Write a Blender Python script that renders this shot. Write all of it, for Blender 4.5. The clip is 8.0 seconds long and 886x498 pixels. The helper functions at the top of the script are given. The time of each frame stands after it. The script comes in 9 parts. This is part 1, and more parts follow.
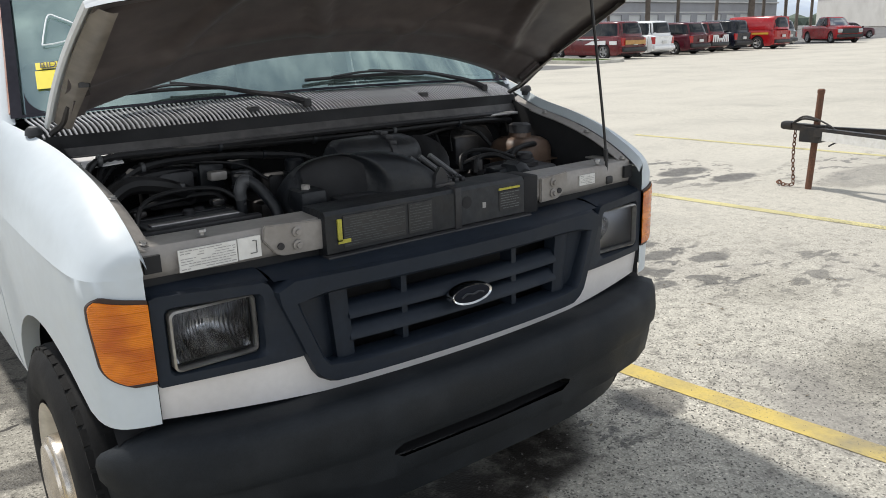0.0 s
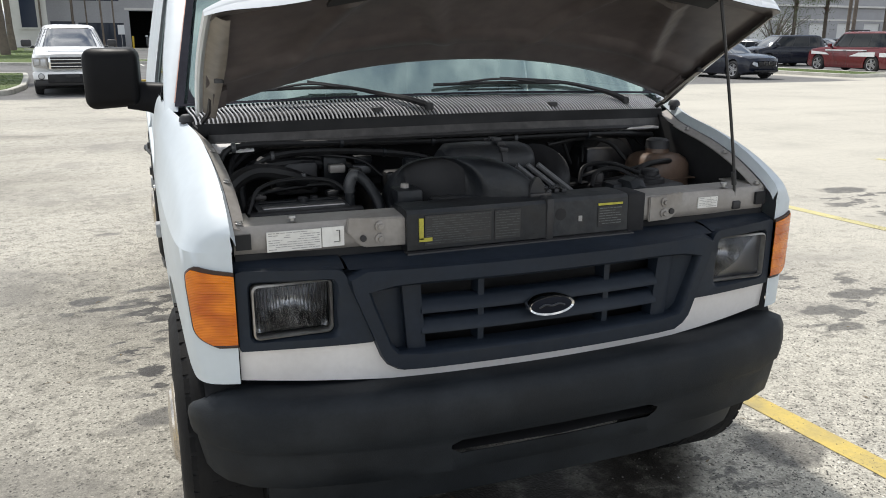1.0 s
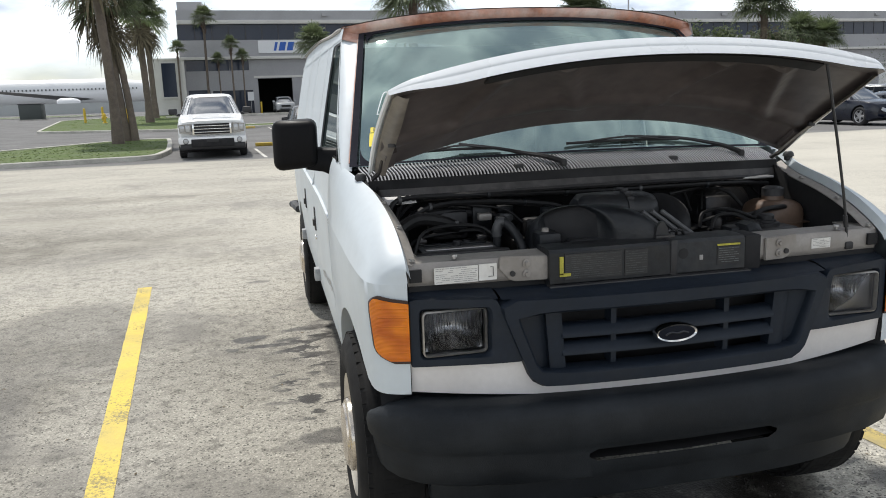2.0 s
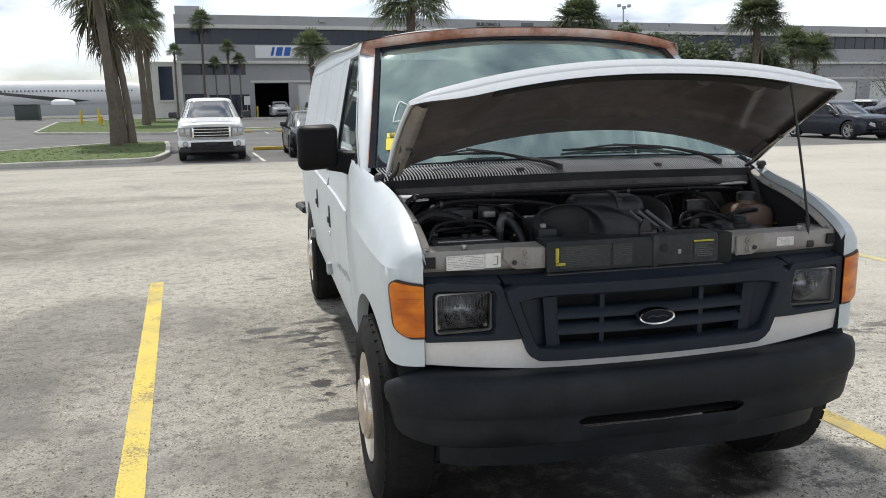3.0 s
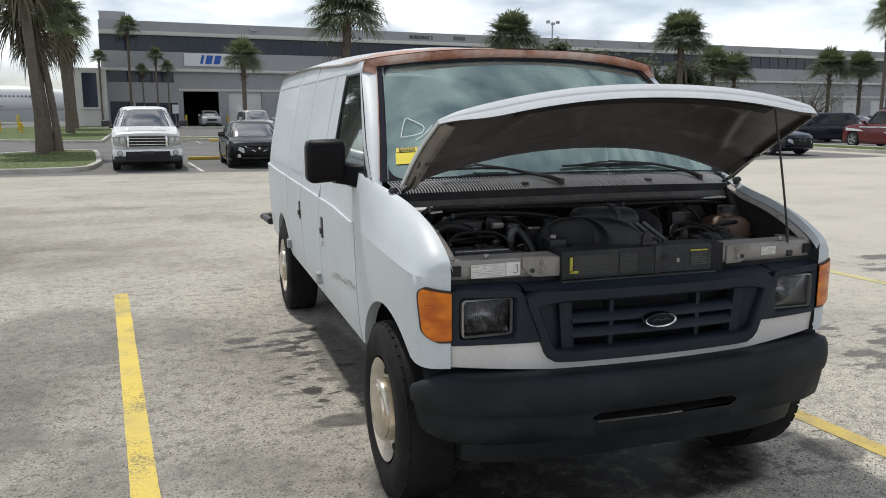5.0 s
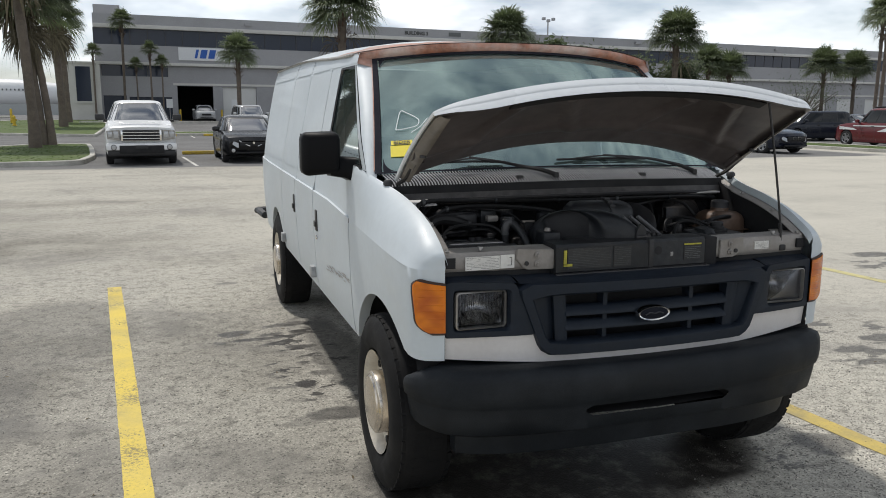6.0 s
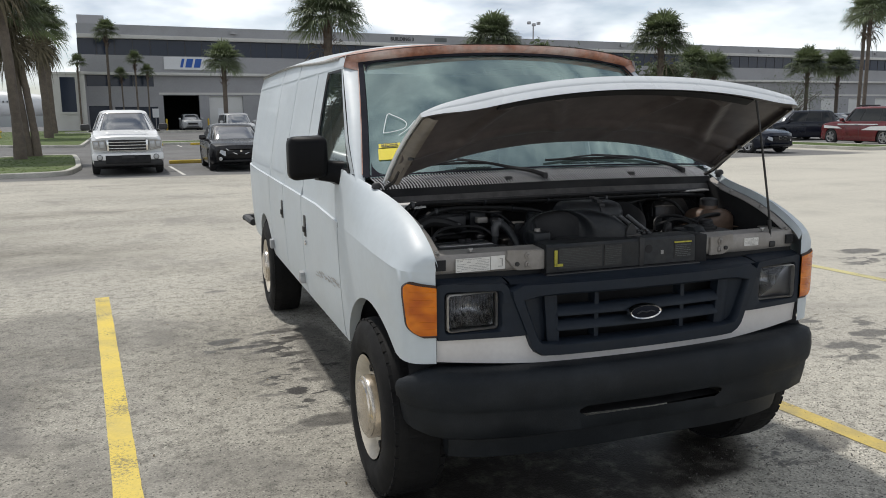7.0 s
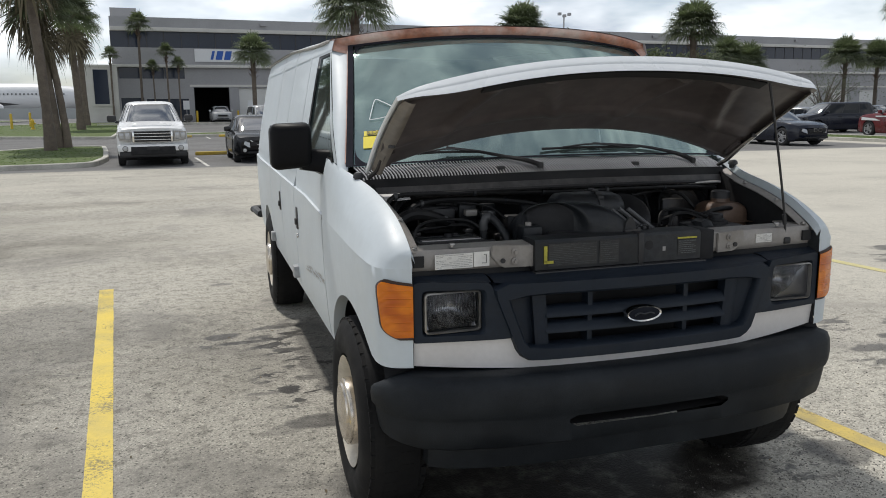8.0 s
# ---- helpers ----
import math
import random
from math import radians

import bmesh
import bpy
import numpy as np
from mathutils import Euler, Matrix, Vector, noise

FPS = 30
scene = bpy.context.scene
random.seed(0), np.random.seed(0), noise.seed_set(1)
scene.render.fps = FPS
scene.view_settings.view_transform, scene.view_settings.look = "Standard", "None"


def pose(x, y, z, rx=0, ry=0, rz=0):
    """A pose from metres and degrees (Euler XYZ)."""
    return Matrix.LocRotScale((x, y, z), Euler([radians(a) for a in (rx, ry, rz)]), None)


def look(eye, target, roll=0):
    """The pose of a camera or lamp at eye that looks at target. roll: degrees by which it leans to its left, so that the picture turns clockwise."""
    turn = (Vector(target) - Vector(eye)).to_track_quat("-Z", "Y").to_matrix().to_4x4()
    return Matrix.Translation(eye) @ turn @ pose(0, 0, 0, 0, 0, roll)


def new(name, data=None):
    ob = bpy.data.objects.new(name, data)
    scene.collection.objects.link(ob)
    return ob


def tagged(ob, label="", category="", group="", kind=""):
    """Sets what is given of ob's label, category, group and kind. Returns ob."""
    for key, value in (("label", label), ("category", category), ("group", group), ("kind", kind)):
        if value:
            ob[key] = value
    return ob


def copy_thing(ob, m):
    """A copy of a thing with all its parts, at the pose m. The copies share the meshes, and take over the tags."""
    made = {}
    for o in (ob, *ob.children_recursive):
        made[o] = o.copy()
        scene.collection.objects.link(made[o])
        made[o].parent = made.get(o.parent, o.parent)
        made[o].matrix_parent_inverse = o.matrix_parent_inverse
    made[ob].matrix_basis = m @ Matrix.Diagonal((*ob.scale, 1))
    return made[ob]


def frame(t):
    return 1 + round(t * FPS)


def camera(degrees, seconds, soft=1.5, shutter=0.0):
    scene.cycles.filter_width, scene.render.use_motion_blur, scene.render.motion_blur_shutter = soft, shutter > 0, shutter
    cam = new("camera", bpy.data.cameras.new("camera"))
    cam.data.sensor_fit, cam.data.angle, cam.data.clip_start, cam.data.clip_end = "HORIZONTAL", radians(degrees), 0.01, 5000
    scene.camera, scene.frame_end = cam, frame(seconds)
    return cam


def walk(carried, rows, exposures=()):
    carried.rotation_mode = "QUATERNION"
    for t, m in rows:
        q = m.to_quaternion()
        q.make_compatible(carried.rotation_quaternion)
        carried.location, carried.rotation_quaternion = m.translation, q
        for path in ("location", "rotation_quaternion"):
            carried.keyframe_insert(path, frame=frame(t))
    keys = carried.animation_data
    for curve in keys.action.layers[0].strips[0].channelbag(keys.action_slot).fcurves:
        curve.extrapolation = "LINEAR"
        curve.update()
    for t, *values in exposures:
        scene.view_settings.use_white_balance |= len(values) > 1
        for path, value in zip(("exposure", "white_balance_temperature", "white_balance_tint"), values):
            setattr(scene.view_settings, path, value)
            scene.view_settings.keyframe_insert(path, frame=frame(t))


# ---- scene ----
cam = camera(59.2, 8.0, 0.95)
PATH = [
    (0, (-1.328, -1.467, 1.545), (-0.148, 0.057, 1.012), -1.6),
    (0.3, (-1.197, -1.544, 1.523), (-0.151, 0.093, 1.047), 0.1),
    (0.5, (-1.12, -1.522, 1.537), (-0.098, 0.123, 1.04), 2.9),
    (0.8, (-1.065, -1.599, 1.541), (-0.241, 0.157, 1.054), 0.5),
    (1, (-1.024, -1.707, 1.565), (-0.338, 0.098, 1.042), 0.1),
    (1.3, (-1.028, -1.854, 1.575), (-0.495, 0.014, 1.103), -3.5),
    (1.5, (-1.059, -1.893, 1.596), (-0.583, -0.006, 1.136), -3.6),
    (1.7, (-1.13, -1.96, 1.604), (-0.722, -0.04, 1.221), -2.3),
    (2.8, (-1.395, -2.292, 1.609), (-0.894, -0.394, 1.223), 0.1),
    (3, (-1.384, -2.385, 1.618), (-0.939, -0.47, 1.252), -0.9),
    (3.3, (-1.398, -2.467, 1.628), (-1.036, -0.551, 1.186), -3.0),
    (3.5, (-1.438, -2.462, 1.63), (-1.036, -0.55, 1.2), -2.8),
    (3.8, (-1.55, -2.466, 1.624), (-1.056, -0.575, 1.2), -1.7),
    (4, (-1.637, -2.455, 1.64), (-1.104, -0.567, 1.249), -1.3),
    (4.5, (-1.761, -2.454, 1.647), (-1.161, -0.577, 1.303), -0.3),
    (5.8, (-1.772, -2.481, 1.64), (-1.142, -0.613, 1.303), 0.1),
    (6, (-1.771, -2.467, 1.631), (-1.138, -0.602, 1.283), 0.3),
    (6.5, (-1.769, -2.461, 1.618), (-1.123, -0.6, 1.273), -0.9),
    (7, (-1.767, -2.452, 1.616), (-1.108, -0.593, 1.281), -0.6),
    (7.3, (-1.749, -2.447, 1.606), (-1.095, -0.59, 1.255), -0.7),
    (7.5, (-1.707, -2.391, 1.594), (-1.036, -0.553, 1.183), -0.5),
    (7.8, (-1.61, -2.359, 1.581), (-1.023, -0.471, 1.277), -1.5),
    (8, (-1.524, -2.298, 1.585), (-0.938, -0.418, 1.232), -0.6),
]
EXPOSURE = [(t, stops, 6360, 10) for t, stops in ((0.0, 0.02), (1.0, 0.14), (1.5, 0.06), (3.0, -0.10), (4.5, -0.24), (6.0, -0.42), (7.0, -0.39), (8.0, -0.41))]
walk(cam, [(t, look(eye, target, roll)) for t, eye, target, roll in PATH], EXPOSURE)

# ---- world and sun ----
SUN_DIR = Vector((-0.18, 0.50, 1.0)).normalized()
world = bpy.data.worlds.new("overcast_sky")
scene.world = world
world.use_nodes = True
wn, wl = world.node_tree.nodes, world.node_tree.links
wn.clear()
w_out = wn.new("ShaderNodeOutputWorld")
w_bg = wn.new("ShaderNodeBackground")
w_sky = wn.new("ShaderNodeTexSky")
w_sky.sky_type, w_sky.sun_disc = "NISHITA", False
w_sky.sun_elevation = math.asin(SUN_DIR.z)
w_sky.sun_rotation = math.atan2(SUN_DIR.x, SUN_DIR.y)
w_co = wn.new("ShaderNodeTexCoord")
w_map = wn.new("ShaderNodeMapping")
w_map.inputs["Scale"].default_value = (1.0, 1.0, 3.2)
w_n = wn.new("ShaderNodeTexNoise")
w_n.inputs["Scale"].default_value, w_n.inputs["Detail"].default_value, w_n.inputs["Roughness"].default_value = 2.3, 7.0, 0.55
w_r = wn.new("ShaderNodeValToRGB")
w_r.color_ramp.elements[0].position, w_r.color_ramp.elements[0].color = 0.36, (0.25, 0.25, 0.25, 1)
w_r.color_ramp.elements[1].position, w_r.color_ramp.elements[1].color = 0.56, (1, 1, 1, 1)
w_n2 = wn.new("ShaderNodeTexNoise")
w_n2.inputs["Scale"].default_value, w_n2.inputs["Detail"].default_value = 5.0, 6.0
w_r2 = wn.new("ShaderNodeValToRGB")
w_r2.color_ramp.elements[0].position, w_r2.color_ramp.elements[0].color = 0.34, (4.4, 5.1, 6.1, 1)
w_r2.color_ramp.elements[1].position, w_r2.color_ramp.elements[1].color = 0.60, (14.3, 14.5, 14.6, 1)
w_mix = wn.new("ShaderNodeMixRGB")
wl.new(w_co.outputs["Generated"], w_map.inputs["Vector"])
wl.new(w_map.outputs[0], w_n.inputs["Vector"])
wl.new(w_map.outputs[0], w_n2.inputs["Vector"])
wl.new(w_n.outputs["Fac"], w_r.inputs[0])
wl.new(w_n2.outputs["Fac"], w_r2.inputs[0])
wl.new(w_r.outputs[0], w_mix.inputs[0])
wl.new(w_sky.outputs[0], w_mix.inputs[1])
wl.new(w_r2.outputs[0], w_mix.inputs[2])
w_sep = wn.new("ShaderNodeSeparateXYZ")
wl.new(w_co.outputs["Generated"], w_sep.inputs[0])
w_el = wn.new("ShaderNodeMapRange")
w_el.inputs["From Min"].default_value, w_el.inputs["From Max"].default_value = 0.0, 0.55
w_el.inputs["To Min"].default_value, w_el.inputs["To Max"].default_value = 1.75, 0.95
wl.new(w_sep.outputs[2], w_el.inputs["Value"])
w_hz = wn.new("ShaderNodeMixRGB")
w_hz.blend_type, w_hz.inputs[0].default_value = "MULTIPLY", 1.0
wl.new(w_mix.outputs[0], w_hz.inputs[1])
wl.new(w_el.outputs[0], w_hz.inputs[2])
wl.new(w_hz.outputs[0], w_bg.inputs[0])
w_bg.inputs[1].default_value = 0.080
wl.new(w_bg.outputs[0], w_out.inputs[0])
sun = new("sun", bpy.data.lights.new("sun", "SUN"))
sun.data.energy, sun.data.angle, sun.data.color = 3.5, radians(3.0), (1.0, 0.95, 0.87)
sun.matrix_world = look(SUN_DIR * 60, (0, 0, 0))


# ---- materials ----
def mat(name, colour, rough=0.5, metal=0.0, var=0.12, scale=6.0, fine=60.0, bump=0.0, bump_scale=80.0, dirt=None, dirt_amt=0.0, coat=0.0, spec=0.5, island=0.0):
    """A surface with broad and fine variation of its colour, a little relief and, where given, dirt."""
    m = bpy.data.materials.new(name)
    m.use_nodes = True
    n, l = m.node_tree.nodes, m.node_tree.links
    b = n["Principled BSDF"]
    b.inputs["Metallic"].default_value = metal
    b.inputs["Coat Weight"].default_value = coat
    b.inputs["Specular IOR Level"].default_value = spec
    co = n.new("ShaderNodeTexCoord")
    n1, n2 = n.new("ShaderNodeTexNoise"), n.new("ShaderNodeTexNoise")
    n1.inputs["Scale"].default_value, n1.inputs["Detail"].default_value = scale, 6
    n2.inputs["Scale"].default_value, n2.inputs["Detail"].default_value = fine, 3
    l.new(co.outputs["Object"], n1.inputs["Vector"])
    l.new(co.outputs["Object"], n2.inputs["Vector"])
    add = n.new("ShaderNodeMath")
    add.operation = "ADD"
    l.new(n1.outputs["Fac"], add.inputs[0])
    l.new(n2.outputs["Fac"], add.inputs[1])
    mr = n.new("ShaderNodeMapRange")
    mr.inputs["From Min"].default_value, mr.inputs["From Max"].default_value = 0.6, 1.4
    mr.inputs["To Min"].default_value, mr.inputs["To Max"].default_value = 1 - var, 1 + var
    l.new(add.outputs[0], mr.inputs["Value"])
    mul = n.new("ShaderNodeMixRGB")
    mul.blend_type, mul.inputs[0].default_value = "MULTIPLY", 1.0
    mul.inputs[1].default_value = (*colour, 1)
    l.new(mr.outputs[0], mul.inputs[2])
    out = mul.outputs[0]
    if dirt:
        n3 = n.new("ShaderNodeTexNoise")
        n3.inputs["Scale"].default_value, n3.inputs["Detail"].default_value, n3.inputs["Roughness"].default_value = scale * 0.6, 9, 0.65
        l.new(co.outputs["Object"], n3.inputs["Vector"])
        rp = n.new("ShaderNodeMapRange")
        rp.inputs["From Min"].default_value, rp.inputs["From Max"].default_value = 0.45, 0.72
        rp.inputs["To Min"].default_value, rp.inputs["To Max"].default_value = 0.0, dirt_amt
        l.new(n3.outputs["Fac"], rp.inputs["Value"])
        dm = n.new("ShaderNodeMixRGB")
        l.new(rp.outputs[0], dm.inputs[0])
        l.new(out, dm.inputs[1])
        dm.inputs[2].default_value = (*dirt, 1)
        out = dm.outputs[0]
    if island:
        gi = n.new("ShaderNodeNewGeometry")
        oi = n.new("ShaderNodeObjectInfo")
        ad = n.new("ShaderNodeMath")
        l.new(gi.outputs["Random Per Island"], ad.inputs[0])
        l.new(oi.outputs["Random"], ad.inputs[1])
        ir = n.new("ShaderNodeMapRange")
        ir.inputs["From Max"].default_value = 2.0
        ir.inputs["To Min"].default_value, ir.inputs["To Max"].default_value = 1 - island, 1 + island
        l.new(ad.outputs[0], ir.inputs["Value"])
        im = n.new("ShaderNodeMixRGB")
        im.blend_type, im.inputs[0].default_value = "MULTIPLY", 1.0
        l.new(out, im.inputs[1])
        l.new(ir.outputs[0], im.inputs[2])
        out = im.outputs[0]
    l.new(out, b.inputs["Base Color"])
    rr = n.new("ShaderNodeMapRange")
    rr.inputs["From Min"].default_value, rr.inputs["From Max"].default_value = 0.3, 0.7
    rr.inputs["To Min"].default_value, rr.inputs["To Max"].default_value = max(0.02, rough * 0.8), min(1, rough * 1.2)
    l.new(n1.outputs["Fac"], rr.inputs["Value"])
    l.new(rr.outputs[0], b.inputs["Roughness"])
    if bump:
        bp = n.new("ShaderNodeBump")
        bn = n.new("ShaderNodeTexNoise")
        bn.inputs["Scale"].default_value, bn.inputs["Detail"].default_value = bump_scale, 4
        l.new(co.outputs["Object"], bn.inputs["Vector"])
        bp.inputs["Strength"].default_value, bp.inputs["Distance"].default_value = bump, 0.004
        l.new(bn.outputs["Fac"], bp.inputs["Height"])
        l.new(bp.outputs[0], b.inputs["Normal"])
    return m


def glass_mat(name, tint, rough=0.02, clear=0.6, ior=1.9, dust=0.0, gloss=(0.92, 1.0, 0.98)):
    """Thin window glass: tinted and clear, with a mirror-like outer face."""
    m = bpy.data.materials.new(name)
    m.use_nodes = True
    n, l = m.node_tree.nodes, m.node_tree.links
    n.clear()
    out = n.new("ShaderNodeOutputMaterial")
    tr, gl, mx, fr = n.new("ShaderNodeBsdfTransparent"), n.new("ShaderNodeBsdfGlossy"), n.new("ShaderNodeMixShader"), n.new("ShaderNodeFresnel")
    tr.inputs[0].default_value = (tint[0] * clear, tint[1] * clear, tint[2] * clear, 1)
    gl.inputs["Roughness"].default_value = rough
    gl.inputs["Color"].default_value = (*gloss, 1)
    fr.inputs["IOR"].default_value = ior
    film, dm, co, nz, dr = n.new("ShaderNodeBsdfDiffuse"), n.new("ShaderNodeMixShader"), n.new("ShaderNodeTexCoord"), n.new("ShaderNodeTexNoise"), n.new("ShaderNodeMapRange")
    # pale teal film: brightness of the mirrored sky put into the glass colour
    film.inputs[0].default_value = (0.52, 0.70, 0.70, 1)
    nz.inputs["Scale"].default_value, nz.inputs["Detail"].default_value = 2.5, 6
    l.new(co.outputs["Object"], nz.inputs["Vector"])
    dr.inputs["From Min"].default_value, dr.inputs["From Max"].default_value = 0.3, 0.7
    dr.inputs["To Min"].default_value, dr.inputs["To Max"].default_value = dust * 0.6, dust * 1.4
    l.new(nz.outputs["Fac"], dr.inputs["Value"])
    l.new(fr.outputs[0], mx.inputs[0])
    l.new(tr.outputs[0], dm.inputs[1])
    l.new(film.outputs[0], dm.inputs[2])
    l.new(dr.outputs[0], dm.inputs[0])
    l.new(dm.outputs[0], mx.inputs[1])
    l.new(gl.outputs[0], mx.inputs[2])
    l.new(mx.outputs[0], out.inputs[0])
    return m


def lens_mat(name, colour, rough=0.08, ior=1.5, trans=0.75, flute=0.0, flute_scale=90.0):
    """Moulded lamp lens, part clear, with fine flutes."""
    m = bpy.data.materials.new(name)
    m.use_nodes = True
    n, l = m.node_tree.nodes, m.node_tree.links
    b = n["Principled BSDF"]
    b.inputs["Base Color"].default_value = (*colour, 1)
    b.inputs["Roughness"].default_value = rough
    b.inputs["IOR"].default_value = ior
    b.inputs["Transmission Weight"].default_value = trans
    if flute:
        co, wv, bp = n.new("ShaderNodeTexCoord"), n.new("ShaderNodeTexWave"), n.new("ShaderNodeBump")
        wv.bands_direction = "Z"
        wv.inputs["Scale"].default_value = flute_scale
        wv.inputs["Distortion"].default_value = 0.4
        l.new(co.outputs["Object"], wv.inputs["Vector"])
        bp.inputs["Strength"].default_value, bp.inputs["Distance"].default_value = flute, 0.003
        l.new(wv.outputs["Fac"], bp.inputs["Height"])
        l.new(bp.outputs[0], b.inputs["Normal"])
    return m


def reflector_mat(name):
    """Silver behind pressed glass: the lens's soft dark and bright glints are put into the colour."""
    m = bpy.data.materials.new(name)
    m.use_nodes = True
    n, l = m.node_tree.nodes, m.node_tree.links
    b = n["Principled BSDF"]
    b.inputs["Metallic"].default_value, b.inputs["Roughness"].default_value = 1.0, 0.26
    co, mp, nz, n2 = n.new("ShaderNodeTexCoord"), n.new("ShaderNodeMapping"), n.new("ShaderNodeTexNoise"), n.new("ShaderNodeTexNoise")
    mp.inputs["Scale"].default_value = (46, 1, 34)
    l.new(co.outputs["Object"], mp.inputs["Vector"])
    l.new(mp.outputs[0], nz.inputs["Vector"])
    nz.inputs["Scale"].default_value, nz.inputs["Detail"].default_value = 1.0, 3
    l.new(co.outputs["Object"], n2.inputs["Vector"])
    n2.inputs["Scale"].default_value, n2.inputs["Detail"].default_value = 18, 3
    ad, rp = n.new("ShaderNodeMath"), n.new("ShaderNodeValToRGB")
    l.new(nz.outputs["Fac"], ad.inputs[0])
    l.new(n2.outputs["Fac"], ad.inputs[1])
    ad.operation = "MULTIPLY"
    # dark and bright cells paint the glints of the pressed lens
    rp.color_ramp.elements[0].position, rp.color_ramp.elements[0].color = 0.16, (0.035, 0.037, 0.040, 1)
    rp.color_ramp.elements[1].position, rp.color_ramp.elements[1].color = 0.38, (0.55, 0.56, 0.58, 1)
    l.new(ad.outputs[0], rp.inputs[0])
    l.new(rp.outputs[0], b.inputs["Base Color"])
    bp = n.new("ShaderNodeBump")
    bp.inputs["Strength"].default_value, bp.inputs["Distance"].default_value = 0.5, 0.006
    l.new(nz.outputs["Fac"], bp.inputs["Height"])
    l.new(bp.outputs[0], b.inputs["Normal"])
    return m


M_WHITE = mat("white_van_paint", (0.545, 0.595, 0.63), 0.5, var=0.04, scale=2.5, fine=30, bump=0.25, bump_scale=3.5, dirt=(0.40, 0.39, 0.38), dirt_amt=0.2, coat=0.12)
M_WHITE_FRONT = mat("white_front_panel_paint", (0.70, 0.68, 0.67), 0.4, var=0.05, scale=5, dirt=(0.4, 0.36, 0.32), dirt_amt=0.25)
M_RUST = mat("peeled_rusty_roof_paint", (0.37, 0.155, 0.095), 0.45, var=0.5, scale=5, fine=35, bump=0.4, bump_scale=40, dirt=(0.68, 0.58, 0.53), dirt_amt=0.9)
M_BLACK = mat("black_plastic", (0.018, 0.018, 0.02), 0.5, var=0.25, scale=9, bump=0.15, bump_scale=300, dirt=(0.07, 0.065, 0.06), dirt_amt=0.4)
M_GRILLE = mat("grey_blue_grille_plastic", (0.0078, 0.0130, 0.0225), 0.55, spec=0.32, var=0.25, scale=7, bump=0.1, bump_scale=350, dirt=(0.021, 0.028, 0.038), dirt_amt=0.5)
M_BUMPER = mat("charcoal_bumper_plastic", (0.0075, 0.0098, 0.0128), 0.6, spec=0.28, var=0.35, scale=4.5, fine=160, bump=0.2, bump_scale=320, dirt=(0.034, 0.040, 0.047), dirt_amt=0.5)
# near-black for bay walls, gaps and recesses: their shade is put into the colour
M_VOID = mat("cavity_shade_black", (0.012, 0.012, 0.0135), 0.8, var=0.2)
M_RUBBER = mat("tyre_rubber", (0.0075, 0.0075, 0.008), 0.8, var=0.3, scale=8, bump=0.2, bump_scale=120, dirt=(0.024, 0.0225, 0.021), dirt_amt=0.3, spec=0.25)
M_CHROME = mat("chrome", (0.75, 0.74, 0.72), 0.12, 1.0, var=0.06, scale=10)
M_HUBCAP = mat("dulled_warm_hub_cap_metal", (0.66, 0.60, 0.52), 0.22, 0.9, var=0.15, scale=14, dirt=(0.22, 0.18, 0.14), dirt_amt=0.4)
M_WHEEL = mat("dusty_cream_steel_wheel", (0.62, 0.57, 0.48), 0.45, 0.1, var=0.12, scale=9, dirt=(0.25, 0.2, 0.15), dirt_amt=0.5)
M_STEEL = mat("dusty_grey_painted_steel", (0.30, 0.28, 0.26), 0.5, 0.15, var=0.15, scale=8, dirt=(0.16, 0.14, 0.12), dirt_amt=0.6)
M_DARKSTEEL = mat("dark_engine_metal", (0.045, 0.045, 0.048), 0.5, 0.6, var=0.3, scale=12, dirt=(0.12, 0.10, 0.08), dirt_amt=0.5)
M_ALU = mat("dull_aluminium", (0.42, 0.41, 0.40), 0.42, 0.85, var=0.2, scale=14, dirt=(0.1, 0.09, 0.08), dirt_amt=0.5)
M_HOODUNDER = mat("dirty_hood_underside", (0.088, 0.075, 0.073), 0.42, var=0.4, scale=3.0, fine=20, dirt=(0.038, 0.030, 0.028), dirt_amt=0.9)
M_DUCT = mat("dusty_black_duct_plastic", (0.0100, 0.0120, 0.0150), 0.46, spec=0.4, var=0.5, scale=8, fine=40, bump=0.35, bump_scale=60, dirt=(0.042, 0.040, 0.038), dirt_amt=0.6)
M_RESERVOIR = mat("stained_brown_reservoir_plastic", (0.135, 0.088, 0.062), 0.45, var=0.25, scale=8, dirt=(0.1, 0.06, 0.04), dirt_amt=0.6)
M_LABEL = mat("worn_white_label", (0.72, 0.71, 0.68), 0.5, var=0.08, scale=20, dirt=(0.4, 0.36, 0.3), dirt_amt=0.4)
M_PRINT = mat("dark_print", (0.06, 0.06, 0.06), 0.6, var=0.1)
M_PRINT_GREY = mat("faded_grey_print", (0.12, 0.13, 0.13), 0.6, var=0.1)
M_YELLOW = mat("yellow_label", (0.78, 0.64, 0.03), 0.5, var=0.06)
M_CHALK = mat("white_glass_marker", (0.85, 0.88, 0.88), 0.7, var=0.05)
M_DASH = mat("grey_dashboard_plastic", (0.10, 0.115, 0.12), 0.6, var=0.15)
M_SEAT = mat("grey_seat_cloth", (0.09, 0.10, 0.11), 0.9, var=0.15)
M_GLASS = glass_mat("tinted_windshield_glass", (0.80, 0.97, 0.92), 0.015, 0.8, 4.2, 0.14, (0.74, 0.94, 0.88))
M_SIDEGLASS = glass_mat("tinted_side_glass", (0.7, 0.78, 0.76), 0.02, 0.6, 8.0, 0.06)
M_AMBER = lens_mat("amber_lens", (0.95, 0.27, 0.01), 0.16, 1.40, 0.12, 0.35, 75)
an, al = M_AMBER.node_tree.nodes, M_AMBER.node_tree.links
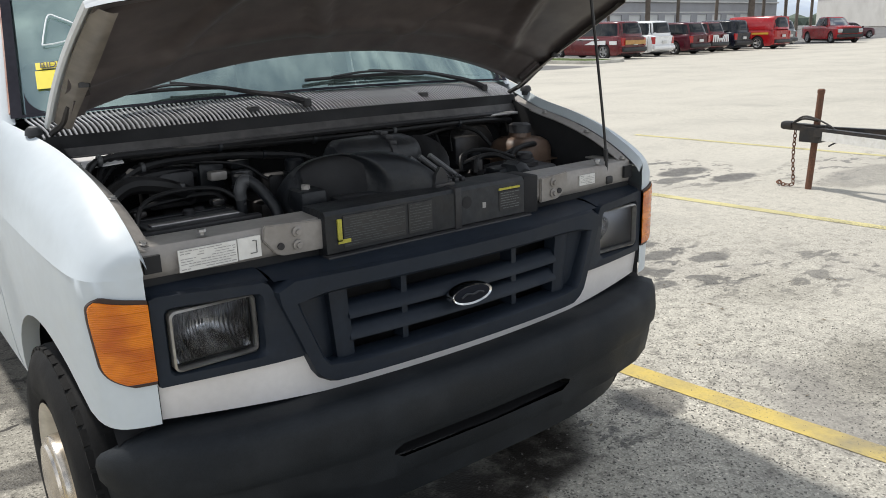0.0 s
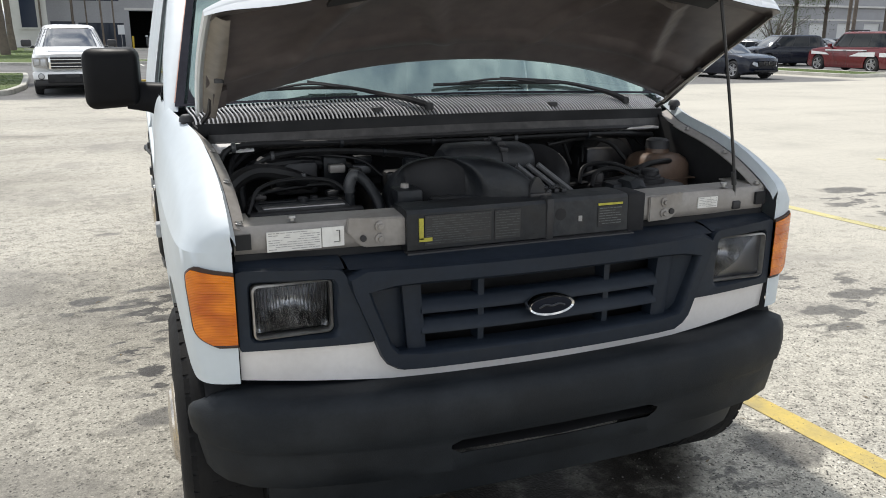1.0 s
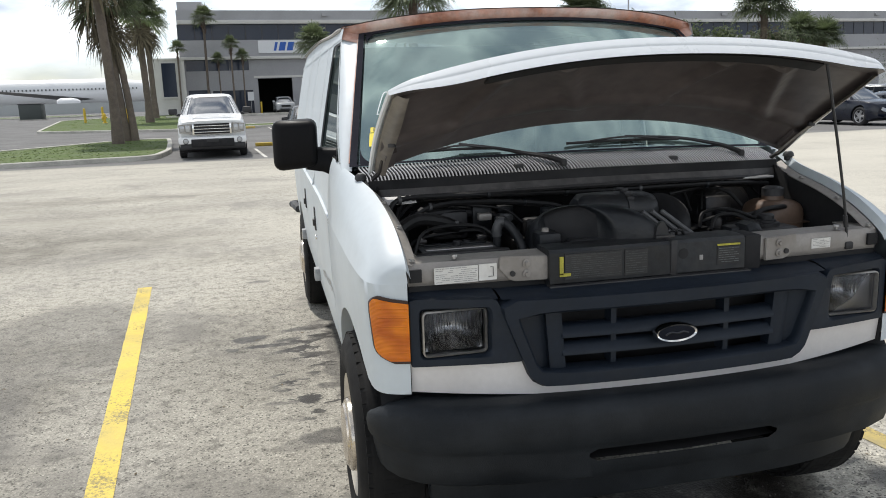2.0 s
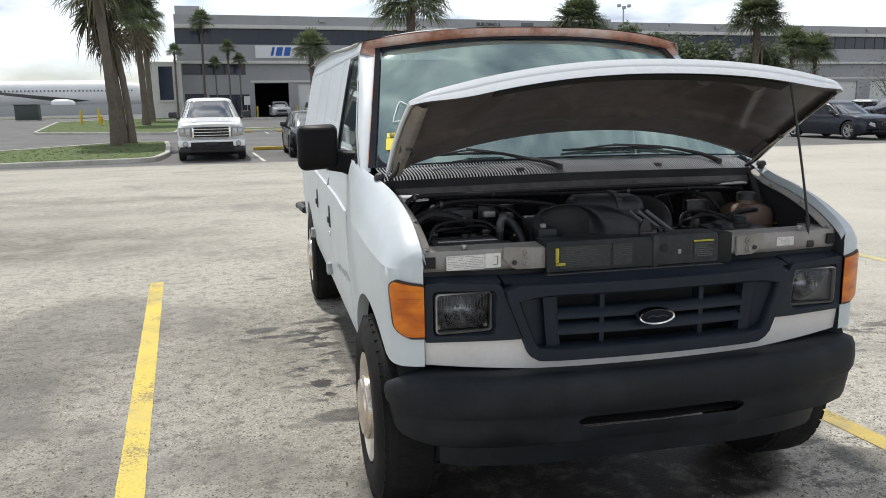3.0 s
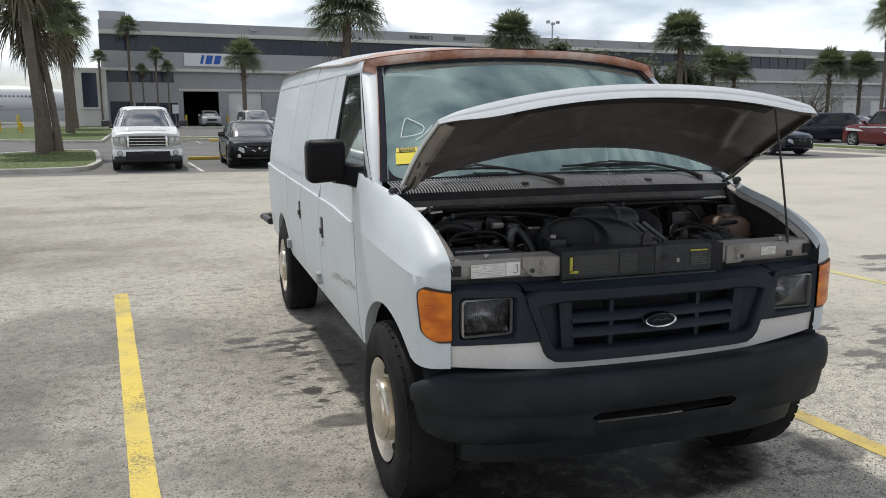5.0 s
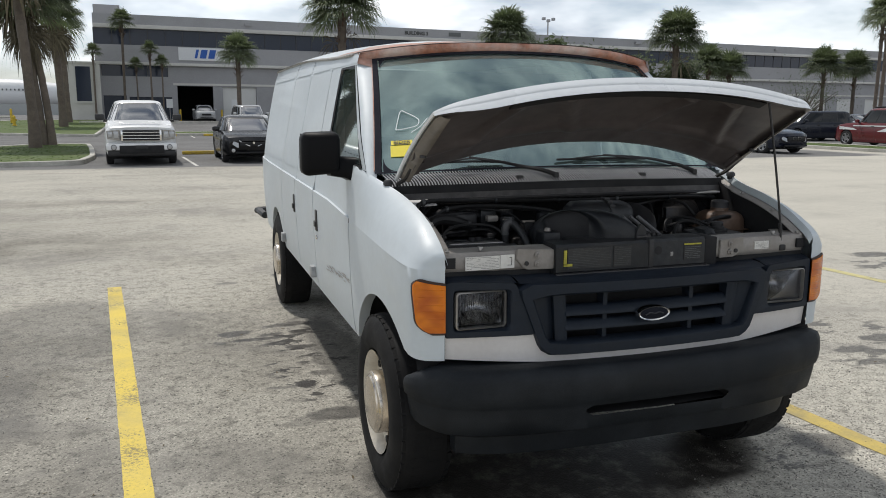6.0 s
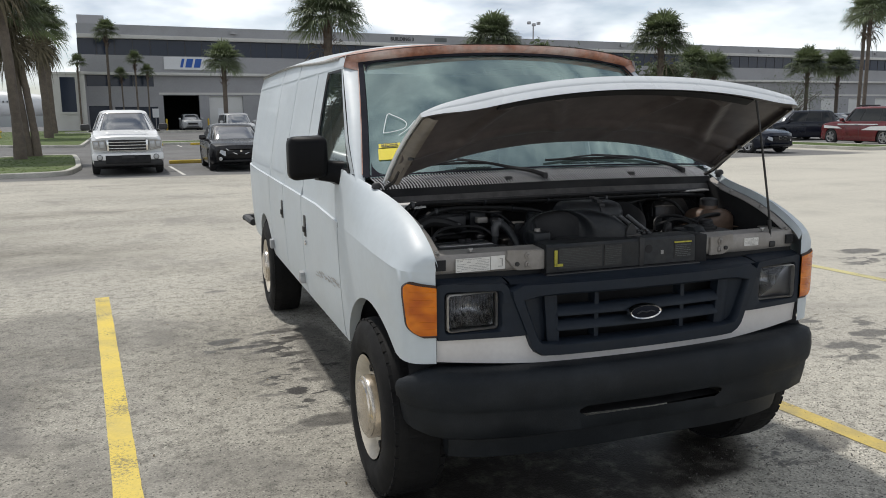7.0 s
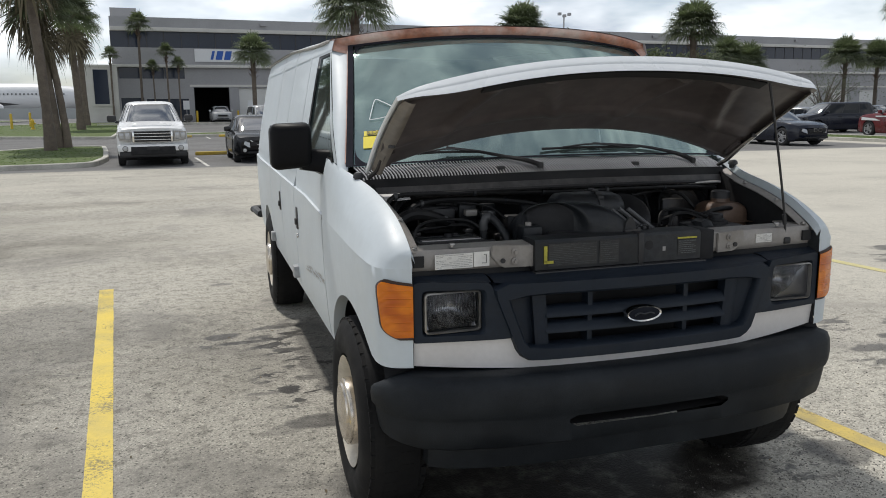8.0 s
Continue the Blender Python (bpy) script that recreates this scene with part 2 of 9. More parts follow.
a_co, a_mp, a_nz, a_rp = an.new("ShaderNodeTexCoord"), an.new("ShaderNodeMapping"), an.new("ShaderNodeTexNoise"), an.new("ShaderNodeValToRGB")
a_mp.inputs["Scale"].default_value = (9, 9, 14)
a_nz.inputs["Scale"].default_value, a_nz.inputs["Detail"].default_value = 1.0, 2.0
a_rp.color_ramp.elements[0].position, a_rp.color_ramp.elements[0].color = 0.34, (0.50, 0.096, 0.002, 1)
a_rp.color_ramp.elements[1].position, a_rp.color_ramp.elements[1].color = 0.62, (0.80, 0.218, 0.003, 1)
al.new(a_co.outputs["Object"], a_mp.inputs["Vector"])
al.new(a_mp.outputs[0], a_nz.inputs["Vector"])
al.new(a_nz.outputs["Fac"], a_rp.inputs[0])
al.new(a_rp.outputs[0], an["Principled BSDF"].inputs["Base Color"])
an["Principled BSDF"].inputs["Coat Weight"].default_value = 0.25
an["Principled BSDF"].inputs["Coat Roughness"].default_value = 0.05
M_HEADLENS = glass_mat("headlamp_lens", (0.95, 0.95, 0.95), 0.30, 0.95, 1.4, 0.0, (0.40, 0.41, 0.44))
M_REFLECT = reflector_mat("headlamp_reflector")
M_SIGRIM = mat("dark_brown_lens_rim", (0.035, 0.016, 0.010), 0.5, var=0.2)
M_LAMPRING = mat("dulled_silver_lamp_ring", (0.34, 0.33, 0.31), 0.38, 0.5, var=0.2, scale=20, dirt=(0.14, 0.12, 0.10), dirt_amt=0.6)
M_BLUEOVAL = mat("dark_oval_badge", (0.005, 0.007, 0.014), 0.5, var=0.1, spec=0.15)
M_FRIT = mat("black_glass_border", (0.030, 0.030, 0.037), 0.4, var=0.2, scale=6, spec=0.0)
M_SCRATCH = mat("grey_scratched_paint", (0.36, 0.35, 0.335), 0.6, var=0.5, scale=30)
M_HINGE = mat("worn_grey_hinge_paint", (0.36, 0.37, 0.38), 0.5, var=0.25, scale=25, dirt=(0.15, 0.13, 0.11), dirt_amt=0.6)
M_DIM = mat("dim_grey_metal", (0.05, 0.053, 0.06), 0.4, 0.6, var=0.2)
M_DIMPRINT = mat("faint_dark_print", (0.062, 0.07, 0.068), 0.6, var=0.2)
M_DIMYELLOW = mat("faded_yellow_print", (0.42, 0.38, 0.05), 0.6, var=0.3, scale=60)
M_PALEPRINT = mat("faded_pale_print", (0.32, 0.31, 0.30), 0.6, var=0.2)
M_HOSE = mat("black_rubber_hose", (0.008, 0.008, 0.009), 0.5, var=0.3, scale=14, dirt=(0.03, 0.028, 0.025), dirt_amt=0.35, spec=0.35)
# brighter copy of the van's white: the light on the hood is in the colour
M_WHITE_HOOD = mat("brightened_white_hood_paint", (0.74, 0.765, 0.785), 0.3, var=0.04, scale=2.5, fine=30, bump=0.2, bump_scale=3.5, dirt=(0.5, 0.49, 0.47), dirt_amt=0.12, coat=0.45)


# ---- mesh helpers ----
def part(name, bm, material, parent=None, label="", smooth=35.0, kind=""):
    """Links a bmesh as one mesh object, as a part of parent where given."""
    bmesh.ops.recalc_face_normals(bm, faces=bm.faces)
    me = bpy.data.meshes.new(name)
    bm.to_mesh(me)
    bm.free()
    me.materials.append(material)
    if smooth:
        me.polygons.foreach_set("use_smooth", [True] * len(me.polygons))
        me.set_sharp_from_angle(angle=radians(smooth))
    ob = new(name, me)
    ob.parent = parent
    if label or kind:
        tagged(ob, label=label, kind=kind)
    return ob


def empty(name, m, label, category, group="", kind=""):
    ob = new(name)
    ob.empty_display_size = 0.2
    ob.matrix_world = m
    return tagged(ob, label, category, group, kind)


def box(bm, x0, x1, y0, y1, z0, z1, r=0.0, m=None, seg=2):
    """An upright box, its edges rounded by r."""
    vs = [bm.verts.new((x, y, z)) for z in (z0, z1) for y in (y0, y1) for x in (x0, x1)]
    fs = [bm.faces.new([vs[i] for i in f]) for f in ((0, 2, 3, 1), (4, 5, 7, 6), (0, 1, 5, 4), (2, 6, 7, 3), (0, 4, 6, 2), (1, 3, 7, 5))]
    if r:
        es = list({e for f in fs for e in f.edges})
        got = bmesh.ops.bevel(bm, geom=es, offset=r, segments=seg, affect="EDGES", profile=0.5)
        vs = list({v for f in got["faces"] for v in f.verts} | {v for v in vs if v.is_valid})
    if m is not None:
        bmesh.ops.transform(bm, matrix=m, verts=[v for v in vs if v.is_valid])
    return bm


def nbox(*a, **k):
    return box(bmesh.new(), *a, **k)


def loft(bm, rings, closed=True, caps=True):
    """Skins a row of rings of equal length."""
    vr = [[bm.verts.new(p) for p in ring] for ring in rings]
    n = len(vr[0])
    for a, b in zip(vr, vr[1:]):
        for i in range(n if closed else n - 1):
            j = (i + 1) % n
            bm.faces.new((a[i], a[j], b[j], b[i]))
    if caps and closed:
        bm.faces.new(vr[0][::-1])
        bm.faces.new(vr[-1])
    return bm


def grid(bm, f, us, vs, thick=None):
    """A sheet f(u, v); with thick, a closed slab whose back lies thick (a vector) behind it."""
    g = [[bm.verts.new(f(u, v)) for v in vs] for u in us]
    for i in range(len(us) - 1):
        for j in range(len(vs) - 1):
            bm.faces.new((g[i][j], g[i + 1][j], g[i + 1][j + 1], g[i][j + 1]))
    if thick is not None:
        t = Vector(thick)
        h = [[bm.verts.new(Vector(v.co) + t) for v in row] for row in g]
        nu, nv = len(us), len(vs)
        for i in range(nu - 1):
            for j in range(nv - 1):
                bm.faces.new((h[i][j], h[i][j + 1], h[i + 1][j + 1], h[i + 1][j]))
        for i in range(nu - 1):
            bm.faces.new((g[i][0], h[i][0], h[i + 1][0], g[i + 1][0]))
            bm.faces.new((g[i][nv - 1], g[i + 1][nv - 1], h[i + 1][nv - 1], h[i][nv - 1]))
        for j in range(nv - 1):
            bm.faces.new((g[0][j], g[0][j + 1], h[0][j + 1], h[0][j]))
            bm.faces.new((g[nu - 1][j], h[nu - 1][j], h[nu - 1][j + 1], g[nu - 1][j + 1]))
    return bm


def lin(a, b, n):
    return [a + (b - a) * i / (n - 1) for i in range(n)]


def smooth_path(pts, n=6):
    """Catmull-Rom points through pts."""
    p = [Vector(q) for q in pts]
    p = [2 * p[0] - p[1]] + p + [2 * p[-1] - p[-2]]
    out = []
    for i in range(1, len(p) - 2):
        for k in range(n):
            t = k / n
            a, b, c, d = p[i - 1], p[i], p[i + 1], p[i + 2]
            out.append(0.5 * ((2 * b) + (c - a) * t + (2 * a - 5 * b + 4 * c - d) * t * t + (3 * b - a - 3 * c + d) * t ** 3))
    out.append(p[-2])
    return out


def tube(bm, pts, r, n=8, sm=5):
    """A round hose or rod through pts; r a number or one per point."""
    path = smooth_path(pts, sm) if sm and len(pts) > 2 else [Vector(q) for q in pts]
    rings, prev = [], None
    for i, q in enumerate(path):
        d = (path[min(i + 1, len(path) - 1)] - path[max(i - 1, 0)]).normalized()
        a = prev if prev is not None else (Vector((0, 0, 1)) if abs(d.z) < 0.9 else Vector((1, 0, 0)))
        side = d.cross(a).normalized()
        up = side.cross(d).normalized()
        prev = up
        rad = r if not isinstance(r, (list, tuple)) else r[0] + (r[-1] - r[0]) * i / (len(path) - 1)
        rings.append([q + rad * (math.cos(2 * math.pi * k / n) * side + math.sin(2 * math.pi * k / n) * up) for k in range(n)])
    return loft(bm, rings)


def lathe(bm, prof, centre, axis="z", n=24, a0=0.0, a1=2 * math.pi):
    """Turns a profile of (radius, height) about an axis through centre."""
    c = Vector(centre)
    full = abs(a1 - a0 - 2 * math.pi) < 1e-6
    cols = []
    for k in range(n if full else n + 1):
        a = a0 + (a1 - a0) * k / n
        ca, sa = math.cos(a), math.sin(a)
        col = []
        for r, h in prof:
            if axis == "z":
                p = Vector((r * ca, r * sa, h))
            elif axis == "x":
                p = Vector((h, r * ca, r * sa))
            else:
                p = Vector((r * ca, h, r * sa))
            col.append(c + p)
        cols.append(col)
    vs = [[bm.verts.new(p) for p in col] for col in cols]
    m = len(vs)
    for i in range(m if full else m - 1):
        a, b = vs[i], vs[(i + 1) % m]
        for j in range(len(prof) - 1):
            bm.faces.new((a[j], b[j], b[j + 1], a[j + 1]))
    bmesh.ops.remove_doubles(bm, verts=bm.verts, dist=1e-5)
    return bm


def prism(bm, poly, place, depth):
    """A flat outline given in (u, v), laid into space by place(u, v, w) and made depth thick."""
    a = [bm.verts.new(place(u, v, 0)) for u, v in poly]
    b = [bm.verts.new(place(u, v, depth)) for u, v in poly]
    bm.faces.new(a)
    bm.faces.new(b[::-1])
    n = len(poly)
    for i in range(n):
        bm.faces.new((a[i], b[i], b[(i + 1) % n], a[(i + 1) % n]))
    return bm


def rounded(x0, x1, z0, z1, r, n=4):
    out = []
    for cx, cz, a in ((x1 - r, z1 - r, 0), (x0 + r, z1 - r, 90), (x0 + r, z0 + r, 180), (x1 - r, z0 + r, 270)):
        for k in range(n + 1):
            t = radians(a + 90 * k / n)
            out.append((cx + r * math.cos(t), cz + r * math.sin(t)))
    return out


def lerp_table(tab, x):
    """Piecewise linear reading of rows (x, value)."""
    if x <= tab[0][0]:
        return tab[0][1]
    for (a, va), (b, vb) in zip(tab, tab[1:]):
        if x <= b:
            return va + (vb - va) * (x - a) / (b - a)
    return tab[-1][1]


def soft_table(tab, x):
    """Smooth reading of rows (x, value), by cosine steps of a local cubic."""
    n = len(tab)
    if x <= tab[0][0]:
        return tab[0][1]
    if x >= tab[-1][0]:
        return tab[-1][1]
    i = max(k for k in range(n - 1) if tab[k][0] <= x)
    def slope(k):
        a, b = max(k - 1, 0), min(k + 1, n - 1)
        return (tab[b][1] - tab[a][1]) / (tab[b][0] - tab[a][0])
    h = tab[i + 1][0] - tab[i][0]
    t = (x - tab[i][0]) / h
    return ((2 * t ** 3 - 3 * t ** 2 + 1) * tab[i][1] + (t ** 3 - 2 * t ** 2 + t) * h * slope(i)
            + (-2 * t ** 3 + 3 * t ** 2) * tab[i + 1][1] + (t ** 3 - t ** 2) * h * slope(i + 1))


# ---- the van ----
van = empty("cargo_van", pose(0, 0, 0), "white cargo van with open hood and peeled rusty roof edge", "van")
HUB_F, HUB_R, AXLE_Z = 0.70, 4.205, 0.385
PROF = [(0.42, 0.945), (0.5, 0.965), (0.6, 0.985), (0.8, 1.0), (1.0, 1.007), (1.19, 1.008)]
PROF_UP = [(1.04, 1.004), (1.15, 0.996), (1.35, 0.972), (1.6, 0.926), (1.85, 0.874), (1.93, 0.852), (2.0, 0.826)]
TAPER = [(0.28, 0.045), (0.3, 0.037), (0.4, 0.024), (0.55, 0.016), (0.75, 0.010), (1.0, 0.004), (1.2, 0.0), (4.6, 0.0), (5.2, 0.012), (5.4, 0.03), (5.5, 0.06)]
CREASE = [(0.2, 1.05), (0.34, 1.055), (0.63, 1.075), (1.2, 1.12), (1.77, 1.15), (5.5, 1.19)]


def roof_rise(y):
    """The roof climbs a little behind the cab."""
    k = min(1, max(0, (y - 1.7) / 2.0))
    return 0.062 * k * k * (3 - 2 * k)


def half_width(y, z):
    return soft_table(PROF, z) - lerp_table(TAPER, y)


def half_width_up(y, z):
    return soft_table(PROF_UP, z) - lerp_table(TAPER, y)


def low_edge(y):
    base = 0.70 if y < 0.5 else 0.545
    z = base
    for hub, r in ((HUB_F, 0.465), (HUB_R, 0.44)):
        if abs(y - hub) < r:
            z = max(z, AXLE_Z + math.sqrt(r * r - (y - hub) ** 2))
    return z


def stations(a, b, n):
    """Stations along the side, closer together at the wheel openings."""
    out = set(lin(a, b, n))
    for hub, r in ((HUB_F, 0.465), (HUB_R, 0.44)):
        for k in range(25):
            y = hub - r * math.cos(math.pi * k / 24)
            if a < y < b:
                out.add(y)
    return sorted(out)


def side_panel(name, s, y0, y1, upper=None, label=""):
    """Lower body side from its low edge to the crease, and the panel above it where upper gives its top."""
    bm = bmesh.new()
    ys = stations(y0, y1, 14)
    ts = lin(0, 1, 9)
    grid(bm, lambda y, t: (s * half_width(y, low_edge(y) + t * (lerp_table(CREASE, y) - low_edge(y))), y, low_edge(y) + t * (lerp_table(CREASE, y) - low_edge(y))), ys, ts)
    # inner return of the low edge
    grid(bm, lambda y, t: (s * (half_width(y, low_edge(y)) - 0.035 * t), y, low_edge(y) + 0.004 * t), ys, [0, 1])
    if upper:
        grid(bm, lambda y, t: (s * half_width_up(y, lerp_table(CREASE, y) + t * (upper(y) - lerp_table(CREASE, y))), y, lerp_table(CREASE, y) + t * (upper(y) - lerp_table(CREASE, y))), ys, lin(0, 1, 12))
        grid(bm, lambda y, t: (s * (half_width(y, lerp_table(CREASE, y)) * (1 - t) + half_width_up(y, lerp_table(CREASE, y)) * t), y, lerp_table(CREASE, y) + 0.003 * t), ys, [0, 1])
    # turned edges at the panel gaps
    for y in (y0, y1):
        z1 = upper(y) if upper else lerp_table(CREASE, y)
        grid(bm, lambda u, z: (s * ((half_width(y, z) if z < lerp_table(CREASE, y) else half_width_up(y, z)) - 0.03 * u), y, z), [0, 1], lin(low_edge(y), z1, 24))
    bmesh.ops.remove_doubles(bm, verts=bm.verts, dist=0.0005)
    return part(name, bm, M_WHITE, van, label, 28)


# outer path round the front corner: place at crease height, and the edge of the hood opening above it
CORNER = [((0.853, 0.213), (0.853, 0.213, 1.095)), ((0.90, 0.226), (0.853, 0.220, 1.105)), ((0.944, 0.250), (0.853, 0.235, 1.12)),
          ((0.963, 0.30), (0.854, 0.29, 1.155)), ((0.982, 0.40), (0.858, 0.40, 1.207)), ((0.99, 0.55), (0.867, 0.55, 1.252)),
          ((0.997, 0.75), (0.884, 0.75, 1.292)), ((1.003, 0.97), (0.943, 0.97, 1.343)), ((1.006, 1.195), (0.968, 1.195, 1.372))]


CORNER = [((a[0] if k < 3 else half_width(a[1], lerp_table(CREASE, a[1])), a[1]), e) for k, (a, e) in enumerate(CORNER)]


def corner_at(u):
    """Corner path, u from 0 (front) to 8."""
    i = min(int(u), len(CORNER) - 2)
    a = [Vector((*c[0], 0)) for c in CORNER]
    e = [Vector(c[1]) for c in CORNER]
    t = u - i
    def cr(p):
        p0, p1, p2, p3 = p[max(i - 1, 0)], p[i], p[i + 1], p[min(i + 2, len(p) - 1)]
        return 0.5 * (2 * p1 + (p2 - p0) * t + (2 * p0 - 5 * p1 + 4 * p2 - p3) * t * t + (3 * p1 - p0 - 3 * p2 + p3) * t ** 3)
    return cr(a), cr(e)


def fender(s):
    bm = bmesh.new()
    ys = stations(0.30, 1.195, 14)
    grid(bm, lambda y, t: (s * half_width(y, low_edge(y) + t * (lerp_table(CREASE, y) - low_edge(y))), y, low_edge(y) + t * (lerp_table(CREASE, y) - low_edge(y))), ys, lin(0, 1, 9))
    grid(bm, lambda y, t: (s * (half_width(y, low_edge(y)) - 0.05 * t), y, low_edge(y) + 0.004 * t), ys, [0, 1])
    # front corner below the crease
    def cface(u, t):
        a, e = corner_at(u)
        z = 0.70 + t * (lerp_table(CREASE, a.y) - 0.70)
        k = half_width(0.30, z) - half_width(0.30, 1.05)
        return (s * (a.x + k * min(1, u / 3)), a.y, z)
    grid(bm, cface, lin(0, 3, 10), lin(0, 1, 9))
    # rounded shoulder up to the hood opening
    def shoulder(u, t):
        a, e = corner_at(u)
        z0 = lerp_table(CREASE, a.y)
        p0 = Vector((a.x - 0.004 * min(1, t * 8), a.y, z0))
        p1 = Vector((a.x * 0.72 + e.x * 0.28 + 0.004, a.y * 0.8 + e.y * 0.2, z0 + (e.z - z0) * 0.9))
        p2 = e
        q = p0 * (1 - t) ** 2 + p1 * 2 * t * (1 - t) + p2 * t * t
        return (s * q.x, q.y, q.z)
    us = lin(0, 8, 41)
    grid(bm, shoulder, us, lin(0, 1, 10))
    # flange turned down at the hood opening
    def flange(u, t):
        a, e = corner_at(u)
        return (s * (e.x - 0.012 * t), e.y + 0.004 * t, e.z - 0.03 * t)
    grid(bm, flange, us, [0, 0.5, 1])
    bmesh.ops.remove_doubles(bm, verts=bm.verts, dist=0.002)
    return part("fender", bm, M_WHITE, van, "glossy white fender", 30)


def sig_lens(s, grow, out, z_lo, z_hi):
    """Wrap-round corner lens; its outline narrows downwards."""
    bm = bmesh.new()
    def f(t, v):
        z = z_lo + (z_hi - 0.016 * max(0.0, 1 - 1.15 * t) - z_lo) * v
        k = (z - 0.81) / 0.20
        reach = 2.34 - 0.52 * max(0, 0.75 - k) - 0.85 * (max(0, 0.26 - k) / 0.26) ** 2.4 - 0.45 * (max(0, k - 0.88) / 0.12) ** 2
        u = (reach + grow) * t
        a, e = corner_at(max(0, u))
        n = Vector((min(1, u / 2.2), -1 + min(0.9, u / 3.3), 0)).normalized()
        return (s * (a.x + n.x * out), a.y + n.y * out, z)
    grid(bm, f, lin(0, 1, 30), lin(0, 1, 30), thick=(0, 0.012, 0))
    return bm


for s in (-1, 1):
    fender(s)
    part("signal_rim", sig_lens(s, 0.17, 0.007, 0.802, 1.016), M_SIGRIM, van, smooth=40)
    sl = part("turn_signal", sig_lens(s, 0.0, 0.010, 0.811, 1.007), M_AMBER, van, "amber wrap-round turn signal", 40)
    for k in range(6):
        z = 0.838 + 0.028 * k
        bm = bmesh.new()
        pts = []
        for u in lin(0.15, 1.9 if k > 1 else 1.2, 7):
            a, e = corner_at(u)
            nn = Vector((min(1, u / 2.2), -1 + min(0.9, u / 3.3), 0)).normalized()
            pts.append((s * (a.x + nn.x * 0.0085), a.y + nn.y * 0.0085, z))
        tube(bm, pts, 0.003, 6, 2)
        part("lens_rib", bm, M_AMBER, sl)

TOPZ = lambda y: 1.93 + roof_rise(y)
for s in (-1, 1):
    # front door: lower skin and a window frame above it
    WIN_F, WIN_R, WIN_B, WIN_T = 1.42, 1.98, 1.37, 1.865
    side_panel("front_door", s, 1.205, 2.245, None, "white front door with scraped lower edge")
    dz = lambda y: 1.37
    pill = lambda z: 1.005 + (z - 1.35) / 0.55 * 0.62      # line of the windshield pillar
    fz = lambda z: 0.085 - 0.050 * (z - 1.36) / 0.50       # width of the bar between pillar and glass
    bm = bmesh.new()
    # ledge that meets the lower skin
    grid(bm, lambda y, t: (s * (half_width(y, lerp_table(CREASE, y)) * (1 - t) + half_width_up(y, lerp_table(CREASE, y)) * t), y, lerp_table(CREASE, y) + 0.003 * t), lin(1.205, 2.245, 12), [0, 1])
    # belt band under the glass
    ys = lin(1.205, 2.245, 12)
    grid(bm, lambda y, t: (s * half_width_up(y, lerp_table(CREASE, y) + t * (1.372 - lerp_table(CREASE, y))), y, lerp_table(CREASE, y) + t * (1.372 - lerp_table(CREASE, y))), ys, lin(0, 1, 6))
    # rear upright and top bar
    grid(bm, lambda y, z: (s * half_width_up(y, z), y, z), lin(WIN_R, 2.245, 4), lin(1.372, 1.90, 9))
    grid(bm, lambda u, z: (s * half_width_up(1.5, z), (pill(z) - 0.02) * (1 - u) + WIN_R * u, z), lin(0, 1, 6), lin(WIN_T, 1.90, 3))
    # sloping front bar
    grid(bm, lambda u, z: (s * (half_width_up(1.4, z) - 0.012 * max(0, 1 - (z - 1.36) / 0.15)), pill(z) + 0.012 + u * (fz(z) - 0.012), z), [0, 0.5, 1], lin(1.36, 1.88, 12))
    part("door_frame", bm, M_WHITE, van, "", 28)
    bm = bmesh.new()
    grid(bm, lambda u, z: (s * (half_width_up(1.5, z) - 0.004), pill(z) + fz(z) + 0.022 * u, z), [0, 1], lin(1.36, 1.875, 8))
    grid(bm, lambda u, z: (s * (half_width_up(1.5, z) - 0.004), WIN_R - 0.02 * u, z), [0, 1], lin(1.36, 1.875, 8))
    grid(bm, lambda u, v: (s * (half_width_up(1.5, 1.855 + 0.02 * v) - 0.004), (pill(1.86) + fz(1.86)) * (1 - u) + WIN_R * u, 1.855 + 0.02 * v), [0, 1], [0, 1])
    grid(bm, lambda u, v: (s * (half_width_up(1.5, 1.36 + 0.02 * v) - 0.004), (pill(1.36) + fz(1.36)) * (1 - u) + WIN_R * u, 1.36 + 0.02 * v), [0, 1], [0, 1])
    part("window_seal", bm, M_BLACK, van)
    bm = bmesh.new()
    grid(bm, lambda u, z: (s * (half_width_up(1.5, z) - 0.012), (pill(z) + fz(z) + 0.005) * (1 - u) + (WIN_R - 0.005) * u, z), lin(0, 1, 4), lin(1.365, 1.87, 6))
    g = part("door_window", bm, M_SIDEGLASS, van, "tinted side window glass")
    g.visible_shadow = False
    # cargo sides
    side_panel("cargo_door", s, 2.255, 2.99, TOPZ, "plain white cargo door")
    side_panel("cargo_door", s, 3.0, 3.74, TOPZ, "plain white cargo door")
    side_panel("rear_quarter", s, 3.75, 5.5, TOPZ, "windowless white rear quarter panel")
    # raised panel border on the cargo sides
    for y0, y1 in ((2.34, 2.93), (3.06, 3.66), (3.84, 5.2)):
        for c, d in ((1.875, 1.887), (1.24, 1.25)):
            bm = bmesh.new()
            grid(bm, lambda y, z: (s * (half_width_up(y, z) + 0.004), y, z), lin(y0, y1, 8), [c, d])
            part("panel_rib", bm, M_WHITE, van)
    # handles
    for y in (2.13, 3.06):
        bm = nbox(min(s * 1.0, s * 1.013), max(s * 1.0, s * 1.013), y - 0.03, y + 0.03, 0.925, 1.05, 0.005)
        hh = part("door_handle", bm, M_BLACK, van, "black recessed door handle")
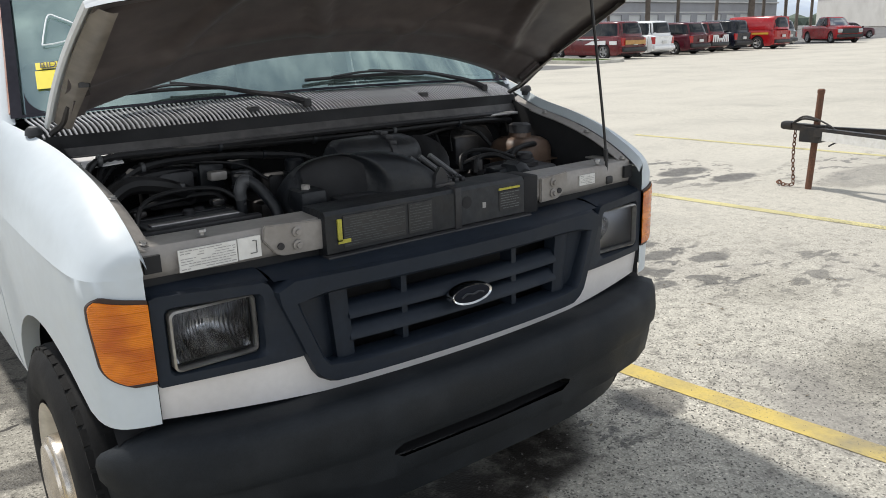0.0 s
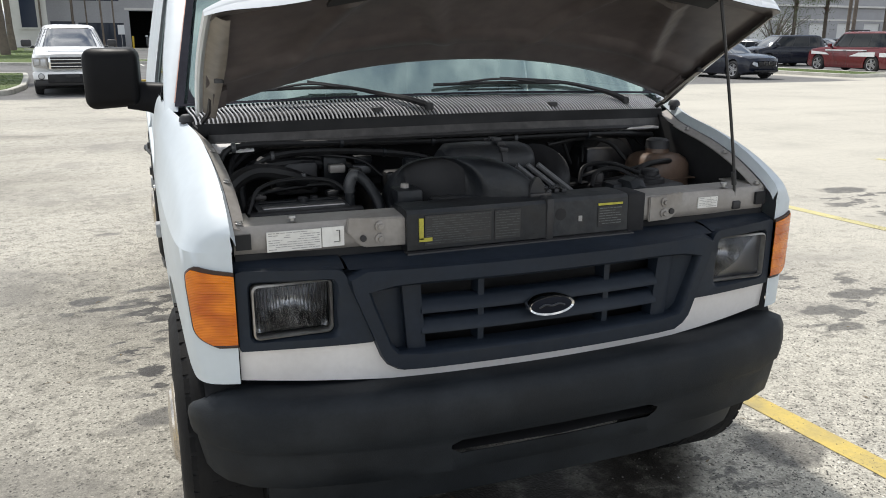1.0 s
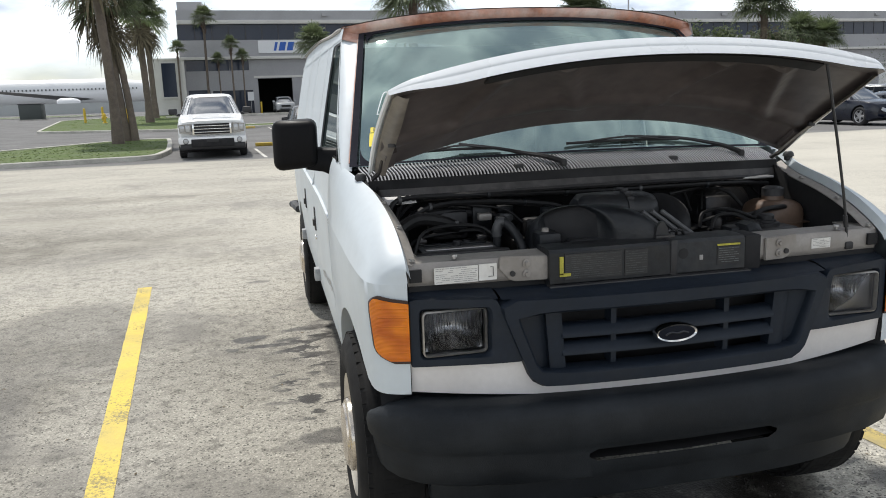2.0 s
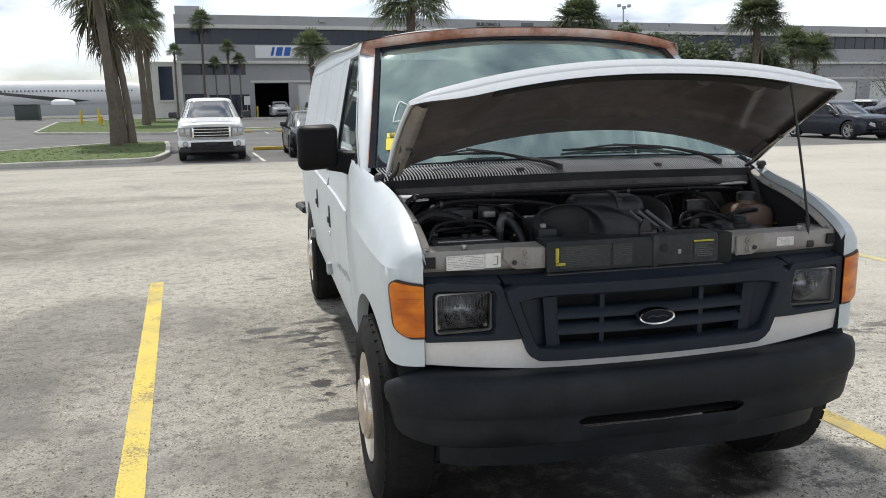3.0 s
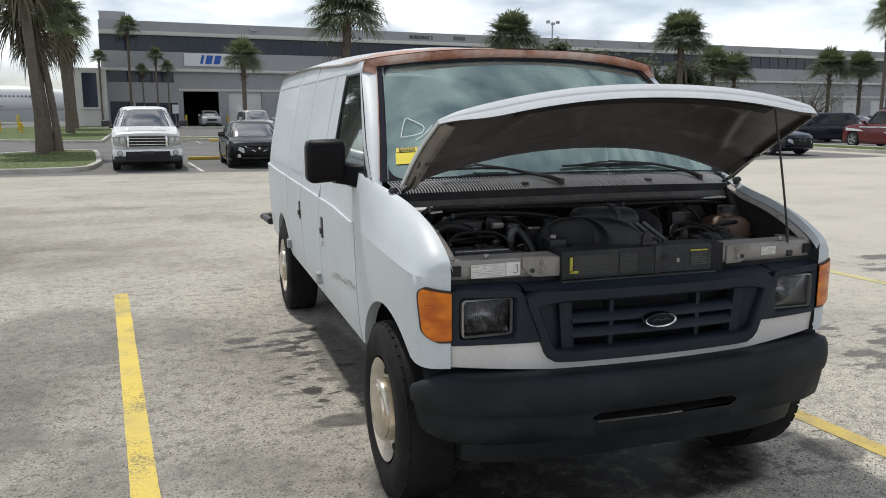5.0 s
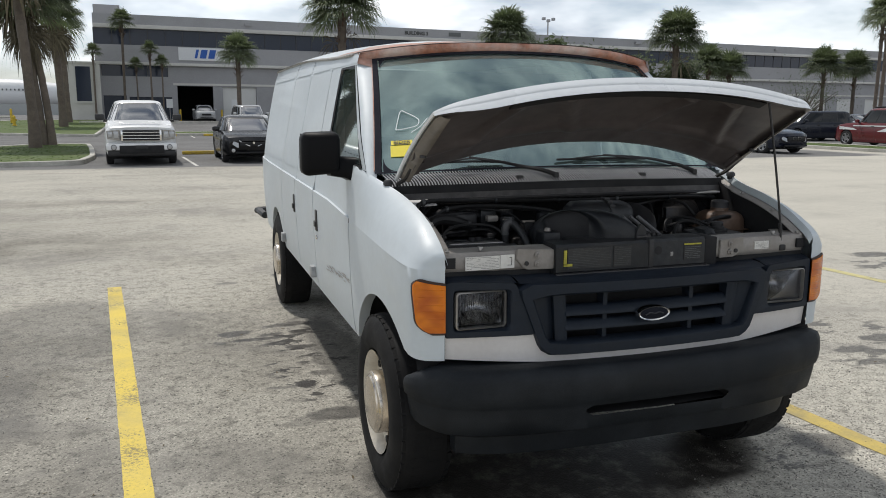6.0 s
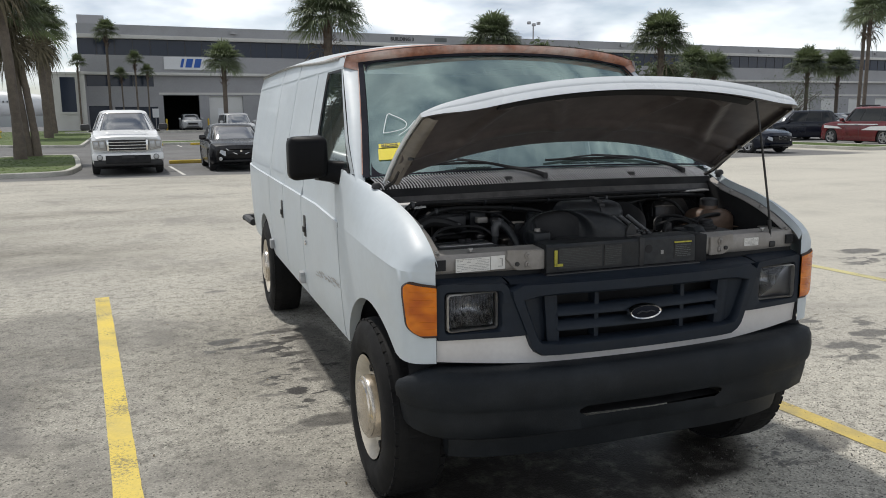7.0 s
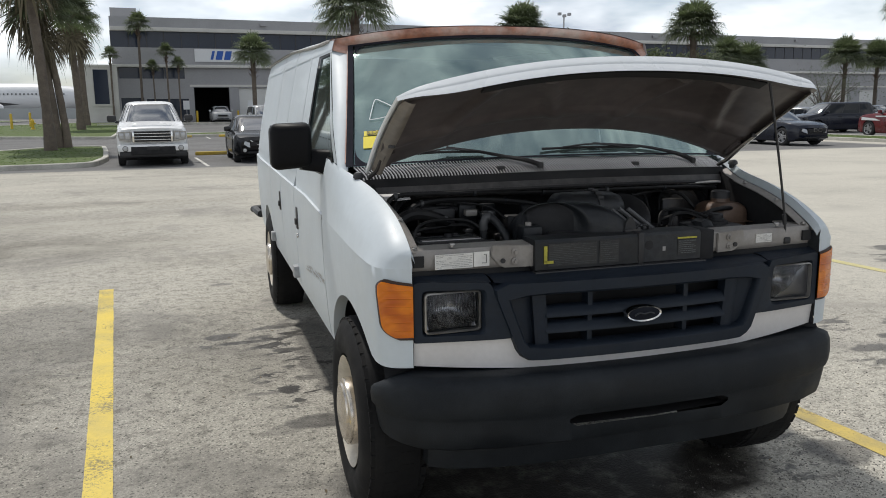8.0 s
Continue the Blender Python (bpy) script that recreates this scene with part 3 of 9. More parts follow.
        part("handle_pull", nbox(min(s * 1.01, s * 1.022), max(s * 1.01, s * 1.022), y - 0.022, y + 0.022, 0.95, 0.985, 0.004), M_BLACK, hh)
    part("key_lock", lathe(bmesh.new(), [(0.0, 0.006 * s), (0.013, 0.006 * s), (0.014, 0)], (s * 1.006, 2.14, 0.885), "x", 12), M_CHROME, van)
    # hinges
    for y in (2.33, 3.74):
        for z in (0.64,):
            part("door_hinge", nbox(min(s * 0.985, s * 1.02), max(s * 0.985, s * 1.02), y - 0.035, y + 0.035, z - 0.035, z + 0.035, 0.006), M_HINGE, van)
    # rub marks low on the door, behind the wheel opening
    for k in range(30):
        bm = bmesh.new()
        y = 1.205 + 0.021 * k + random.uniform(-0.02, 0.02)
        z = 0.80 - 0.0015 * k + random.uniform(-0.018, 0.018)
        w, h = random.uniform(0.02, 0.08), random.uniform(0.002, 0.010)
        grid(bm, lambda a, b: (s * (half_width(a, b) + 0.0015), a, b), [y, y + w], [z, z + h])
        part("scratch", bm, M_SCRATCH, van)

# roof with rusty front band
def roof_z(x, y):
    k = max(0.0, 1 - abs(x / 0.86) ** 2.6)
    edge = 1.925 + roof_rise(y)
    rise = 0.13 * k * min(1, 0.45 + (y - 1.5) / 1.6)
    return edge + rise


def roof_y(x, y):
    """The front edge sweeps forward in the middle."""
    f = max(0, 1 - (y - 1.5) / 0.8)
    return y - 0.09 * (1 - (x / 0.86) ** 2) * f + 0.10 * f * abs(x / 0.86) ** 3


xs = [0.86 * math.sin(math.pi / 2 * t) for t in lin(-1, 1, 33)]
bm = bmesh.new()
grid(bm, lambda x, y: (x, roof_y(x, y), roof_z(x, y)), xs, lin(2.0, 5.5, 18))
part("roof", bm, M_WHITE, van, "white roof", 40)
bm = bmesh.new()
def rust_end(x):
    """How far back the paint has peeled."""
    return 0.70 + 0.09 * math.sin(7 * x + 0.6) + 0.05 * math.sin(19 * x) + 0.03 * math.sin(41 * x + 2)
grid(bm, lambda x, t: (x, roof_y(x, 1.5 + t * rust_end(x)), roof_z(x, 1.5 + t * rust_end(x)) + 0.004), [0.86 * math.sin(math.pi / 2 * t) for t in lin(-1, 1, 81)], lin(0, 1, 15))
grid(bm, lambda x, t: (x, roof_y(x, 1.5) - 0.012 * math.sin(math.pi * t) + 0.02 * t, roof_z(x, 1.5) - 0.045 * t), xs, lin(0, 1, 5))
part("roof_front", bm, M_RUST, van, "roof front with peeled rusty paint", 40)
for s in (-1, 1):
    bm = bmesh.new()
    path = [(s * 0.80, 1.60, 1.925)] + [(s * (half_width_up(y, 1.92 + roof_rise(y)) + 0.006), y, 1.925 + roof_rise(y)) for y in lin(1.75, 5.45, 14)]
    tube(bm, path, 0.009, 6, 2)
    part("drip_rail", bm, M_SCRATCH, van)

# windshield
def ws(u, v):
    """u across -1..1, v up 0..1."""
    xb, xt = 0.917, 0.778
    x = u * (xb + (xt - xb) * v)
    yb = 0.80 + 0.19 * abs(u) ** 2.4
    yt = 1.435 + 0.165 * abs(u) ** 2.4
    zb = 1.375 - 0.03 * u * u
    zt = 1.945 - 0.045 * u * u
    bow = 0.018 * math.sin(math.pi * v)
    return Vector((x, yb + (yt - yb) * v - bow, zb + (zt - zb) * v + bow))


bm = bmesh.new()
grid(bm, ws, lin(-1, 1, 29), lin(0, 1, 12))
wsg = part("windshield", bm, M_GLASS, van, "greenish windshield glass reflecting clouds", 60)
wsg.visible_shadow = False
bm = bmesh.new()
out_n = Vector((0, -0.006, 0.004))
for us, vs in (([-1.0, -0.988, -0.972], lin(0, 1, 12)), ([0.972, 0.988, 1.0], lin(0, 1, 12)), (lin(-0.972, 0.972, 25), [0, 0.006, 0.012]), (lin(-0.972, 0.972, 25), [0.965, 0.98, 1.0])):
    grid(bm, lambda u, v: ws(u, v) + out_n + Vector((0.012 * u * abs(u) ** 5, -0.004 * abs(u) ** 6, 0)), us, vs)
for s in (-1, 1):
    for vc, sg in ((0.012, 1), (0.965, -1)):
        # rounded inner corner of the border
        for k in range(6):
            a0, a1 = math.pi / 2 * k / 6, math.pi / 2 * (k + 1) / 6
            q = [(0.972, vc)] + [(0.972 - 0.07 * (1 - math.sin(a)), vc + sg * 0.10 * (1 - math.cos(a))) for a in (a0, a1)]
            bm.faces.new([bm.verts.new(ws(s * u, v) + out_n + Vector((0, -0.0005, 0.0005))) for u, v in q])
part("windshield_seal", bm, M_FRIT, van, "black rubber windshield seal", 60)
# pillars
for s in (-1, 1):
    bm = bmesh.new()
    def pil(t, k):
        a = ws(s, t)
        y = 0.98 + t * 0.62
        b = min(1, max(0, t / 0.3))
        o = Vector((s * (half_width_up(1.45, a.z) - 0.012 * max(0, 1 - (a.z - 1.36) / 0.15)), y + 0.03, a.z + 0.006 * (1 - b)))
        m = a * 0.5 + o * 0.5 + Vector((s * 0.018, -0.012, 0.0))
        q = a * (1 - k) ** 2 + m * 2 * k * (1 - k) + o * k * k
        return q
    grid(bm, pil, lin(-0.02, 1.0, 12), lin(0, 1, 6))
    part("windshield_pillar", bm, M_WHITE, van, "", 50)
# white strip between door frame and roof, and the rusty trim along the glass
for s in (-1, 1):
    bm = bmesh.new()
    grid(bm, lambda y, t: (s * (half_width_up(1.5, 1.875 + 0.05 * t) + 0.002), y, 1.875 + 0.05 * t), lin(1.575, 2.25, 10), lin(0, 1, 4))
    grid(bm, lambda y, t: (s * (half_width_up(1.5, 1.925) + 0.002 - 0.06 * t), y, 1.925 - 0.002 * t), lin(1.575, 2.25, 10), [0, 1])
    part("roof_side_rail", bm, M_WHITE, van, "", 50)
    bm = bmesh.new()
    grid(bm, lambda t, k: Vector(ws(s, 0.90 + 0.10 * t)) * (1 - k) + Vector((s * (half_width_up(1.5, 1.875 + 0.05 * t) + 0.002), 1.58 + 0.03 * t, 1.872 + 0.053 * t)) * k + Vector((s * 0.008 * math.sin(math.pi * k), -0.008 * math.sin(math.pi * k), 0)), lin(0, 1, 6), lin(0, 1, 6))
    part("roof_corner", bm, M_RUST, van, "peeled rusty roof corner", 50)
    part("windshield_trim", tube(bmesh.new(), [ws(s * 1.006, v) + Vector((s * 0.004, -0.005, 0.004)) for v in lin(0.02, 1.0, 9)], 0.0055, 6, 2), M_RUST, van, "rust-stained trim beside windshield")
# rear end, closing the body
bm = bmesh.new()
grid(bm, lambda u, z: (u * (half_width(5.5, z) if z < 1.19 else half_width_up(5.5, z)), 5.5 + 0.03 * (1 - u * u), z), lin(-1, 1, 9), lin(0.55, 1.99, 12))
part("rear_door", bm, M_WHITE, van)
bm = bmesh.new()
tube(bm, [(-0.97, 5.42, 0.60), (-1.0, 5.62, 0.62), (-0.92, 5.70, 0.62), (0, 5.74, 0.62), (0.92, 5.70, 0.62), (1.0, 5.62, 0.62), (0.97, 5.42, 0.60)], 0.035, 8, 4)
part("rear_bumper", bm, M_BLACK, van, "dark tubular rear bumper")
# underbody, wheel housings and firewall
part("underbody", nbox(-0.82, 0.82, 1.3, 5.3, 0.36, 0.56, 0.03), M_VOID, van)
part("front_crossmember", nbox(-0.70, 0.70, 0.45, 1.3, 0.30, 0.50, 0.03), M_VOID, van)
for s in (-1, 1):
    for hub in (HUB_F, HUB_R):
        bm = bmesh.new()
        lathe(bm, [(0.50, -0.14), (0.50, 0.13), (0.10, 0.13)], (s * 0.80, hub, AXLE_Z), "x", 20, 0.36, math.pi - 0.36)
        bmesh.ops.scale(bm, vec=(-s, 1, 1), space=Matrix.Translation((-s * 0.80, 0, 0)), verts=bm.verts)
        part("wheel_housing", bm, M_VOID, van)
part("cargo_floor", nbox(-0.93, 0.93, 1.0, 5.48, 0.56, 0.62), M_VOID, van)
part("bulkhead", nbox(-0.78, 0.78, 2.32, 2.36, 0.62, 1.88), M_VOID, van, "dark partition behind the seats")

# wheels
def wheel(s, hub, w0):
    r = 0.385
    bm = bmesh.new()
    tread = [(0.225, 0.02), (0.235, 0.0), (0.27, -0.012), (0.33, -0.008), (0.362, 0.006), (0.378, 0.022), (r, 0.04), (r, 0.20), (0.36, 0.232), (0.30, 0.245), (0.225, 0.225)]
    lathe(bm, [(a, -s * b) for a, b in tread], (w0, hub, r - 0.006), "x", 48)
    w = part("wheel", bm, M_RUBBER, van, "worn black tyre on cream steel wheel", 30)
    # tread blocks
    bm = bmesh.new()
    for k in range(44):
        a = 2 * math.pi * k / 44
        for b0, b1, da in ((0.014, 0.055, 0.0), (0.064, 0.115, 0.07), (0.125, 0.176, 0.0), (0.184, 0.226, 0.07)):
            x0, x1 = sorted((w0 - s * b0, w0 - s * b1))
            rr = 0.383 if 0.03 < b0 < 0.18 else 0.378
            m = Matrix.Translation((0, hub, r - 0.006)) @ Matrix.Rotation(a + da, 4, "X")
            box(bm, x0, x1, -0.021, 0.021, rr - 0.01, rr + 0.0022, 0, m)
    part("tread", bm, M_RUBBER, w, smooth=0)
    # rim
    bm = bmesh.new()
    rim = [(0.226, -0.002), (0.218, 0.006), (0.205, 0.02), (0.198, 0.05), (0.165, 0.062), (0.150, 0.046), (0.118, 0.036), (0.085, 0.03), (0.0, 0.03)]
    lathe(bm, [(a, -s * b) for a, b in rim], (w0, hub, r - 0.006), "x", 40)
    rm = part("rim", bm, M_WHEEL, w, "dusty cream-coloured steel rim", 30)
    for k in range(8):
        a = 2 * math.pi * k / 8
        hole = lathe(bmesh.new(), [(0.0, -s * 0.046), (0.016, -s * 0.046), (0.017, -s * 0.056)], (w0 - 0.0, hub + 0.181 * math.cos(a), r - 0.006 + 0.181 * math.sin(a)), "x", 10)
        part("rim_hole", hole, M_VOID, rm)
    bm = bmesh.new()
    cap = [(0.135, 0.045), (0.137, 0.0), (0.134, -0.012), (0.126, -0.018), (0.118, -0.019), (0.112, -0.026), (0.08, -0.032), (0.04, -0.035), (0.0, -0.036)]
    lathe(bm, [(a, -s * b) for a, b in cap], (w0, hub, r - 0.006), "x", 36)
    part("hub_cap", bm, M_HUBCAP, w, "dulled domed metal hub cap", 30)


for s in (-1, 1):
    wheel(s, HUB_F, -1.003 if s < 0 else 0.935)
    wheel(s, HUB_R, s * 0.998)


# ---- van front ----
def yf(x):
    """Front face of grille and lamps."""
    return 0.125 + 0.088 * (abs(x) / 0.855) ** 2


def ring(poly, n, c=None):
    """n points on a star-shaped outline, at even angles about its centre c."""
    cx, cz = c or (sum(p[0] for p in poly) / len(poly), sum(p[1] for p in poly) / len(poly))
    out = []
    for k in range(n):
        a = 2 * math.pi * (k + 0.5) / n
        d = (math.cos(a), math.sin(a))
        best = None
        for (x0, z0), (x1, z1) in zip(poly, poly[1:] + poly[:1]):
            ex, ez = x1 - x0, z1 - z0
            den = d[0] * ez - d[1] * ex
            if abs(den) < 1e-12:
                continue
            t = ((x0 - cx) * ez - (z0 - cz) * ex) / den
            q = ((x0 - cx) * d[1] - (z0 - cz) * d[0]) / den
            if t > 0 and -1e-9 <= q <= 1 + 1e-9 and (best is None or t < best):
                best = t
        out.append((cx + d[0] * best, cz + d[1] * best))
    return out


def plate(outer, inner, n, proud, depth, c, lip=0.012, slope=0.02):
    """A plate following the van's front, with an opening: rounded outer lip, sloping inner wall."""
    bm = bmesh.new()
    o, i = ring(outer, n, c), ring(inner, n, c)
    mid = lambda k, t: [(a[0] + (b[0] - a[0]) * t, a[1] + (b[1] - a[1]) * t) for a, b in zip(o, i)]
    rows = [(o, depth), (o, lip), (mid(0, 0.08), 0.0), (mid(0, 0.8), 0.0), (mid(0, 0.95), 0.008), (i, slope), (i, depth)]
    rings = [[(x, yf(x) - proud + d, z) for x, z in pts] for pts, d in rows]
    return loft(bm, rings, True, False)


# white panel under lamps and grille
bm = bmesh.new()
def header(x, t):
    zl = 0.70 - 0.042 * (1 - (x / 0.846) ** 2)
    top = 0.80 if abs(x) > 0.475 else 0.722
    return (x, yf(x) + 0.012 + 0.012 * (1 - t), zl + t * (top - zl))
grid(bm, header, lin(-0.8505, 0.8505, 41), lin(0, 1, 6))
grid(bm, lambda x, t: (x, yf(x) + 0.024 + 0.08 * t, 0.70 - 0.042 * (1 - (x / 0.846) ** 2)), lin(-0.8505, 0.8505, 41), [0, 1])
part("front_panel", bm, M_WHITE_FRONT, van, "off-white painted strip under grille", 40)
for s in (-1, 1):
    part("panel_seam", nbox(s * 0.8515 - 0.0018, s * 0.8515 + 0.0018, yf(0.8515) + 0.006, yf(0.8515) + 0.05, 0.70, 0.79), M_VOID, van)
bm = nbox(-0.86, 0.86, 0.30, 0.33, 0.50, 1.02)
part("front_backing", bm, M_VOID, van)

for s in (-1, 1):
    outer = [(s * 0.852, 0.785), (s * 0.852, 1.006), (s * 0.585, 0.995), (s * 0.475, 0.785)]
    inner = [(p[0] * s, p[1]) for p in rounded(0.605, 0.815, 0.815, 0.965, 0.015)]
    bm = plate(outer, inner, 72, 0.0, 0.07, (s * 0.71, 0.89), 0.02, 0.03)
    bz = part("headlamp_bezel", bm, M_GRILLE, van, "grey-blue plastic headlamp surround", 40)
    bm = bmesh.new()
    grid(bm, lambda x, t: (s * x, yf(x) + 0.012 + 0.095 * t, 1.003 - 0.04 * (0.85 - x) + 0.016 * math.sin(math.pi * min(1, t * 1.2) / 2)), lin(0.578, 0.85, 8), lin(0, 1, 4))
    part("bezel_top", bm, M_GRILLE, bz)
    # sealed-beam lamp
    pl = lambda off: (lambda u, v, w: (s * u, yf(0.71) + off + w, v))
    bm = bmesh.new()
    o = rounded(0.607, 0.813, 0.817, 0.963, 0.016)
    i2 = rounded(0.6115, 0.8085, 0.8215, 0.9585, 0.013)
    rr = [[(s * x, yf(0.71) + d, z) for x, z in pts] for pts, d in ((o, 0.05), (o, 0.014), (i2, 0.010), (i2, 0.05))]
    loft(bm, rr, True, False)
    lamp = part("headlamp", bm, M_LAMPRING, van, "square sealed-beam headlamp in chrome ring", 40)
    bm = bmesh.new()
    grid(bm, lambda u, v: (s * (0.71 + 0.095 * u), yf(0.71) + 0.026 - 0.012 * (1 - u * u) * (1 - v * v), 0.89 + 0.065 * v), lin(-1, 1, 12), lin(-1, 1, 10), thick=(0, 0.004, 0))
    ln = part("lens", bm, M_HEADLENS, lamp, "fluted clear headlamp lens", 60)
    ln.visible_shadow = False
    bm = bmesh.new()
    grid(bm, lambda u, v: (s * (0.71 + 0.094 * u), yf(0.71) + 0.045 + 0.070 * (1 - u * u) * (1 - v * v) + 0.0008 * math.sin(70 * u), 0.89 + 0.064 * v), lin(-1, 1, 91), lin(-1, 1, 25))
    part("reflector", bm, M_REFLECT, lamp, "silver reflector with lens glints painted into its colour", 60)
    bm = bmesh.new()
    for k in range(16):
        x = 0.62 + 0.012 * k
        tube(bm, [(s * x, yf(0.71) + 0.034, 0.90), (s * x, yf(0.71) + 0.031, 0.925), (s * x, yf(0.71) + 0.034, 0.95)], 0.0012, 4, 2)
    fl = part("lens_flute", bm, M_HEADLENS, lamp, kind="stuff")
    fl.visible_shadow = False

# grille
g_out = [(-0.47, 0.712), (-0.44, 0.70), (0.44, 0.70), (0.47, 0.712), (0.49, 0.74), (0.582, 0.975), (0.572, 0.99), (-0.572, 0.99), (-0.582, 0.975), (-0.49, 0.74)]
g_in = [(-0.455, 0.762), (-0.435, 0.752), (0.435, 0.752), (0.455, 0.762), (0.515, 0.925), (0.505, 0.938), (-0.505, 0.938), (-0.515, 0.925)]
grille = part("grille", plate(g_out, g_in, 120, 0.012, 0.075, (0, 0.86), 0.018, 0.03), M_GRILLE, van, "grey-blue plastic grille with two bars", 40)
bm = bmesh.new()
grid(bm, lambda x, t: (x, yf(x) + 0.004 + 0.11 * t, 0.990 + 0.014 * math.sin(math.pi / 2 * min(1, 1.5 * t))), lin(-0.57, 0.57, 25), lin(0, 1, 5))
part("grille_top", bm, M_GRILLE, grille, "", 50)
for z in (0.868, 0.810):
    bm = bmesh.new()
    grid(bm, lambda x, t: (x, yf(x) + 0.014 + 0.026 * t ** 1.5 + 0.010 * max(0, 0.25 - t), z - 0.018 + 0.036 * t), lin(-0.375, 0.375, 21), lin(0, 1, 7), thick=(0, 0.035, 0.0))
    part("grille_bar", bm, M_GRILLE, grille, "", 50)
for s in (-1, 1):
    bm = bmesh.new()
    grid(bm, lambda t, z: (s * (0.362 + 0.052 * t + (z - 0.75) * 0.08), yf(0.39) + 0.016 + 0.006 * abs(2 * t - 1) ** 2, z), lin(0, 1, 6), lin(0.748, 0.942, 8), thick=(0, 0.045, 0))
    part("grille_post", bm, M_GRILLE, grille, "", 50)
    # recessed panel between post and frame
    bm = bmesh.new()
    grid(bm, lambda u, z: (s * ((0.405 + (z - 0.75) * 0.08) * (1 - u) + (0.462 + (z - 0.757) * 0.357) * u), yf(0.45) + 0.040 - 0.012 * u, z), lin(0, 1, 4), lin(0.745, 0.945, 6), thick=(0, 0.004, 0))
    part("grille_side_panel", bm, M_GRILLE, grille, "", 50)
for x in (-0.2, 0.2):
    part("grille_rib", nbox(x - 0.009, x + 0.009, yf(x) + 0.035, yf(x) + 0.085, 0.75, 0.94), M_GRILLE, grille)
part("grille_backing", nbox(-0.53, 0.53, 0.285, 0.298, 0.72, 0.96), M_VOID, grille)
# oval badge
bm = bmesh.new()
el = lambda a, b, y: [(a * math.cos(2 * math.pi * k / 40), y, 0.846 + b * math.sin(2 * math.pi * k / 40)) for k in range(40)]
loft(bm, [el(0.072, 0.030, 0.135), el(0.073, 0.031, 0.112), el(0.070, 0.0285, 0.106), el(0.064, 0.0235, 0.109)], True, False)
bmesh.ops.translate(bm, vec=(-0.009, 0, 0), verts=bm.verts)
bd = part("badge", bm, M_CHROME, grille, "oval badge with chrome rim", 50)
bm = bmesh.new()
loft(bm, [el(0.066, 0.025, 0.118), el(0.064, 0.0235, 0.1095), el(0.03, 0.012, 0.107)], True, True)
bmesh.ops.translate(bm, vec=(-0.009, 0, 0), verts=bm.verts)
part("badge_face", bm, M_BLUEOVAL, bd, "dark plain badge face", 50)
part("badge_relief", tube(bmesh.new(), [(-0.049, 0.1065, 0.842), (-0.030, 0.1055, 0.850), (-0.009, 0.1055, 0.846), (0.012, 0.1055, 0.850), (0.031, 0.1065, 0.844)], 0.003, 5), M_DIM, bd)

# bumper
BPATH = [(0.0, 0.030), (0.30, 0.035), (0.33, 0.036), (0.55, 0.055), (0.75, 0.095), (0.86, 0.140), (0.922, 0.190), (0.958, 0.240), (0.977, 0.282), (0.983, 0.318)]
BSEC = [(0.17, 0.672), (0.05, 0.680), (0.012, 0.668), (0.0, 0.640), (-0.004, 0.590), (0.0, 0.545), (0.010, 0.535), (0.014, 0.522), (0.018, 0.485), (0.028, 0.425), (0.07, 0.400), (0.14, 0.405)]


def bumper_pt(i, j):
    s = -1 if i < 0 else 1
    x, y = BPATH[abs(i)]
    a, b = Vector(BPATH[max(abs(i) - 1, 0)]), Vector(BPATH[min(abs(i) + 1, len(BPATH) - 1)])
    t = (b - a).normalized()
    inw = Vector((-t.y, t.x)) if abs(i) else Vector((0, 1))
    d, z = BSEC[j]
    lift = (max(0, abs(i) - 4) / 5) ** 1.8 * 0.036 * max(0, (0.62 - z) / 0.2)
    drop = max(0, abs(i) - 6) * 0.018 * max(0, (z - 0.6) / 0.08)
    dome = 0.006 * (1 - (x / 1.0) ** 2)
    if abs(i) == 2 and j in (7, 8):
        z += -0.012 if j == 7 else 0.012
    if abs(i) < 2 and j == 8:
        z -= 0.004
    return (s * (x + inw.x * d), y + inw.y * d, z + lift - drop - dome)


bm = bmesh.new()
nb = len(BPATH) - 1
vs = {(i, j): bm.verts.new(bumper_pt(i, j)) for i in range(-nb, nb + 1) for j in range(len(BSEC))}
for i in range(-nb, nb):
    for j in range(len(BSEC) - 1):
        if -2 <= i < 2 and j == 7:
            continue
        bm.faces.new((vs[i, j], vs[i + 1, j], vs[i + 1, j + 1], vs[i, j + 1]))
front_bumper = part("front_bumper", bm, M_BUMPER, van, "charcoal plastic front bumper with long slot", 50)
bm = bmesh.new()
for z0, z1 in ((0.508, 0.526), (0.476, 0.479)):
    grid(bm, lambda x, t: (x, 0.05 + 0.02 * (abs(x) / 0.33) + 0.11 * t, z0 if t else z1), lin(-0.335, 0.335, 7), [0, 1])
grid(bm, lambda x, z: (x, 0.15, z), lin(-0.34, 0.34, 3), [0.47, 0.53])
part("bumper_slot", bm, M_VOID, front_bumper)
# lower valance
bm = bmesh.new()
def val(x, t):
    e = min(1, (0.81 - abs(x)) / 0.05)
    return (x * (1 - 0.01 * t), 0.065 + 0.15 * (abs(x) / 0.80) ** 3 + 0.03 * t + (1 - e) * 0.02, 0.43 - (0.098 + 0.03 * (abs(x) / 0.8) ** 2) * t)
grid(bm, val, lin(-0.80, 0.80, 27), lin(0, 1, 6), thick=(0, 0.06, 0))
part("lower_valance", bm, M_BUMPER, front_bumper, "", 50)


# ---- hood, cowl and windshield gear ----
HOOD_N = Vector((0, 0.53, 0.85)).normalized()


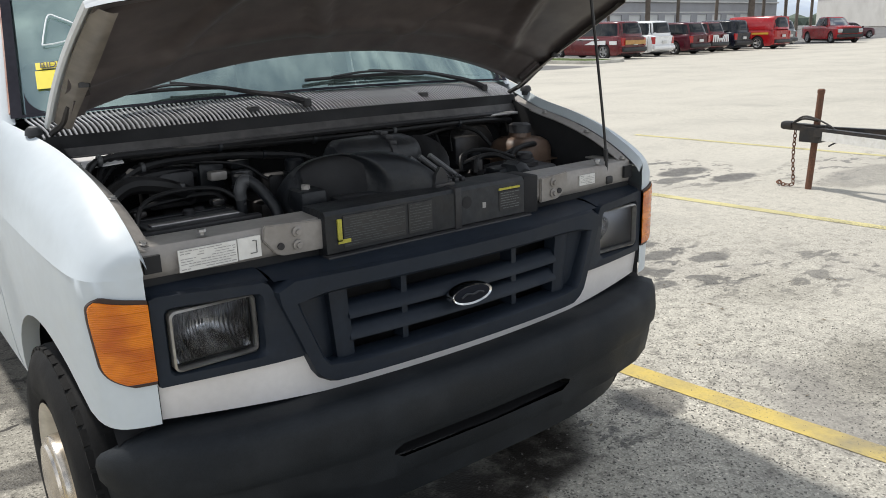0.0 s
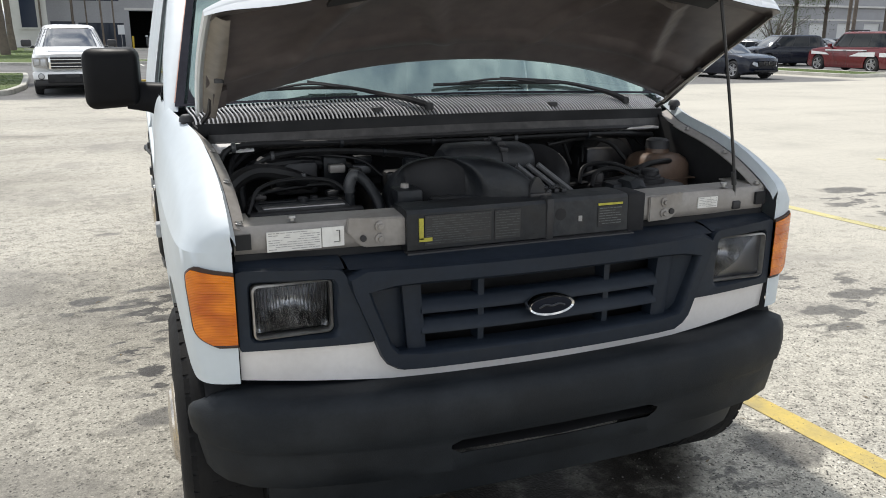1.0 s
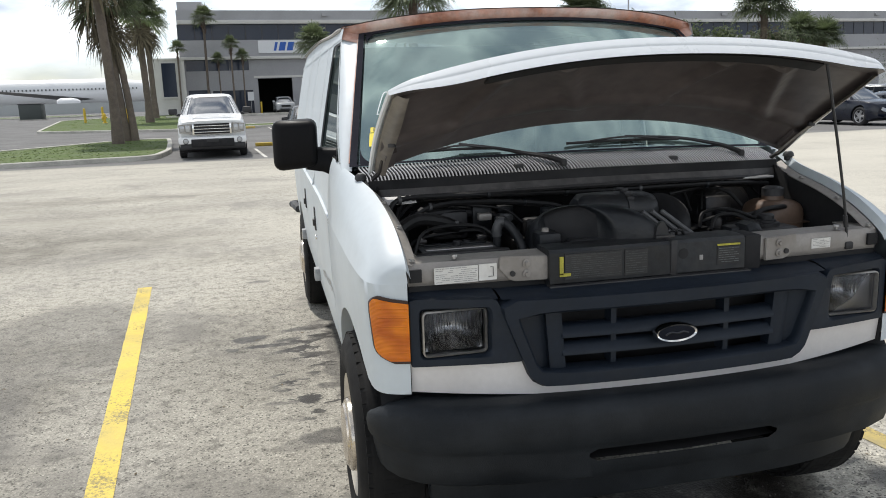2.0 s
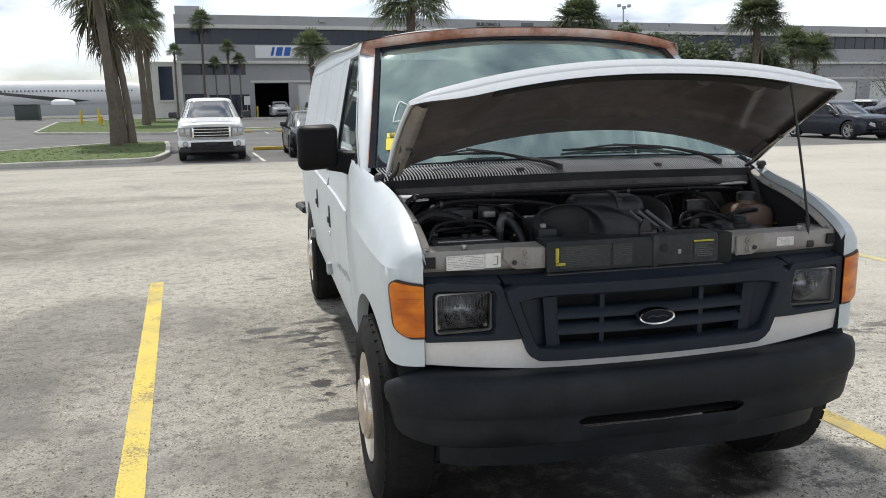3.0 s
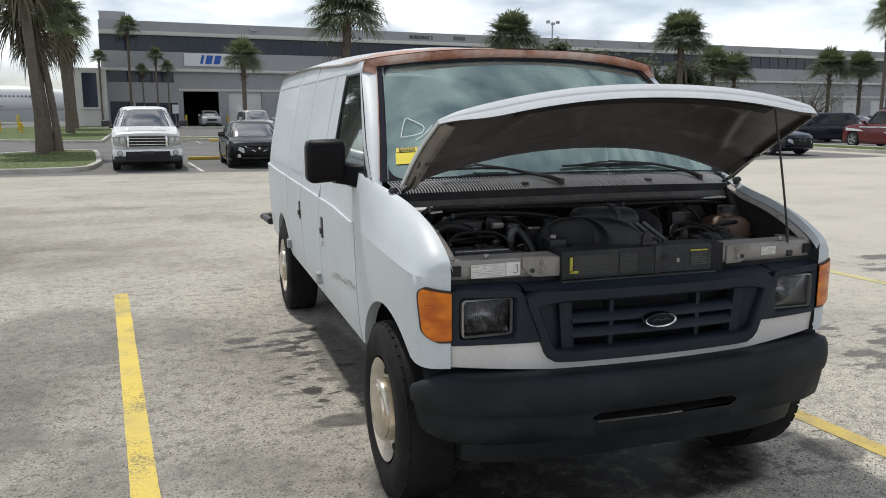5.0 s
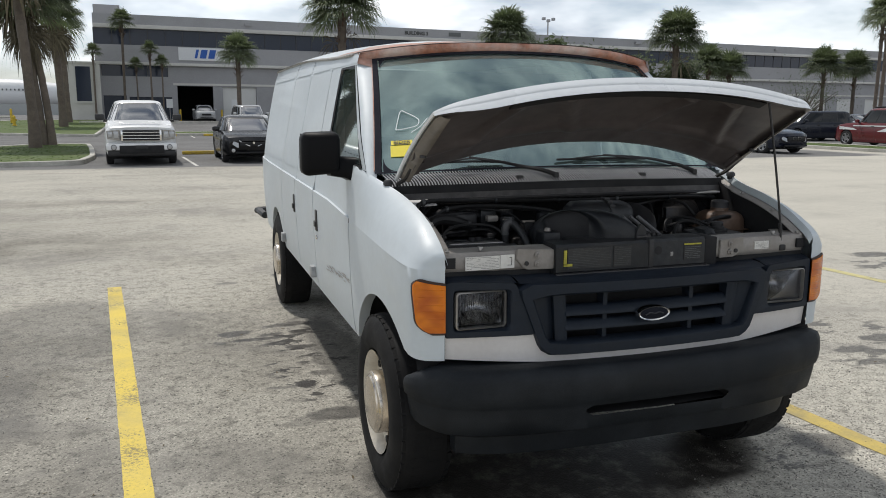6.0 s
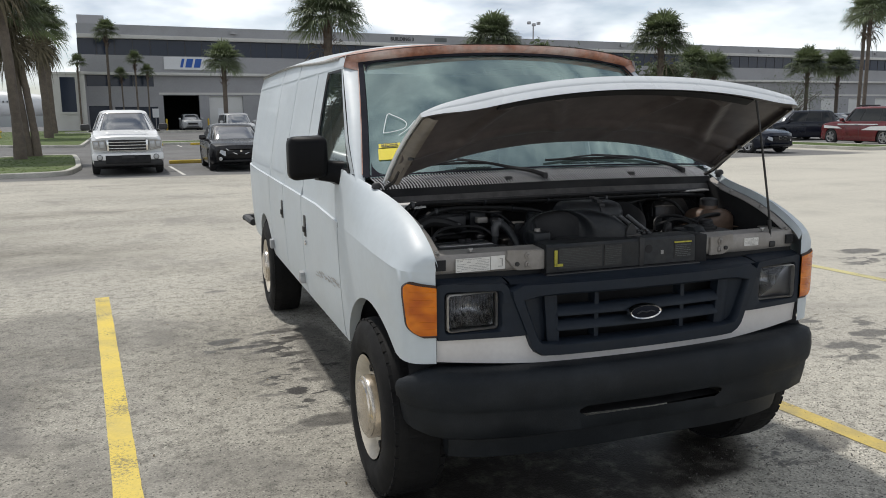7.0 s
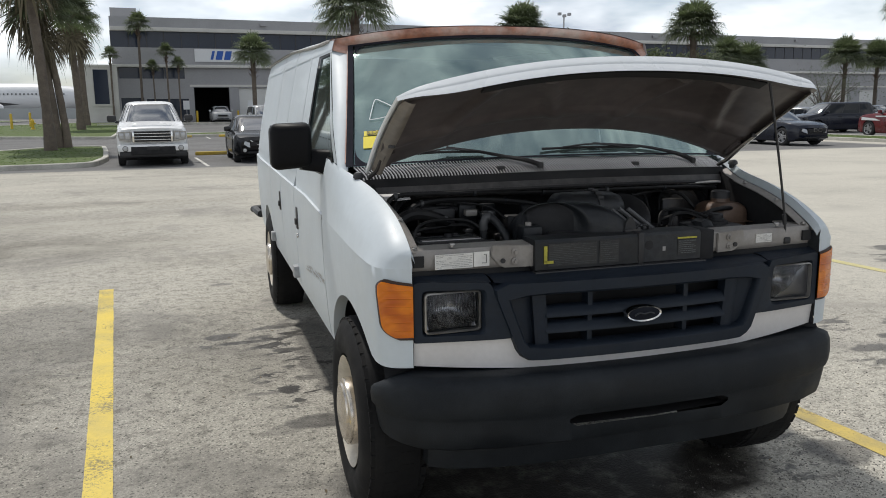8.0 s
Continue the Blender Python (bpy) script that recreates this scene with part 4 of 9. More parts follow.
def hood(u, v, off=0.0):
    """Outer skin of the raised hood: u across, v from hinge edge to front edge."""
    k = 1 - abs(u) ** 2.3
    a = Vector((0.875 * u, 0.845 - 0.085 * (1 - u * u), 1.335 + 0.164 * (1 - abs(u) ** 2.2)))
    b = Vector((0.868 * u, 0.283 - 0.05 * (1 - abs(u) ** 2.5), 1.668 + 0.097 * k - 0.026 * max(0, -u) ** 1.5))
    v *= 1 - 0.05 * (max(0, abs(u) - 0.90) / 0.10) ** 2
    p = a + (b - a) * v
    p.x *= 1 + 0.010 * math.sin(math.pi * v)
    return p + HOOD_N * (0.028 * math.sin(math.pi * v) * (0.4 + 0.6 * k) - off)


LIP = Vector((0, -0.80, -0.60))
bm = bmesh.new()
us, vs = [math.sin(math.pi / 2 * t) for t in lin(-1, 1, 49)], lin(0, 1, 16)
grid(bm, hood, us, vs)
# rolled front lip with a groove
prof = [(0.0, 0.0), (0.010, 0.002), (0.018, 0.007), (0.021, 0.013), (0.018, 0.018), (0.022, 0.020), (0.032, 0.027), (0.034, 0.038)]
thin = lambda u: 1 - 0.72 * (max(0, abs(u) - 0.72) / 0.28) ** 2
grid(bm, lambda u, i: hood(u, 1) + LIP * prof[int(i)][0] * thin(u) - HOOD_N * prof[int(i)][1] * thin(u), us, list(range(len(prof))))
for s in (-1, 1):
    grid(bm, lambda v, t: hood(s, v) + Vector((-s * 0.004 * t, 0, 0)) - HOOD_N * (0.009 * t), vs, [0, 0.5, 1])
    grid(bm, lambda v, t: hood(s, v) + Vector((-s * (0.004 + 0.008 * t), 0, 0)) - HOOD_N * 0.009, vs, [0, 1])
bmesh.ops.remove_doubles(bm, verts=bm.verts, dist=0.0006)
hd = part("hood", bm, M_WHITE_HOOD, van, "raised white hood with rolled front lip", 40)


def under(u, v):
    """Pressed inner panel with its ribs and hollows."""
    edge = max(0, 1 - min(1 - abs(u), 0.09) / 0.09)
    front = max(0, 1 - (1 - v) / 0.10)
    h = 0.030
    for c, tilt, w in ((0.66, -0.25, 0.055), (-0.66, 0.25, 0.055), (0.24, 0.30, 0.05), (-0.24, -0.30, 0.05)):
        d = abs(u - (c + tilt * (v - 0.5)))
        h += 0.018 * max(0, 1 - (d / w) ** 2) * min(1, max(0, v - 0.06) / 0.3) if d < w else 0
    d = abs(v - 0.30 - 0.05 * u * u)
    if d < 0.07:
        h += 0.010 * (1 - (d / 0.07) ** 2)
    if v > 0.80 and abs(u) < 0.62 and v < 0.90:
        h -= 0.014
    h -= 0.012 * edge
    h *= min(1, 0.15 + v / 0.07)
    return hood(u * 0.968, 0.012 + v * 0.965, h - 0.010 * front)


bm = bmesh.new()
grid(bm, under, lin(-1, 1, 97), lin(0, 1, 61))
grid(bm, lambda u, t: under(u, 0) * (1 - t) + (hood(u * 0.985, 0.003, 0.003)) * t, lin(-1, 1, 41), [0, 1])
part("hood_inner_panel", bm, M_HOODUNDER, hd, "dirty brown-grey underside with pressed ribs", 50)
bm = bmesh.new()
grid(bm, lambda u, t: hood(u, 0.995, 0.039 * thin(u)) + LIP * 0.033 * thin(u) * (1 - t) - (hood(u, 1) - hood(u, 0.9)).normalized() * 0.05 * t, lin(-0.98, 0.98, 41), [0, 1])
part("hood_lip_flange", bm, M_HOODUNDER, hd)
M_HOODEDGE = mat("grimy_pale_paint_under_hood", (0.19, 0.168, 0.145), 0.5, var=0.3, scale=7, fine=25, dirt=(0.10, 0.085, 0.07), dirt_amt=0.9)
for s in (-1, 1):
    bm = bmesh.new()
    grid(bm, lambda v, t: hood(s * (0.975 - (0.050 + 0.012 * math.sin(5 * v + s)) * t), v, 0.012 + 0.037 * math.sin(math.pi * 0.5 * t)), lin(0.03, 0.955, 20), lin(0, 1, 5))
    part("hood_side_channel", bm, M_HOODEDGE, hd, "grimy pale painted channel along hood edge", 50)
bm = bmesh.new()
grid(bm, lambda u, v: hood(u, v, 0.060), lin(-0.66, 0.66, 26), [0.885, 0.93, 0.968], thick=HOOD_N * 0.01)
part("hood_insulation", bm, M_VOID, hd, "black insulation strip")
for s in (-1, 1):
    # raised side channel and hinge arm under the hood
    bm = bmesh.new()
    for v0, v1 in ((0.10, 0.26),):
        grid(bm, lambda u, v: hood(s * u, v, 0.043), [0.90, 0.945], lin(v0, v1, 6), thick=HOOD_N * 0.015)
    part("hood_bracket", bm, M_HOODUNDER, hd)
    part("hood_bumper_stop", lathe(bmesh.new(), [(0.0, 0.016), (0.012, 0.016), (0.014, 0.010), (0.014, 0)], hood(s * 0.93, 0.38, 0.05), "z", 12), M_BLACK, hd)
    part("hood_hinge", tube(bmesh.new(), [(s * 0.845, 0.93, 1.27), (s * 0.85, 0.88, 1.31), hood(s * 0.955, 0.05, 0.03), hood(s * 0.95, 0.2, 0.03)], 0.009, 6), M_DARKSTEEL, van)
    bm = bmesh.new()
    lathe(bm, [(0.0, 0.022), (0.014, 0.022), (0.021, 0.014), (0.023, 0.002), (0.017, 0.0), (0.016, -0.015)], (s * 0.903, 0.842, 1.312), "z", 18)
    fbp = part("fender_bumper", bm, M_BLACK, van, "black rubber hood rest on fender")
    part("rest_top", lathe(bmesh.new(), [(0.0, 0.0245), (0.010, 0.0245), (0.013, 0.020)], (s * 0.903, 0.842, 1.312), "z", 14), M_ALU, fbp)
# prop rod
bm = bmesh.new()
tube(bm, [(0.728, 0.262, 1.05), (0.700, 0.255, 1.2), (0.63, 0.235, 1.46), (0.565, 0.215, 1.67)], 0.0048, 6)
rod = part("prop_rod", bm, M_BLACK, van, "thin black hood prop rod")
part("rod_grip", tube(bmesh.new(), [(0.716, 0.259, 1.115), (0.708, 0.257, 1.155)], 0.008, 8, 0), M_BLACK, rod)
part("rod_foot", nbox(0.712, 0.744, 0.248, 0.275, 1.035, 1.062, 0.006), M_BLACK, rod)

# cowl grille
COWL_D, COWL_H = 0.105, 0.052


def cowl_front(x):
    u = abs(x) / 0.885
    return Vector((x, 0.695 + 0.19 * u ** 2.4, 1.322 - 0.026 * u * u))


bm = bmesh.new()
grid(bm, lambda x, t: cowl_front(x) + Vector((0, COWL_D * t, COWL_H * t - 0.028)), lin(-0.885, 0.885, 31), lin(0, 1, 3))
grid(bm, lambda x, t: cowl_front(x) + Vector((0, -0.004 - 0.006 * t, 0.004 - 0.038 * t)), lin(-0.87, 0.87, 31), lin(0, 1, 3))
cowl = part("cowl_grille", bm, M_VOID, van, "black slotted cowl vent panel")
slat_bm = bmesh.new()
grid(slat_bm, lambda x, t: (x + 0.004 * math.sin(2 * math.pi * t), COWL_D * t, COWL_H * t + 0.006 * math.sin(math.pi * t) + (0.002 if abs(x) < 0.003 else 0)), [-0.0025, -0.0013, 0.0013, 0.0025], lin(0, 1, 6), thick=(0, 0.001, -0.004))
M_COWL = mat("weathered_black_plastic_slat", (0.30, 0.30, 0.31), 0.38, var=0.3, scale=12, island=0.25)
slat0 = part("cowl_slat", slat_bm, M_COWL, cowl)
n_sl = 138
for k in range(n_sl):
    x = -0.872 + 1.744 * k / (n_sl - 1)
    ob = slat0 if k == 0 else new("cowl_slat", slat0.data)
    ob.parent = cowl
    sh = Matrix.Identity(4)
    sh[0][1] = -0.40 + 0.1 * math.sin(k * 0.07)
    ob.matrix_basis = Matrix.Translation(cowl_front(x)) @ sh
# dusty steel ledge below the grille
M_LEDGE = mat("dusty_dark_ledge", (0.085, 0.080, 0.078), 0.5, var=0.5, scale=7, fine=30, dirt=(0.032, 0.030, 0.03), dirt_amt=0.9)
bm = bmesh.new()
grid(bm, lambda x, t: cowl_front(x) + Vector((0, -0.012 - 0.012 * t, -0.030 - 0.024 * t)), lin(-0.84, 0.84, 31), lin(0, 1, 4))
grid(bm, lambda x, t: cowl_front(x) + Vector((0, -0.024 + 0.03 * t, -0.054 - 0.03 * t)), lin(-0.84, 0.84, 31), lin(0, 1, 3))
part("cowl_ledge", bm, M_LEDGE, van, "dusty steel ledge below cowl vent", 50)
bm = bmesh.new()
tube(bm, [cowl_front(x) + Vector((0, -0.028, -0.060)) for x in lin(-0.82, 0.82, 15)], 0.009, 6, 2)
part("cowl_seal", bm, M_BLACK, van, "black rubber bulkhead seal")
bm = bmesh.new()
grid(bm, lambda x, t: (x, 0.70 + 0.19 * (abs(x) / 0.885) ** 2.4 - 0.045 - 0.085 * t * max(0.0, (abs(x) - 0.42) / 0.43), 1.250 - 0.018 * t + 0.005 * math.sin(17 * x)), lin(-0.85, -0.72, 8), lin(0, 1, 5), thick=(0, 0, -0.003))
part("cowl_corner", bm, M_WHITE_FRONT, van, "pale painted sheet metal at cowl corner", 50)
part("ledge_bracket", nbox(0.50, 0.77, 0.745, 0.785, 1.238, 1.248, 0.003), M_ALU, van)
for s in (-1, 1):
    bm = nbox(s * 0.318 - 0.016, s * 0.318 + 0.016, 0.735, 0.765, 1.325, 1.350, 0.005)
    part("washer_nozzle", bm, M_BLACK, van, "small black washer nozzle")
# wipers
def wiper(arm, tip0, tip1):
    p = part("wiper", tube(bmesh.new(), arm, [0.012, 0.005], 6), M_BLACK, van, "black windshield wiper")
    part("wiper_knob", lathe(bmesh.new(), [(0.0, 0.012), (0.012, 0.010), (0.015, 0.0), (0.014, -0.014)], arm[0], "z", 12), M_BLACK, p)
    q0, q1 = Vector(tip0), Vector(tip1)
    part("wiper_blade", tube(bmesh.new(), [q0, q0.lerp(q1, 0.5) + Vector((0, 0.004, 0.004)), q1], 0.006, 6), M_BLACK, p)
    part("wiper_frame", tube(bmesh.new(), [q0.lerp(q1, 0.2) + Vector((0, -0.006, 0.006)), q0.lerp(q1, 0.5) + Vector((0, -0.012, 0.018)), q0.lerp(q1, 0.8) + Vector((0, -0.006, 0.006))], 0.004, 5), M_BLACK, p)


wiper([(-0.150, 0.722, 1.352), (-0.21, 0.755, 1.372), (-0.28, 0.805, 1.385), (-0.38, 0.825, 1.406), (-0.52, 0.86, 1.427)], (-0.68, 0.875, 1.402), (-0.36, 0.83, 1.405))
wiper([(0.672, 0.832, 1.342), (0.61, 0.845, 1.368), (0.54, 0.855, 1.386), (0.39, 0.845, 1.412), (0.15, 0.825, 1.430)], (-0.10, 0.815, 1.412), (0.39, 0.838, 1.408))
# sticker and hand-drawn mark on the glass
def on_glass(u, v, lift=0.006):
    return ws(u, v) + Vector((0, -lift, lift * 0.8))


def glass_patch(name, u0, u1, v0, v1, material, lift, label="", parent=None):
    bm = bmesh.new()
    grid(bm, lambda u, v: on_glass(u, v, lift), lin(u0, u1, 4), lin(v0, v1, 4))
    return part(name, bm, material, parent or van, label)


stk = glass_patch("window_sticker", -0.935, -0.825, 0.115, 0.195, M_YELLOW, 0.004, "yellow bidder sticker inside windshield")
glass_patch("sticker_header", -0.932, -0.828, 0.200, 0.232, M_YELLOW, 0.004, "yellow sticker heading strip", stk)
txt = bpy.data.curves.new("sticker_text", "FONT")
txt.body, txt.size, txt.extrude, txt.align_x, txt.align_y = "BIDER", 0.030, 0.0004, "CENTER", "CENTER"
txt.materials.append(M_PRINT)
tx = new("sticker_text", txt)
tx.parent = stk
p00, p10, p01 = on_glass(-0.932, 0.216, 0.007), on_glass(-0.828, 0.216, 0.007), on_glass(-0.88, 0.232, 0.007)
ex = (p10 - p00).normalized()
ez = (on_glass(-0.88, 0.25, 0.007) - on_glass(-0.88, 0.20, 0.007)).normalized()
tx.matrix_basis = Matrix.Translation((p00 + p10) / 2) @ Matrix((ex, ez, ex.cross(ez))).transposed().to_4x4()
bm = bmesh.new()
for k in range(2):
    v = 0.205 + 0.006 * k
    grid(bm, lambda u, w: on_glass(u, w, 0.0055), [-0.915, -0.85 + 0.01 * k], [v - 0.007, v - 0.004])
part("sticker_lines", bm, M_PRINT, stk)
bm = bmesh.new()
tube(bm, [on_glass(*q) for q in ((-0.905, 0.31), (-0.895, 0.37), (-0.875, 0.455), (-0.845, 0.44), (-0.80, 0.40), (-0.785, 0.37), (-0.80, 0.335), (-0.86, 0.315), (-0.905, 0.31))], 0.0022, 5)
part("glass_mark", bm, M_CHALK, van, "white hand-drawn marker loop on glass")
part("glass_mark_tail", tube(bmesh.new(), [on_glass(-0.83, 0.285), on_glass(-0.78, 0.33), on_glass(-0.74, 0.39)], 0.0022, 5), M_CHALK, van)

# door mirror
def door_mirror(s):
    bm = bmesh.new()
    box(bm, -0.094, 0.094, -0.07, 0.06, -0.102, 0.106, 0.036, seg=4)
    for v in bm.verts:
        v.co.y += 0.02 * (v.co.x / 0.097) * s
        v.co.z += 0.004 * (-s * v.co.x / 0.097)
        if v.co.y < -0.04:
            v.co.x *= 0.94
            v.co.z *= 0.95
    bmesh.ops.transform(bm, matrix=pose(s * 1.115, 1.33, 1.425, 0, 0, 0), verts=bm.verts)
    m = part("door_mirror", bm, M_MIRROR, van, "large black plastic door mirror", 60)
    bm = bmesh.new()
    rings = []
    for t in lin(0, 1, 7):
        x = 1.075 - 0.14 * t
        zt = 1.415 - 0.008 * t
        zb = 1.315 - 0.025 * t - 0.10 * max(0, t - 0.6)
        yc = 1.325 - 0.01 * t - 0.07 * max(0, t - 0.6)
        rings.append([(s * x, yc - 0.052, zb + 0.008), (s * x, yc - 0.058, zb + 0.03), (s * x, yc - 0.05, zt - 0.014), (s * x, yc - 0.03, zt), (s * x, yc + 0.03, zt), (s * x, yc + 0.05, zt - 0.01), (s * x, yc + 0.05, zb)])
    loft(bm, rings)
    part("mirror_arm", bm, M_MIRROR, m, "", 50)
    part("mirror_glass", nbox(min(s * 1.03, s * 1.20), max(s * 1.03, s * 1.20), 1.389, 1.393, 1.33, 1.52), M_CHROME, m)


M_MIRROR = mat("deep_black_mirror_plastic", (0.005, 0.005, 0.006), 0.45, var=0.2, scale=9, bump=0.1, bump_scale=300, spec=0.12)
door_mirror(-1)

# dashboard and seats seen through the glass
bm = bmesh.new()
grid(bm, lambda x, t: (x, 0.86 + 0.17 * (abs(x) / 0.86) ** 2.4 + 0.45 * t, 1.355 - 0.025 * (x / 0.86) ** 2 - 0.05 * t * t), lin(-0.86, 0.86, 21), lin(0, 1, 7))
grid(bm, lambda x, t: (x, 1.31 + 0.15 * (abs(x) / 0.86) ** 2.4 + 0.02 * t, 1.30 - 0.35 * t), lin(-0.86, 0.86, 21), [0, 1])
part("dashboard", bm, M_DASH, van, "grey dashboard", 50)
for x in (-0.45, 0.45):
    st = part("seat_back", nbox(x - 0.24, x + 0.24, 1.95, 2.10, 0.85, 1.48, 0.05, seg=3), M_SEAT, van, "grey cloth front seat")
    part("seat_cushion", nbox(x - 0.24, x + 0.24, 1.50, 1.98, 0.85, 0.98, 0.04, seg=3), M_SEAT, st)
part("steering_wheel", tube(bmesh.new(), [(0.42 + 0.18 * math.cos(a), 1.42 + 0.06 * math.sin(a), 1.22 + 0.17 * math.sin(a)) for a in lin(0, 2 * math.pi, 17)], 0.014, 6, 2), M_BLACK, van)
bm = bmesh.new()
grid(bm, lambda x, y: (x, y, roof_z(x, 1.9) - 0.05), lin(-0.80, 0.80, 9), lin(1.62, 2.32, 4))
part("headliner", bm, M_SEAT, van)

# ---- engine bay ----
M_BATT = mat("dusty_battery_plastic", (0.075, 0.077, 0.08), 0.45, var=0.3, scale=14, dirt=(0.05, 0.05, 0.05), dirt_amt=0.6)
M_RIB = mat("grey_black_ribbed_plastic", (0.10, 0.10, 0.103), 0.5, var=0.25, scale=9)
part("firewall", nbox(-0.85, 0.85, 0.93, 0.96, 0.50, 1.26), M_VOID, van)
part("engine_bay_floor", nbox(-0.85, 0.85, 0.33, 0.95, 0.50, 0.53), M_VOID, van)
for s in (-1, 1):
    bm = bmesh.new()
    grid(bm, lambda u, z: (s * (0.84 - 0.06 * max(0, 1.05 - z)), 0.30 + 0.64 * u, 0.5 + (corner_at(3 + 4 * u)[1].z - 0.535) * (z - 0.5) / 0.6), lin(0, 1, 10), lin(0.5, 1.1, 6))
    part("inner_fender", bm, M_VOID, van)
    # pale flange bolted inside the fender edge
    bm = bmesh.new()
    def rail(u, t):
        a, e = corner_at(u)
        return (s * (e.x - 0.014 - 0.030 * t), e.y + 0.01, e.z - 0.03 - 0.012 * t)
    grid(bm, rail, lin(2.4, 6.6, 20), [0, 0.5, 1], thick=(0, 0, -0.004))
    fr = part("fender_rail", bm, M_STEEL, van, "pale dusty flange inside fender", 40)
    for u in (2.7, 4.3, 5.6):
        part("rail_bolt", lathe(bmesh.new(), [(0.0, 0.009), (0.008, 0.009), (0.008, 0.004), (0.011, 0.003), (0.011, 0)], Vector(rail(u, 0.5)) + Vector((0, 0, 0.001)), "z", 8), M_ALU, fr)
    part("rail_bracket", nbox(min(s * 0.79, s * 0.85), max(s * 0.79, s * 0.85), 0.29, 0.42, 1.098, 1.104, 0.002), M_STEEL, fr)
# radiator support, pale steel either side of the black shroud
def support(x0, x1, name="radiator_support"):
    bm = bmesh.new()
    sec = [(0.250, 1.026), (0.243, 1.034), (0.240, 1.046), (0.242, 1.092), (0.250, 1.102), (0.335, 1.106), (0.342, 1.098), (0.342, 1.026)]
    loft(bm, [[(x, y + 0.02 * (abs(x) / 0.84) ** 2, z) for y, z in sec] for x in lin(x0, x1, 8)])
    return part(name, bm, M_STEEL, van, "dusty pale steel radiator support", 40)


sup_l, sup_r = support(-0.842, -0.39), support(0.36, 0.842)
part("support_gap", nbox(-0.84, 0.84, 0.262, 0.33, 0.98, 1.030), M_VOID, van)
for s, sup in ((-1, sup_l), (1, sup_r)):
    bm = bmesh.new()
    w = 0.045 if s < 0 else 0.0
    poly = [(0.385, 1.100), (0.505 + w, 1.109), (0.510 + w, 1.072), (0.480 + w, 1.036), (0.460 + w, 1.026), (0.385, 1.024)]
    prism(bm, poly, lambda u, v, w: (s * u, 0.232 + 0.02 * (u / 0.84) ** 2 + w, v), 0.012)
    bmesh.ops.bevel(bm, geom=list(bm.edges), offset=0.003, segments=2, affect="EDGES")
    br = part("support_bracket", bm, M_STEEL, sup, "", 40)
    for x, z in ((0.438 + 0.6 * w, 1.082), (0.438 + 0.6 * w, 1.048)):
        part("bolt", lathe(bmesh.new(), [(0.0, -0.010), (0.007, -0.010), (0.008, -0.003), (0.014, -0.002), (0.014, 0.002)], (s * x, 0.234, z), "y", 10), M_STEEL, br)
    part("bolt_hole", lathe(bmesh.new(), [(0.0, -0.001), (0.009, -0.001), (0.009, 0.004)], (s * (0.466 + w), 0.234, 1.052), "y", 10), M_DARKSTEEL, br)
    # thumb screw on top
    x = s * 0.69
    part("adjuster_screw", lathe(bmesh.new(), [(0.0, 0.016), (0.011, 0.016), (0.012, 0.010), (0.006, 0.008), (0.006, 0.002), (0.014, 0.0)], (x, 0.275, 1.105), "z", 8), M_ALU, sup)
    part("side_pocket", nbox(min(s * 0.80, s * 0.838), max(s * 0.80, s * 0.838), 0.246, 0.256, 1.046, 1.086), M_VOID, sup)


def label_plate(name, x0, x1, z0, z1, y, lines, parent, material, ink, label, seed, cols=1):
    """A label with its small unreadable print as bars."""
    rnd = random.Random(seed)
    lp = part(name, nbox(x0, x1, y - 0.002, y + 0.002, z0, z1), material, parent, label)
    bm = bmesh.new()
    for k in range(lines):
        z = z1 - (k + 0.8) * (z1 - z0) / (lines + 0.6)
        x = x0 + 0.004
        end = x1 - 0.006 - (rnd.uniform(0, 0.4) * (x1 - x0) if rnd.random() < 0.3 else 0)
        while x < end:
            w = min(rnd.uniform(0.004, 0.022), x1 - 0.004 - x)
            if rnd.random() < 0.85:
                grid(bm, lambda a, b: (a, y - 0.0032, b), [x, x + w], [z, z + rnd.uniform(0.2, 0.32) * (z1 - z0) / lines])
            x += w + 0.002
    part("print", bm, ink, lp, kind="stuff")
    return lp


lb = label_plate("emission_label", -0.762, -0.622, 1.036, 1.088, 0.2425, 8, sup_l, M_LABEL, M_PALEPRINT, "white printed specification label", 3)
lb2 = part("label_diagram", nbox(-0.620, -0.562, 0.238, 0.242, 1.038, 1.090), M_LABEL, lb, "white label with line diagram")
part("diagram_line", tube(bmesh.new(), [(-0.590, 0.2365, 1.050), (-0.574, 0.2365, 1.050), (-0.574, 0.2365, 1.080), (-0.583, 0.2365, 1.080)], 0.0012, 4, 0), M_PRINT, lb2)
label_plate("small_label", 0.572, 0.646, 1.050, 1.084, 0.248, 6, sup_r, M_LABEL, M_PALEPRINT, "small white printed label", 5)

# black shroud over the radiator
bm = bmesh.new()
sec = [(0.222, 1.006), (0.216, 1.012), (0.218, 1.110), (0.226, 1.120), (0.27, 1.122), (0.335, 1.120), (0.335, 1.0)]
loft(bm, [[(x, y, z) for y, z in sec] for x in (-0.395, -0.39, -0.385, 0.02, 0.028, 0.03)])
M_SHROUD = mat("dust_greyed_shroud_plastic", (0.022, 0.024, 0.027), 0.55, spec=0.4, var=0.5, scale=9, fine=45, bump=0.3, bump_scale=60, dirt=(0.062, 0.058, 0.054), dirt_amt=0.7)
shr = part("radiator_shroud", bm, M_DUCT, van, "black plastic shroud with warning labels", 35)
bm = bmesh.new()
loft(bm, [[(x, y + 0.006, z) for y, z in sec] for x in (0.034, 0.04, 0.29, 0.298)])
